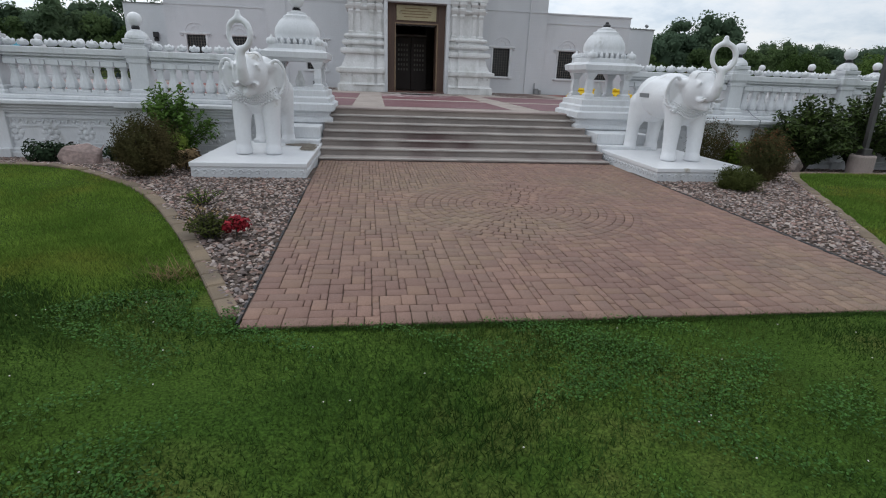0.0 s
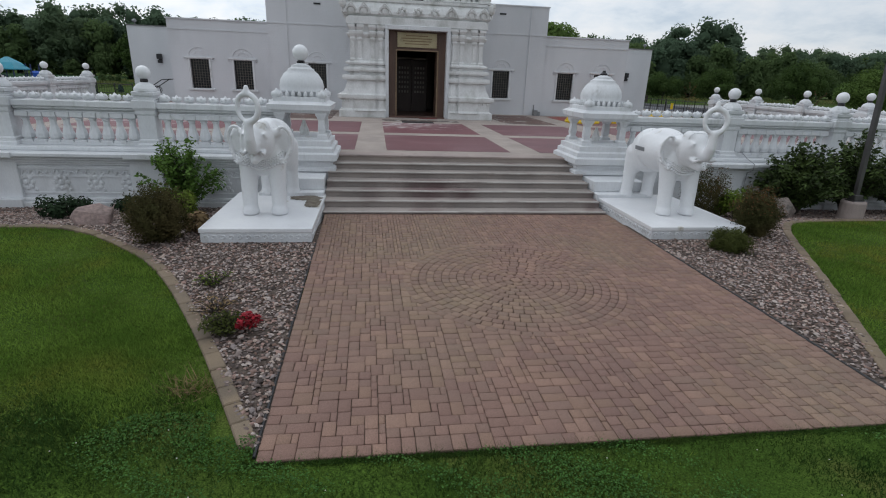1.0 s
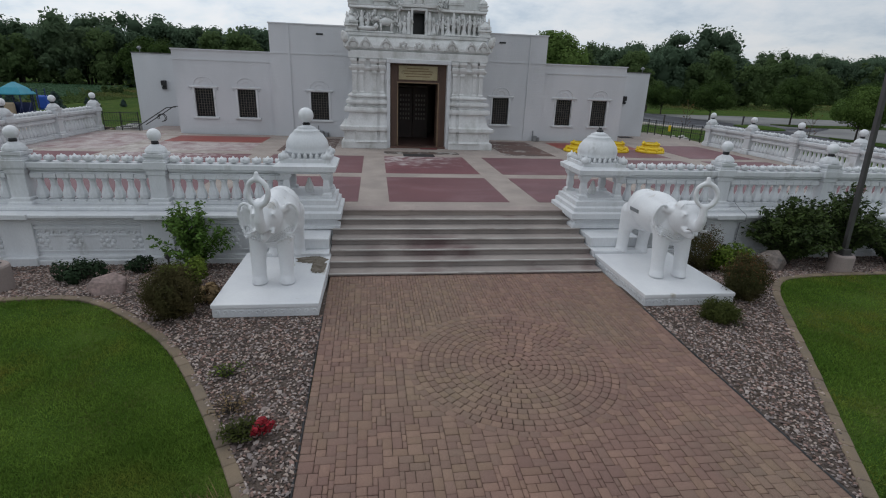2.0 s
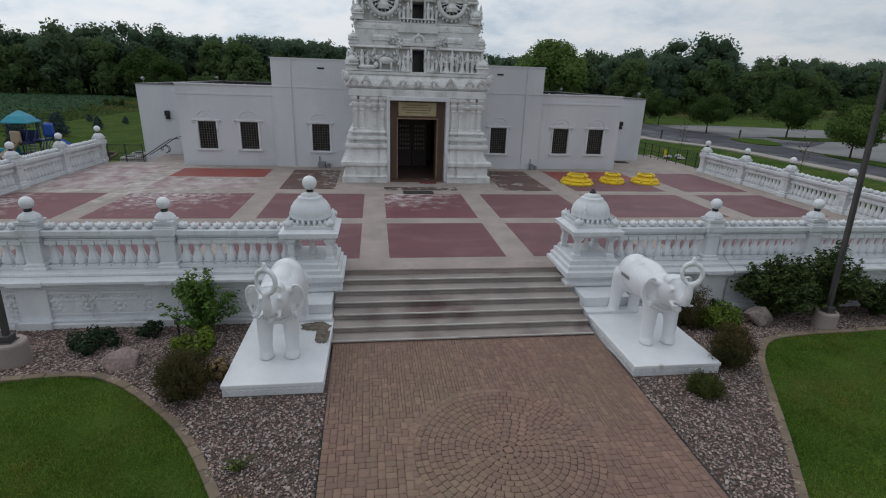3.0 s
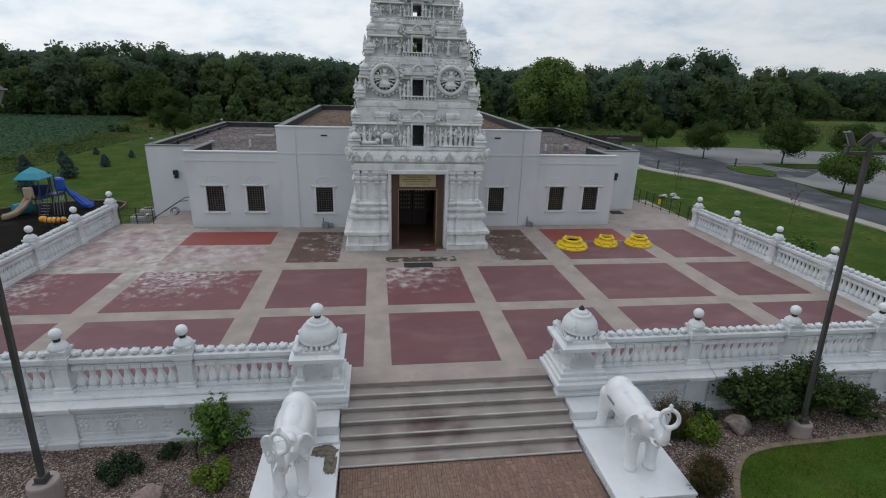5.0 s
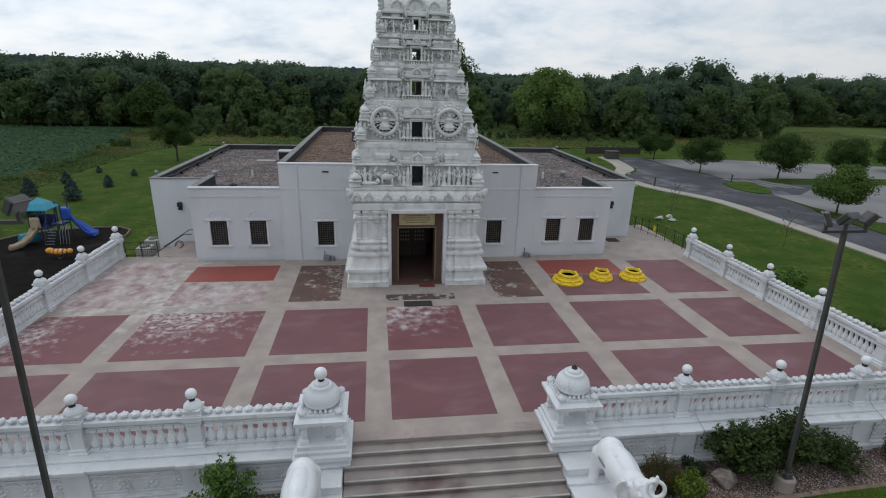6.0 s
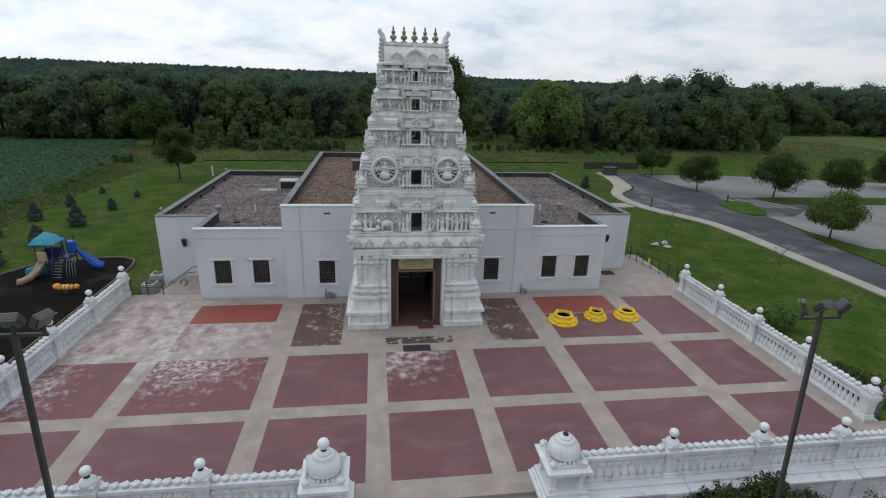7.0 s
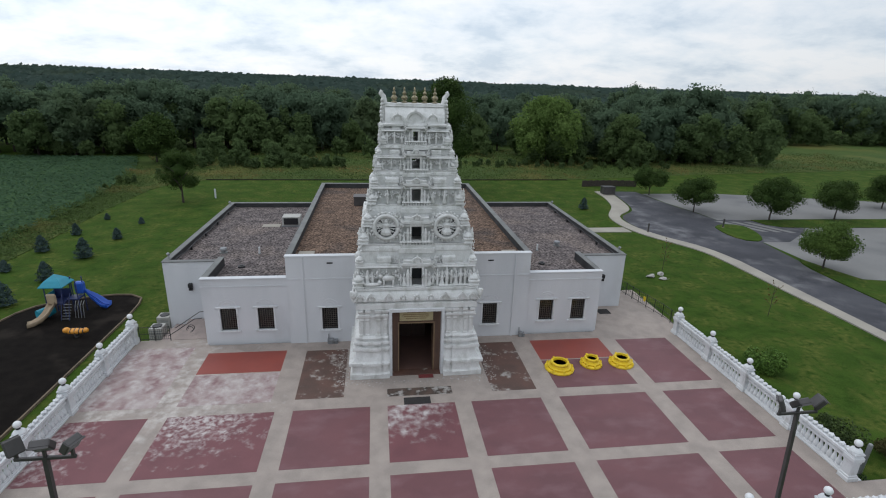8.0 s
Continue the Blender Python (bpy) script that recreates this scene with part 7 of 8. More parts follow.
rl, rr = smooth2(road_left), smooth2(road_right)
slab("road", rl + rr[::-1], -0.3, 0.02, ASPHALT, "dark patched asphalt drive", "road")
wl_out = smooth2([(34.3, -60), (34.3, 2.7), (34.1, 11.1), (33.7, 22.2), (32.0, 26.6), (30.3, 29.6), (29.2, 34.0), (29.8, 39.2), (32.8, 44.8), (34.4, 51), (34.8, 56)])
wl_in = smooth2([(35.5, -60), (35.5, 12), (35.4, 20.9), (34.3, 25.7), (32.1, 29.5), (30.7, 34.2), (31.3, 39.0), (34.9, 43.3), (36.7, 51.2), (37.3, 56)])
slab("pavement", wl_out + wl_in[::-1], -0.3, 0.10, WALKWAY, "pale concrete walkway along the drive", "walkway")
slab("path", [(16.4, 31.6), (29.2, 31.4), (29.0, 33.4), (16.4, 33.2)], -0.2, 0.08, WALKWAY, "pale concrete path to the hall", "path")
slab("car_park", [(44.6, 35.6), (44.2, 41), (43.0, 47), (42.6, 54), (56, 54.0), (82, 47.5), (130, 44), (130, 38), (70, 36.8), (55.8, 37.0), (49.5, 36.7), (46.5, 36.5)], -0.2, 0.024, LOT, "pale worn asphalt car park", "car park")
slab("car_park", [(42.9, 15.0), (43.4, 26.8), (44.6, 33.6), (55.5, 33.9), (67, 33.1), (130, 30.5), (130, 9), (47, 14.2)], -0.2, 0.026, LOT, "pale worn asphalt car park", "car park")
slab("verge", smooth2([(41.6, 33.2), (43.2, 34.3), (45.4, 34.0), (45.9, 32.4), (44.8, 28.9), (43.2, 27.0), (41.5, 27.6), (41.0, 30.0), (41.5, 33.0)]), -0.1, 0.12, THATCH, "weedy grassed car park island with a kerb", "verge")
slab("lane", [(41.9, 36.5), (46.5, 36.9), (49.4, 36.3), (50.2, 33.4), (54.0, 32.3), (52.0, 30.4), (46.8, 26.6), (42.6, 26.8), (41.6, 30.0)], -0.2, 0.031, ASPHALT, "dark patched asphalt lane into the car park", "road")
for k in range(3):
    slab("lane_patch", [(43.6 + 1.9 * k, 36.3 - 0.4 * k), (44.6 + 1.9 * k, 36.3 - 0.4 * k), (47.6 + 1.7 * k, 31.0 - 0.3 * k), (46.7 + 1.7 * k, 31.0 - 0.3 * k)], -0.1, 0.037, LOT, "pale worn strip across the asphalt lane", "road")
slab("verge", [(40.9, 9.0), (41.2, 14.2), (41.9, 19.2), (42.8, 20.6), (43.6, 16.8), (44.2, 14.6), (46.6, 14.0), (60, 12.5), (60, 9)], -0.1, 0.1, LAWN, "grassed strip beside the drive", "verge")
for poly in ([(49.3, 36.5), (55.8, 36.4), (82, 35.8), (130, 34.4), (130, 32), (67, 32.2), (54.0, 32.6), (51.0, 32.9), (49.7, 34.2)],):
    slab("verge", poly, -0.1, 0.11, LAWN, "grassed strip between the parking bays", "verge")
fen = thing("dumpster_fence", "weathered brown board enclosure at the end of the drive", "fence")
for k in range(26):
    a = k / 25
    x, y = (34.6 + 10.0 * a, 60.2 + 0.4 * math.sin(a * 3))
    part("board", boxes((x - 0.19, x + 0.19, y - 0.03, y + 0.03, 0, 1.1 + 0.05 * math.sin(k * 2.1)), bevel=0.008), BARK, fen)
bin_ = thing("dumpster", "dark green steel waste container", "waste container", at=(36.2, 53.6, 0))
part("body", boxes((-1.0, 1.0, -0.7, 0.7, 0.15, 1.25), bevel=0.04), BRONZE, bin_)
part("lid", boxes((-1.05, 1.05, -0.75, 0.75, 1.25, 1.36), bevel=0.03), BLACK, bin_)
for x, y in ((31.2, 31.2), (42.6, 33.0)):
    bo = thing("bollard", "short dark bollard light beside the walkway", "bollard", "bollards", at=(x, y, 0.1))
    part("shaft", lathe(bmesh.new(), [(0.1, -0.1), (0.1, 0.9), (0.12, 0.92), (0.12, 1.08), (0.04, 1.14)], 10), BRONZE, bo)
    part("foot", lathe(bmesh.new(), [(0.16, -0.1), (0.16, 0.03)], 10), CONCRETE, bo)

# ---- playground ----
MATX = smooth2([(-20.2, -14), (-20.2, 5), (-20.3, 12.6), (-20.9, 14.7), (-23, 15.2), (-26.6, 14), (-28.4, 11.5), (-28.6, 4), (-28.6, -14)])
slab("play_surface", MATX, -0.1, 0.05, MULCH, "dark shredded rubber play surface", "play surface")
edge = thing("play_edging", "pale timber edging round the play surface", "edging", kind="structure")
for (x0, y0), (x1, y1) in zip(MATX, MATX[1:]):
    run = math.hypot(x1 - x0, y1 - y0)
    o = part("board", box(bmesh.new(), 0, run, -0.045, 0.045, 0, 0.15), KERB, edge)
    o.matrix_basis = pose(x0, y0, 0, 0, 0, math.degrees(math.atan2(y1 - y0, x1 - x0)))
play = thing("play_structure", "climbing frame with a teal hipped roof and two slides", "playground", at=(-25.0, 11.9, 0))
play.scale = (0.64, 0.64, 0.95)
for sx in (-0.85, 0.85):
    for sy in (-0.85, 0.85):
        part("post", tube(bmesh.new(), [(sx, sy, 0), (sx, sy, 2.55)], 0.06, 8), NAVY, play)
rf = bmesh.new()
lathe(rf, [(1.22, 2.5), (1.22, 2.56), (0.75, 2.95), (0.1, 3.3)], square=True)
part("roof", rf, TEAL, play, "teal hipped plastic roof")
part("deck", boxes((-0.9, 0.9, -0.9, 0.9, 1.1, 1.2)), NAVY, play)
part("deck", boxes((0.9, 2.2, -0.4, 0.9, 1.3, 1.4)), NAVY, play)
part("guard_panel", boxes((-0.9, 0.9, 0.84, 0.88, 1.2, 1.95), bevel=0.01), NAVY, play)
part("guard_panel", boxes((-0.9, -0.86, -0.84, 0.84, 1.2, 1.85), bevel=0.01), TEAL, play)
for x, y in ((2.2, 0.9), (2.2, -0.4), (1.0, 0.9)):
    part("post", tube(bmesh.new(), [(x, y, 0), (x, y, 2.9)], 0.06, 8), NAVY, play)


def chute(pts, w, material, label, name="slide"):
    bm = bmesh.new()
    rows = []
    ps = [Vector(p) for p in pts]
    for i, p in enumerate(ps):
        d = ps[min(i + 1, len(ps) - 1)] - ps[max(i - 1, 0)]
        side = Vector((-d.y, d.x, 0)).normalized()
        rows.append([bm.verts.new(p + side * a + Vector((0, 0, b))) for a, b in ((-w, 0.28), (-w * 0.85, 0.05), (-w * 0.3, 0), (w * 0.3, 0), (w * 0.85, 0.05), (w, 0.28), (w * 1.08, 0.26), (w * 0.9, -0.05), (-w * 0.9, -0.05), (-w * 1.08, 0.26))])
    for a, b in zip(rows, rows[1:]):
        for k in range(10):
            bm.faces.new((a[k], a[(k + 1) % 10], b[(k + 1) % 10], b[k]))
    bm.faces.new(rows[0])
    bm.faces.new(rows[-1][::-1])
    bmesh.ops.recalc_face_normals(bm, faces=bm.faces)
    return part(name, bm, material, play, label, smooth=True)


chute([(1.9, 1.0, 1.75), (2.1, 1.3, 1.5), (2.5, 1.5, 1.05), (2.9, 1.6, 0.8), (3.3, 1.6, 0.5), (3.8, 1.5, 0.25), (4.3, 1.5, 0.2)], 0.62, BLUE, "wavy blue plastic slide")
part("slide_ridge", tube(bmesh.new(), [(1.95, 1.05, 1.86), (2.1, 1.3, 1.62), (2.5, 1.5, 1.17), (2.9, 1.6, 0.92), (3.3, 1.6, 0.62), (3.8, 1.5, 0.37), (4.3, 1.5, 0.32)], 0.07, 8), BLUE, play, "raised rib between the two lanes")
part("slide_hood", boxes((1.4, 2.3, 0.6, 1.3, 1.5, 2.45), bevel=0.12), BLUE, play, "blue slide hood")
chute([(-0.2, -0.9, 1.2), (-0.25, -1.4, 1.0), (-0.45, -2.0, 0.6), (-0.8, -2.6, 0.3), (-1.3, -3.1, 0.16), (-1.7, -3.3, 0.14)], 0.36, TANPLASTIC, "curved tan plastic slide")
part("slide_hood", boxes((-0.7, 0.3, -1.1, -0.85, 1.15, 2.0), bevel=0.1), TANPLASTIC, play, "tan slide hood")
part("tunnel", tube(bmesh.new(), [(-1.6, -1.6, 0.45), (-1.0, -0.7, 0.5), (-0.7, -0.2, 0.6)], 0.42, 14), TEAL, play, "teal crawl tunnel")
for k in range(6):
    part("rung", tube(bmesh.new(), [(0.9, -0.9 - 0.16 * k, 1.1 - 0.19 * k), (1.7, -0.9 - 0.16 * k, 1.1 - 0.19 * k)], 0.03, 6), GREYMETAL, play)
for x in (0.9, 1.7):
    part("climber_rail", tube(bmesh.new(), [(x, -0.8, 2.0), (x, -1.2, 1.6), (x, -1.9, 0.1)], 0.035, 6), NAVY, play)
for k in range(4):
    part("climber_loop", tube(bmesh.new(), [(2.0 + 0.3 * k, -1.2, 0.05), (2.0 + 0.3 * k, -1.0, 0.8 + 0.1 * k), (2.0 + 0.3 * k, -0.6, 1.3)], 0.03, 6), GREYMETAL, play)
rider = thing("spring_rider", "orange striped ride-on play toy", "play toy", at=(-22.15, 8.2, 0.05))
part("body", ball(ball(ball(bmesh.new(), (0, 0, 0.42), (0.7, 0.24, 0.2), 2), (-0.55, 0, 0.5), (0.24, 0.22, 0.2), 2), (0.6, 0, 0.46), (0.2, 0.2, 0.18), 2), ORANGE, rider, smooth=True)
for k in range(4):
    part("stripe", ball(bmesh.new(), (-0.25 + 0.26 * k, 0, 0.43), (0.05, 0.26, 0.22), 2), BRONZE, rider, smooth=True)
part("spring", lathe(bmesh.new(), [(0.14, 0), (0.1, 0.08), (0.14, 0.16), (0.1, 0.24)], 10), BLACK, rider)
wp = thing("marker_post", "white marker post on the lawn", "post", at=(-25.4, 51.0, 0))
part("shaft", lathe(bmesh.new(), [(0.12, -0.05), (0.12, 1.3), (0.05, 1.36)], 10), WHITE, wp)

# ---- fields, woods and hills ----
slab("crop_field", [(-40.7, 4), (-40.7, 40.4), (-41.6, 51.2), (-46.8, 76.5), (-52, 89.5), (-190, 92), (-190, 4)], -0.1, 0.24, CROP, "dark green bean field beyond the lawn", "field")
slab("meadow", [(-33, 62), (-31, 65.2), (-4.5, 65.5), (14, 66), (34, 66.5), (62, 72.5), (122, 82), (260, 92), (260, 150), (-60, 150), (-52.5, 92), (-47, 77), (-41.9, 57), (-41.8, 48), (-41.2, 40), (-40.9, 30), (-40.9, 8), (-36.6, 8), (-36.2, 28), (-36.4, 32), (-37.1, 44.5), (-36.6, 57), (-34.5, 62)], -0.1, 0.05, MEADOW, "rough yellow-green meadow before the woods", "meadow")
n = 60000
px, py = RNG.uniform(-86, -40, n), RNG.uniform(18, 90, n)
py = np.round(py / 0.8) * 0.8 + RNG.normal(size=n) * 0.15
keep = px < np.interp(py, [20, 40.4, 51.2, 76.5, 89.5], [-40.8, -40.8, -41.7, -47, -52]) + 0.4 * np.sin(py * 1.3) + 0.3 * np.sin(py * 3.1)
px, py = px[keep], py[keep]
v, f = scatter_quads(np.stack([px, py, 0.3 + 0.12 * np.cos(py * 2 * np.pi / 0.8) + RNG.uniform(0, 0.10, len(px))], 1), RNG.normal(size=(len(px), 3)) * 0.22 + (0, 0, 1), RNG.uniform(0.12, 0.24, len(px)), 0.8)
tagged(part("bean_plants", fast_mesh("bean_plants", v, f, CROPLEAF), CROPLEAF), "rows of dark green bean plants in the field", "crop", kind="stuff")


def weeds(px, py, tall, size):
    """Tufts of rough grass and weeds: leaning leaves in small heaps."""
    tuft = 1 + 0.9 * np.clip(np.sin(px * 0.9 + 1.7 * np.sin(py * 0.5)) * np.sin(py * 1.1 + px * 0.3), -0.6, 1)
    z = tall * tuft * RNG.random(len(px)) ** 1.4
    return scatter_quads(np.stack([px, py, z + 0.05], 1), RNG.normal(size=(len(px), 3)) * 0.45 + (0, -0.25, 0.9), size * RNG.uniform(0.6, 1.3, len(px)), 0.5)


n = 90000
px, py = RNG.uniform(-50, 130, n), 62 + 48 * RNG.random(n) ** 1.5
front = np.interp(px, [-50, -42, -37.5, -33, -31, 34, 62, 122], [90, 74, 66, 62.5, 65.4, 66.6, 72.6, 82])
keep = py > front
v1 = weeds(px[keep], py[keep], 0.5, 0.17)
n = 26000
py = 6 + 72 * RNG.random(n)
edge_a = np.interp(py, [6, 30, 40, 48, 57, 77], [-40.9, -40.9, -41.2, -41.8, -41.9, -47])
edge_b = np.interp(py, [6, 28, 32, 44.5, 57, 62, 77], [-36.6, -36.2, -36.4, -37.1, -36.6, -34.5, -33])
px = edge_a + (edge_b - edge_a) * (RNG.random(n) ** 1.5 * 1.06 - 0.05) + 0.3 * np.sin(py * 2.1)
v2 = weeds(px, py, 0.55 * np.clip(1.2 - (px - edge_a) / 4, 0.2, 1.2), 0.13)
v, f = join_arrays([v1, v2])
tagged(part("tall_grass", fast_mesh("tall_grass", v, f, MEADOWBLADE), MEADOWBLADE), "tall seeding grass and weeds of the meadow", "grass", kind="stuff")


# no real ditch: dark strip painted for the shade under the tall grass edge
slab("ditch", [(-31, 65.0), (-4.5, 65.3), (14, 65.8), (34, 66.3), (34, 66.9), (14, 66.4), (-4.5, 65.9), (-31, 65.6)], -0.1, 0.07, MULCH, "dark painted shade line between lawn and meadow", "ditch")


def wood(zones, leaves, size, seed):
    """Crowns and trunks of a wood, as two arrays."""
    rnd = random.Random(seed)
    crowns, trunks = [], []
    for x0, x1, y0, y1, count, h0, h1 in zones:
        for k in range(count):
            x, y = x0 + (x1 - x0) * (k + rnd.random()) / count, rnd.uniform(y0, y1)
            h = rnd.uniform(h0, h1)
            r = h * rnd.uniform(0.30, 0.44)
            lobes = [(x + a, y + b, c, d) for a, b, c, d in lobes_for(h * 0.05, h, r, 18, rnd, 0.5)]
            crowns.append(crown_cloud(lobes, leaves // len(lobes), size, 0.40, 1.0, 0.75, 0.17))
            crowns.append(cores(lobes, 0.57))
            ang = np.arange(5) * 2 * np.pi / 5
            ring = lambda rr, z: np.stack([x + rr * np.cos(ang), y + rr * np.sin(ang), np.full(5, z)], 1)  # noqa: E731
            tv = np.concatenate([ring(0.3, 0), ring(0.16, h * 0.6)])
            trunks.append((tv, np.array([(i, (i + 1) % 5, 5 + (i + 1) % 5, 5 + i) for i in range(5)])))
    return join_arrays(crowns), join_arrays(trunks)


ZONES = [(-118, -50, 92, 104, 26, 11, 14.5), (-118, -48, 104, 122, 24, 13, 16), (-52, -12, 103, 116, 18, 11, 14.5), (-50, -10, 116, 134, 16, 13, 15.8), (-14, 40, 106, 122, 18, 10, 13), (-14, 50, 122, 145, 18, 11, 14), (36, 90, 88, 100, 16, 9, 12.8), (44, 94, 98, 116, 20, 11.5, 15), (70, 84, 96, 104, 3, 17, 18.6), (90, 215, 134, 150, 36, 13, 17), (88, 215, 148, 172, 36, 14, 18.5), (-150, 120, 140, 165, 40, 13, 16)]
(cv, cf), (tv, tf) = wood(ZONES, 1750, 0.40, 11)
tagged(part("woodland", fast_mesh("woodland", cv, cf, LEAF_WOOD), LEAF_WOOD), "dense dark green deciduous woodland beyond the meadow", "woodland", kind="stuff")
tagged(part("woodland_trunks", fast_mesh("woodland_trunks", tv, tf, BARK), BARK), "dark trunks inside the woodland", "tree trunks", kind="stuff")
(cv, cf), _ = wood([(-50, -14, 86, 98, 14, 3, 6), (-14, 30, 92, 104, 8, 3, 5), (30, 92, 82, 90, 18, 3, 6.5), (-100, -50, 90, 94, 12, 3, 6), (-42, -8, 77, 86, 46, 1.0, 2.8), (-44, -40, 56, 78, 5, 0.8, 1.4), (-36, -18, 80, 84, 4, 3.5, 5.5), (12, 64, 78, 86, 44, 0.7, 1.8), (88, 210, 130, 135, 40, 3, 5.5)], 520, 0.26, 21)
tagged(part("thicket", fast_mesh("thicket", cv, cf, LEAF_EDGE), LEAF_EDGE), "low thicket along the woodland edge", "thicket", kind="stuff")
(cv, cf), _ = wood([(-118, -50, 90, 100, 7, 9, 13), (-50, -14, 99, 108, 6, 9, 13), (34, 92, 85, 96, 11, 7.5, 12.5), (90, 200, 131, 140, 12, 10, 15), (-30, 40, 100, 108, 6, 6, 10)], 1700, 0.38, 33)
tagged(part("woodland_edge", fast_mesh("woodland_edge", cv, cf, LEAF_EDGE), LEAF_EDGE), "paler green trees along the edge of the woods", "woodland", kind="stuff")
tree(37.6, 90.0, 13.5, 8.8, 1.0, "broad pale green willow at the woodland edge", LEAF_WILLOW, 18000, 0.3, "woodland edge trees")
tree(-46, 84, 9.5, 4.6, 1.0, "dark rounded tree at the field corner", LEAF_TREE, 8000, 0.26, "woodland edge trees")
tree(7.6, 58.5, 18.4, 6.8, 1.6, "tall dark green tree behind the temple hall", LEAF_TREE, 26000, 0.19, "lawn trees")
tree(55.5, 87, 11.5, 4.4, 0.8, "pale green tree at the woodland edge", LEAF_EDGE, 8000, 0.26, "woodland edge trees")

hx, hy = np.linspace(-520, 760, 190), np.linspace(230, 620, 60)
hill = []
for y in hy:
    for x in hx:
        t = min(1.0, max(0.0, (y - 230) / 230))
        top = np.interp(x, [-520, -200, 0, 250, 760], [20.5, 19.5, 17.5, 15.5, 14])
        hill.append((x, y, top * t * t * (3 - 2 * t) + 1.6 * noise.noise((x * 0.02, y * 0.02, 4)) * t - 0.5))
w = len(hx)
hv = np.array(hill)
hf = np.array([(j * w + i, j * w + i + 1, (j + 1) * w + i + 1, (j + 1) * w + i) for j in range(len(hy) - 1) for i in range(w - 1)])
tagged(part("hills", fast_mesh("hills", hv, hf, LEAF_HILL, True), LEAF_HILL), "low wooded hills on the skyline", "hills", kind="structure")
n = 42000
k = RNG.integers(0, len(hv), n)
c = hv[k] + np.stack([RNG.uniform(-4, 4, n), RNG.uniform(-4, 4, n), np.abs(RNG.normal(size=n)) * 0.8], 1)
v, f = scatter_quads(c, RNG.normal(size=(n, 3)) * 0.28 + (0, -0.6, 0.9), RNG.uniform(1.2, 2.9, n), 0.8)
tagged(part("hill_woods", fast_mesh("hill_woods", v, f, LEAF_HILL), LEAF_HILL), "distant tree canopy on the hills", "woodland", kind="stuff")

# ---- pavers, edging, gravel and grass ----
def paver_verts(cx, cy, wx, wy, rnd, ang=0.0):
    """A chamfered paver: eight lower and four upper corners."""
    z, g, c = (0.027 if abs(ang) > 0.03 else 0.022) + rnd.uniform(-0.003, 0.003), 0.0024 + rnd.uniform(-0.0012, 0.0025), 0.005
    tx, ty = rnd.uniform(-0.006, 0.006), rnd.uniform(-0.006, 0.006)
    a, b = wx / 2 - g, wy / 2 - g
    out = []
    for k, zz, s in ((0, 0.0, 0), (1, z - c, 0), (2, z, c)):
        for sx, sy in ((-1, -1), (1, -1), (1, 1), (-1, 1)):
            x, y = sx * (a - s), sy * (b - s)
            out.append((cx + x * math.cos(ang) - y * math.sin(ang), cy + x * math.sin(ang) + y * math.cos(ang), zz + (tx * x + ty * y if k else 0)))
    return out


PF = np.array([(i + 4 * k, (i + 1) % 4 + 4 * k, (i + 1) % 4 + 4 * k + 4, i + 4 * k + 4) for k in range(2) for i in range(4)] + [(8, 9, 10, 11)])
rnd = random.Random(9)
laid = []
CX, CY, CR = 0.1, -18.25, 1.78
NX, NY = round((PAV[1] - PAV[0]) / 0.064), round((PAV[3] - PAV[2]) / 0.064)
UX, UY = (PAV[1] - PAV[0]) / NX, (PAV[3] - PAV[2]) / NY
taken = np.zeros((NX, NY), bool)
FITS = ((3, 2), (3, 2), (3, 2), (2, 2), (2, 2), (2, 3), (2, 3), (3, 3), (4, 2))
FITS_BACK = ((1, 3), (1, 3), (2, 3), (2, 2), (2, 4), (3, 2))
for j in range(NY):
    for i in range(NX):
        if taken[i, j]:
            continue
        cy0 = PAV[2] + j * UY
        kinds = list(FITS_BACK if cy0 > -17.6 + 0.5 * math.sin(i * 0.13) else FITS)
        rnd.shuffle(kinds)
        for w, h in kinds + [(2, 1), (1, 2), (1, 1)]:
            if i + w <= NX and j + h <= NY and not taken[i:i + w, j:j + h].any():
                break
        taken[i:i + w, j:j + h] = True
        cx, cy = PAV[0] + (i + w / 2) * UX, PAV[2] + (j + h / 2) * UY
        if math.hypot(cx - CX, cy - CY) > CR - 0.13:
            laid.append((cx + rnd.gauss(0, 0.0012), cy + rnd.gauss(0, 0.0012), w * UX, h * UY, max(-0.02, min(0.02, rnd.gauss(0, 0.008)))))
r = 0.16
while r < CR + 0.05:
    m = max(5, round(2 * math.pi * r / 0.15))
    off = rnd.random()
    for i in range(m):
        a = 2 * math.pi * (i + off) / m
        laid.append((CX + r * math.cos(a), CY + r * math.sin(a), 2 * math.pi * r / m * 0.97, 0.118, a + math.pi / 2))
    r += 0.12
laid.append((CX, CY, 0.15, 0.15, 0.3))
laid = [(pav_x(q[0], q[1]), q[1], q[2] * narrow(q[1]), *q[3:]) for q in laid]
laid.sort(key=lambda q: q[1])
cache = {}
for q in laid[:300]:
    key = (round(q[2], 3), round(q[3], 3), rnd.randrange(3))
    if key not in cache:
        cache[key] = fast_mesh("paver", np.array(paver_verts(0, 0, q[2], q[3], rnd)), PF, PAVER)
    o = part("paver", cache[key], PAVER, paving)
    o.matrix_basis = pose(q[0], q[1], 0, 0, 0, math.degrees(q[4]))
pv, pf = join_arrays([(np.array(paver_verts(q[0], q[1], q[2], q[3], rnd, q[4])), PF) for q in laid[300:]])
tagged(part("pavers", fast_mesh("pavers", pv, pf, PAVERJ), PAVERJ, paving), kind="stuff")

kerbing = thing("bed_edging", "tan concrete edging stones between lawn and gravel", "edging", kind="structure")
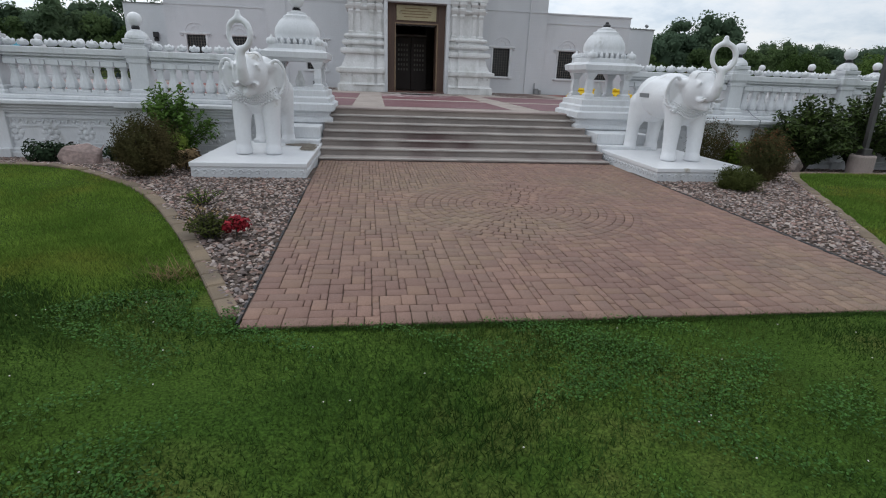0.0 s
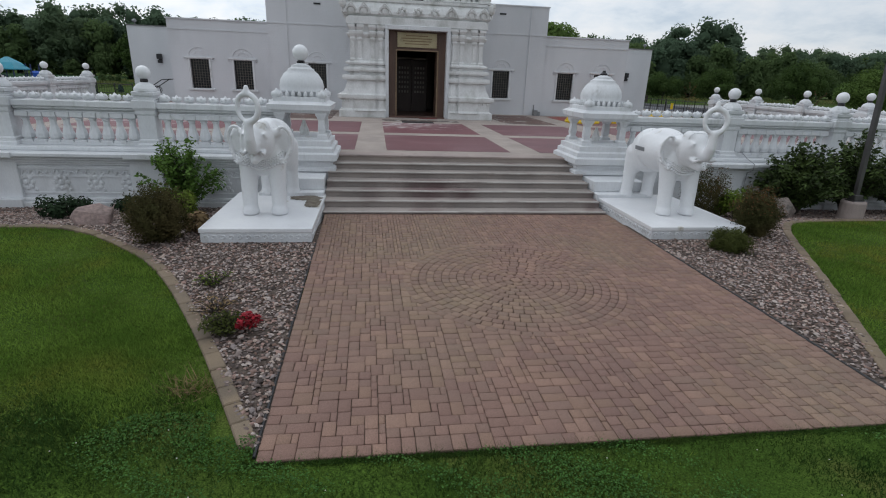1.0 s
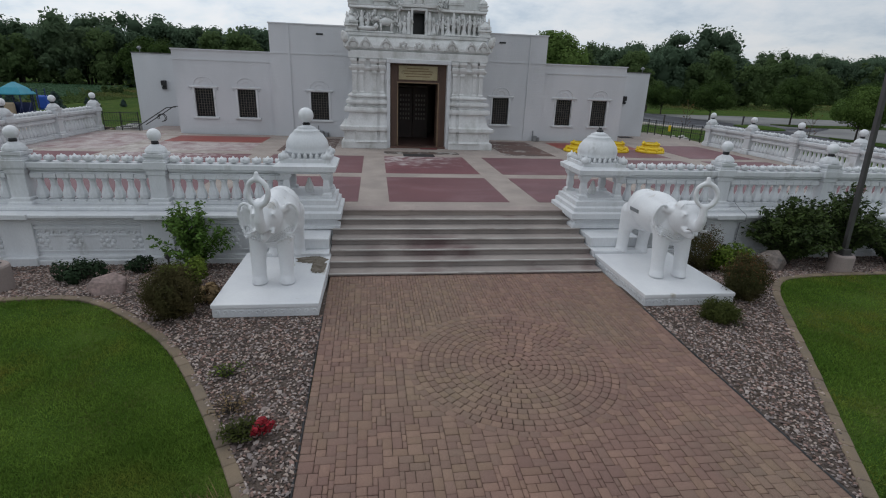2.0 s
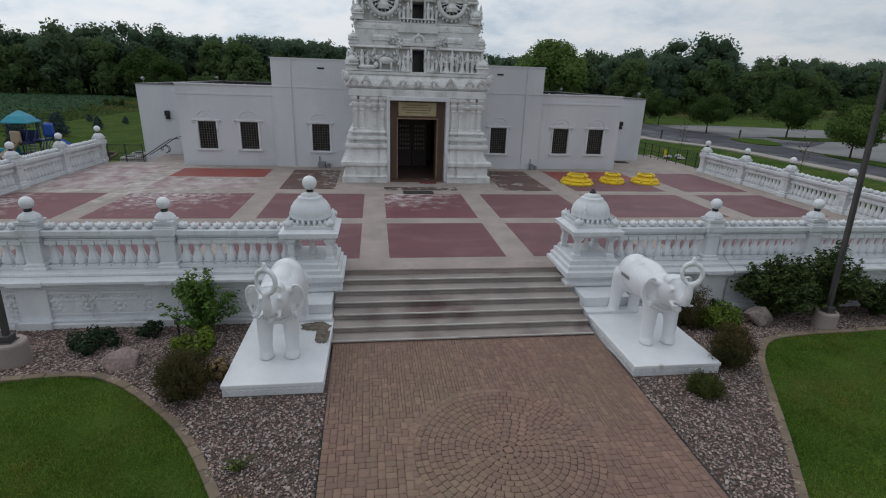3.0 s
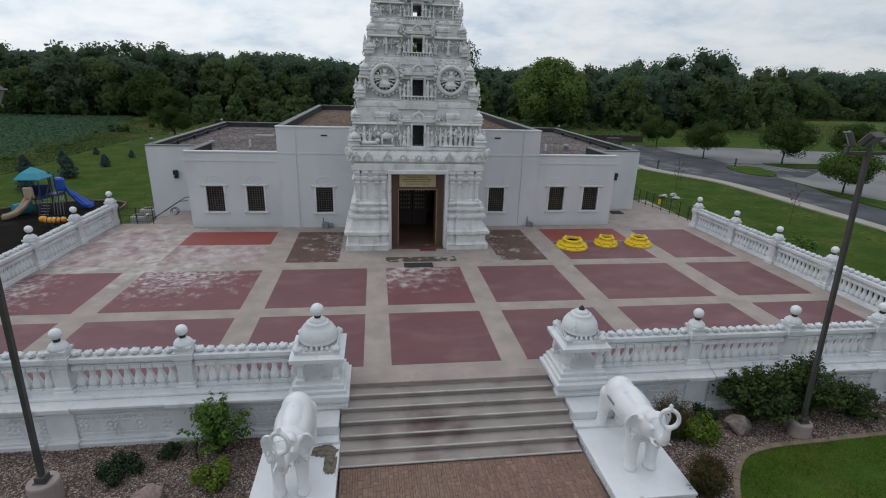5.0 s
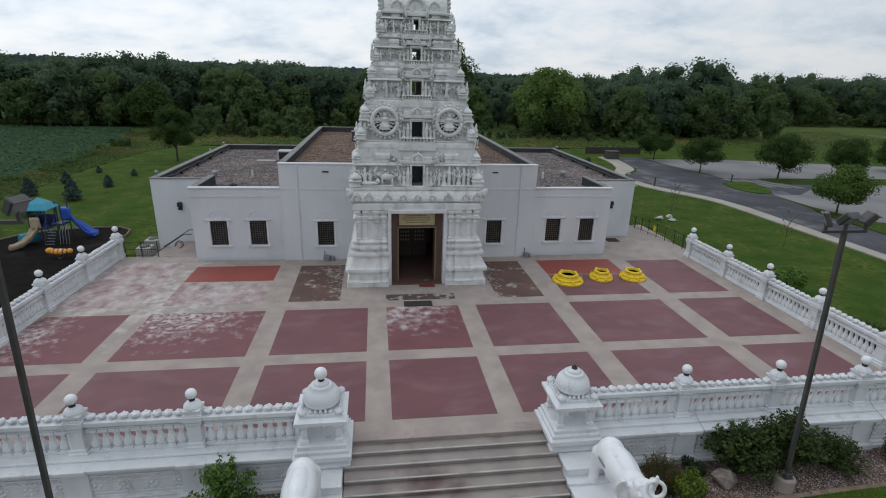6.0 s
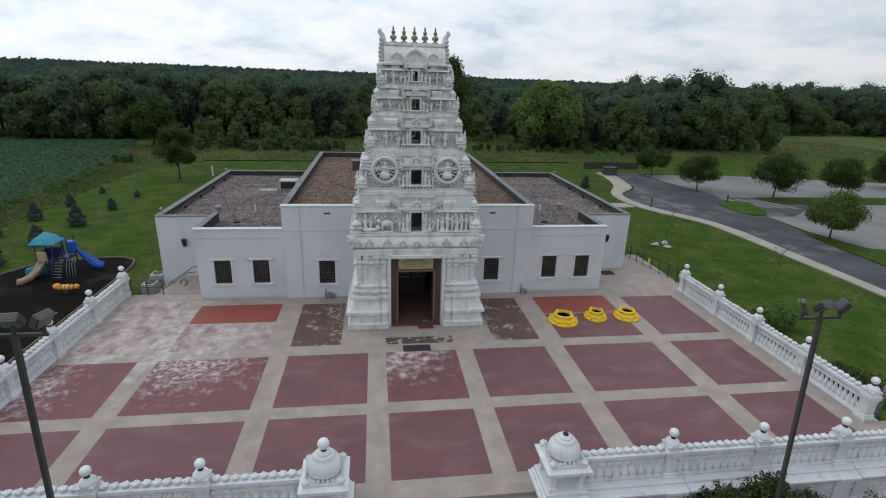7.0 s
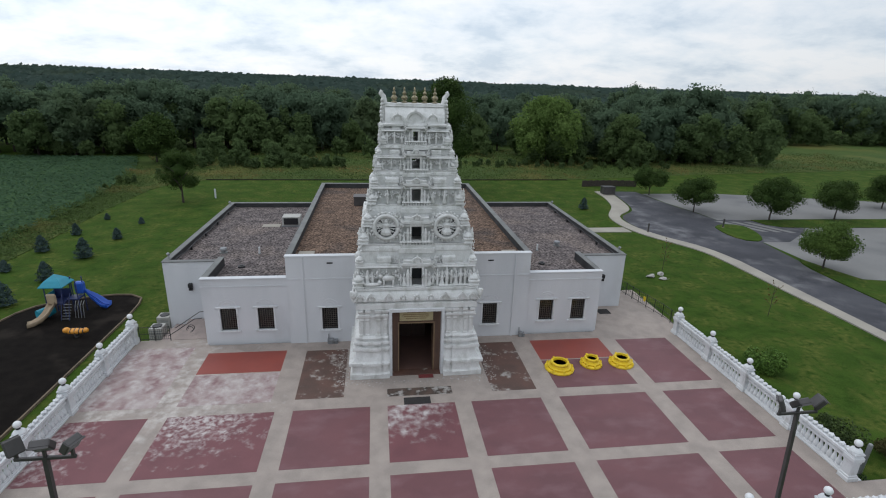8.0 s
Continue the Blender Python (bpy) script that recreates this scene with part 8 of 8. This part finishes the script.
stone_me = [finish(box(bmesh.new(), -0.146, 0.146, -0.08, 0.08, -0.15, 0.035 + 0.006 * k, 0.012), "edging_stone", KERB) for k in range(3)]
for line in (LINE_L, LINE_R):
    for a, b in zip(line, line[1:]):
        m = (a + b) / 2
        o = part("edging_stone", stone_me[rnd.randrange(3)], KERB, kerbing)
        o.matrix_basis = pose(m.x, m.y, dip(m.x, m.y), 0, rnd.uniform(-1, 1), math.degrees(math.atan2(b.y - a.y, b.x - a.x))) @ Matrix.Diagonal(((b - a).length / 0.296, 1, 1, 1))

PADBOX = [(x0 - 0.03, x1 + 0.03, y0 - 0.03, y1 + 0.03) for x0, x1, y0, y1 in PADS]
IV = np.array([(1, 0.15, 0.1), (0.1, 1, -0.1), (-0.95, 0.2, 0.15), (-0.1, -1, 0.05), (0.55, -0.6, 0.55), (0.2, 0.3, 0.95), (-0.5, -0.4, 0.7)])
IF = np.array([(0, 1, 5), (1, 2, 5), (2, 6, 5), (2, 3, 6), (3, 4, 6), (3, 0, 4), (0, 5, 4), (4, 5, 6)])


def in_poly(poly, x, y):
    hit = np.zeros(len(x), bool)
    p = np.array(poly)
    for (x0, y0), (x1, y1) in zip(p, np.roll(p, 1, axis=0)):
        c = (y0 > y) != (y1 > y)
        with np.errstate(divide="ignore", invalid="ignore"):
            hit ^= c & (x < (x1 - x0) * (y - y0) / (y1 - y0) + x0)
    return hit


def vdip(x, y):
    side = np.clip((24 - np.abs(x)) / 4, 0, 1)
    return -0.35 * np.clip((y + 15.3) / 2.3, 0, 1) * side * np.clip((-6 - y) / 4, 0, 1)


for poly, x0, x1, count in ((BED_L, -14.0, -2.98, 82000), (BED_R, 3.15, 17.5, 100000)):
    x, y = RNG.uniform(x0, x1, count), RNG.uniform(-21.7, -12.45, count)
    ok = in_poly(poly, x, y) & ~((x > pav_x(PAV[0], y) - 0.02) & (x < pav_x(PAV[1], y) + 0.02) & (y < -14.3))
    for a, b, c, d in PADBOX:
        ok &= ~((x > a) & (x < b) & (y > c) & (y < d))
    ok &= ~((np.abs(x) < 4.75) & (y > -13.8))
    x, y = x[ok], y[ok]
    s = RNG.uniform(0.014, 0.028, len(x)) * np.where(RNG.random(len(x)) < 0.05, 1.6, 1.0)
    sc = np.stack([s * RNG.uniform(0.9, 1.5, len(x)), s * RNG.uniform(0.6, 1.0, len(x)), s * RNG.uniform(0.45, 0.8, len(x))], 1)
    v, f = replicate(IV, IF, np.stack([x, y, vdip(x, y) + 0.02 + s * 0.35], 1), sc)
    tagged(part("gravel", fast_mesh("gravel", v, f, STONES), STONES), "loose mixed brown, grey and pale river stones", "gravel", kind="stuff")


def blades(x, y, h, wdt, lean):
    n = len(x)
    a, b = RNG.uniform(0, 2 * np.pi, n), RNG.uniform(0, 2 * np.pi, n)
    base = np.stack([x, y, vdip(x, y) - 0.012], 1)
    sd = np.stack([np.cos(a), np.sin(a), np.zeros(n)], 1) * wdt
    tip = base + np.stack([np.cos(b) * lean * h, np.sin(b) * lean * h, h], 1)
    return np.stack([base - sd, base + sd, tip], 1).reshape(-1, 3), np.arange(3 * n).reshape(n, 3)


LAWN_CUT = [(p.x - 0.1, p.y) for p in LINE_L] + [(-18, -12.5), (-3.0, -12.5)]
LAWN_CUT_R = [(p.x + 0.1, p.y) for p in LINE_R] + [(20, -12.5), (3.2, -12.5)]


def on_lawn(x, y):
    return ~(in_poly(LAWN_CUT, x, y) | in_poly(LAWN_CUT_R, x, y) | ((x > pav_x(PAV[0], y) - 0.03) & (x < pav_x(PAV[1], y) + 0.03) & (y > PAV[2] - 0.02)) | ((x > -3.45) & (x < 3.6) & (y > -21.55)) | (y > -12.6))


n = 640000
rr = np.where(RNG.random(n) < 0.42, 5.5 * np.sqrt(RNG.random(n)), 3.5 * (20 / 3.5) ** RNG.random(n)) * RNG.uniform(0.85, 1.25, n)
th = RNG.uniform(0, 2 * np.pi, n)
x, y = -1.6 + rr * np.cos(th), -23.6 + rr * np.sin(th)
# the side lawns are lusher
m = 260000
left_side = RNG.random(m) < 0.62
x = np.append(x, np.where(left_side, -3.4 - 9.6 * RNG.random(m) ** 1.3, 4.2 + 9.0 * RNG.random(m) ** 1.3))
y = np.append(y, np.where(left_side, -22.5 + 7.3 * RNG.random(m), -21.5 + 7.3 * RNG.random(m)))
rr = np.append(rr, np.full(m, 6.0))
# thinning out towards the near lawn
near = np.clip((y + 22.5) / 2.2, 0, 1) * np.clip((np.abs(x - 0.4) - 3.7) / 1.5, 0, 1)
thin = (np.arange(len(x)) < len(x) - m) | (RNG.random(len(x)) < near)
x, y, rr = x[thin], y[thin], rr[thin]
ok = on_lawn(x + 0.03 * np.sin(y * 31), y + 0.03 * np.sin(x * 23 + 2 * np.sin(x * 7)))
x, y, rr = x[ok], y[ok], rr[ok]
patch = 0.6 + 0.8 * (np.sin(x * 2.1 + 1.3 * np.sin(y * 1.7)) * np.sin(y * 2.6 + x * 0.7) + 1) / 2
tall = np.where((RNG.random(len(x)) < 0.5) & (np.sin(x * 5.3 + 2 * np.sin(y * 3.1)) * np.sin(y * 6.1 + 1.7 * np.sin(x * 2.9)) > 0.72), 1.6, 1.0)
v, f = blades(x, y, RNG.uniform(0.025, 0.06, len(x)) * patch * tall, (0.0011 * np.maximum(rr, 2.5) + 0.0014)[:, None], RNG.uniform(0.1, 1.2, len(x)))
# blades at the front of the lawn get the darker of two colours
front_turf = y + 0.35 * np.sin(x * 1.7) + 0.25 * np.sin(x * 4.3 + y * 2) + 0.25 * RNG.normal(size=len(x)) < -21.3
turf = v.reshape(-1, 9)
sets = [(turf[front_turf].reshape(-1, 3), np.arange(3 * front_turf.sum()).reshape(-1, 3))]
bright = turf[~front_turf].reshape(-1, 3)
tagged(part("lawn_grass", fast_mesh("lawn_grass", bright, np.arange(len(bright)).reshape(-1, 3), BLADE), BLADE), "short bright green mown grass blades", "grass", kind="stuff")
# a ragged fringe along the paving and the edging
n = 7000
x = RNG.uniform(PAV[0] + 0.05, PAV[1] - 0.1, n)
y = PAV[2] - 0.05 + 0.09 * RNG.random(n) * (0.35 + 0.65 * np.abs(np.sin(x * 2.3 + 2 * np.sin(x * 3.7))))
sets.append(blades(x, y, RNG.uniform(0.025, 0.05, n), 0.004, RNG.uniform(0.6, 2.2, n)))
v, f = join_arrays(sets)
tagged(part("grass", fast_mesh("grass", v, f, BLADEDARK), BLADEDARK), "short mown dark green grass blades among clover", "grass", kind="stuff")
n = 260000
x, y = RNG.uniform(-6, 6, n), RNG.uniform(-26, -21.2, n)
ok = on_lawn(x, y) & (np.sin(x * 1.9 + 2) + np.sin(y * 2.7 + x) + 0.8 * np.sin(x * 6.1 + 3 * np.sin(y * 4)) + 0.5 * RNG.normal(size=n) > 0.95)
x, y = x[ok], y[ok]
v, f = scatter_quads(np.stack([x, y, RNG.uniform(0.02, 0.062, len(x))], 1), RNG.normal(size=(len(x), 3)) * 0.4 + (0, 0, 1), RNG.uniform(0.006, 0.012, len(x)), 0.9)
tagged(part("clover", fast_mesh("clover", v, f, CLOVER), CLOVER), "small round clover leaves in the lawn", "clover", kind="stuff")
n = 70
x, y = RNG.uniform(-6, 5, n), RNG.uniform(-24.0, -21.2, n)
ok = on_lawn(x, y)
v, f = replicate(IV, IF, np.stack([x[ok], y[ok], np.full(ok.sum(), 0.05)], 1), np.full((ok.sum(), 3), 0.006))
tagged(part("clover_flowers", fast_mesh("clover_flowers", v, f, CLOVERWHITE), CLOVERWHITE), "scattered tiny white clover flowers", "flowers", kind="stuff")
n = 620
side = np.where(RNG.random(n) < 0.5, -1.0, 1.0)
x = side * (3.75 + np.abs(RNG.normal(size=n)) * 0.55)
y = RNG.uniform(-0.3, 3.6, n)
front = RNG.random(n) < 0.45
x = np.where(front, RNG.uniform(-4.6, 4.6, n), x)
y = np.where(front, -0.12 - np.abs(RNG.normal(size=n)) * 0.3, y)
ok = ~((np.abs(x) < 1.4) & (y > -0.3))
v, f = scatter_quads(np.stack([x, y, np.full(n, TZ + 0.012)], 1)[ok], RNG.normal(size=(ok.sum(), 3)) * 0.06 + (0, 0, 1), RNG.uniform(0.02, 0.075, ok.sum()), 0.7)
tagged(part("paint_flakes", fast_mesh("paint_flakes", v, f, FLAKE), FLAKE), "pale flakes of fallen paint round the tower foot", "debris", kind="stuff")
n = 160
v, f = blades(RNG.normal(size=n) * 0.13 - 3.85, RNG.normal(size=n) * 0.08 - 20.78, RNG.uniform(0.05, 0.16, n), 0.005, RNG.uniform(0.5, 2.2, n))
tagged(part("dry_tuft", fast_mesh("dry_tuft", v, f, LEAF_DRY), LEAF_DRY), "tuft of dry straw-coloured grass beside the edging", "grass", kind="stuff")
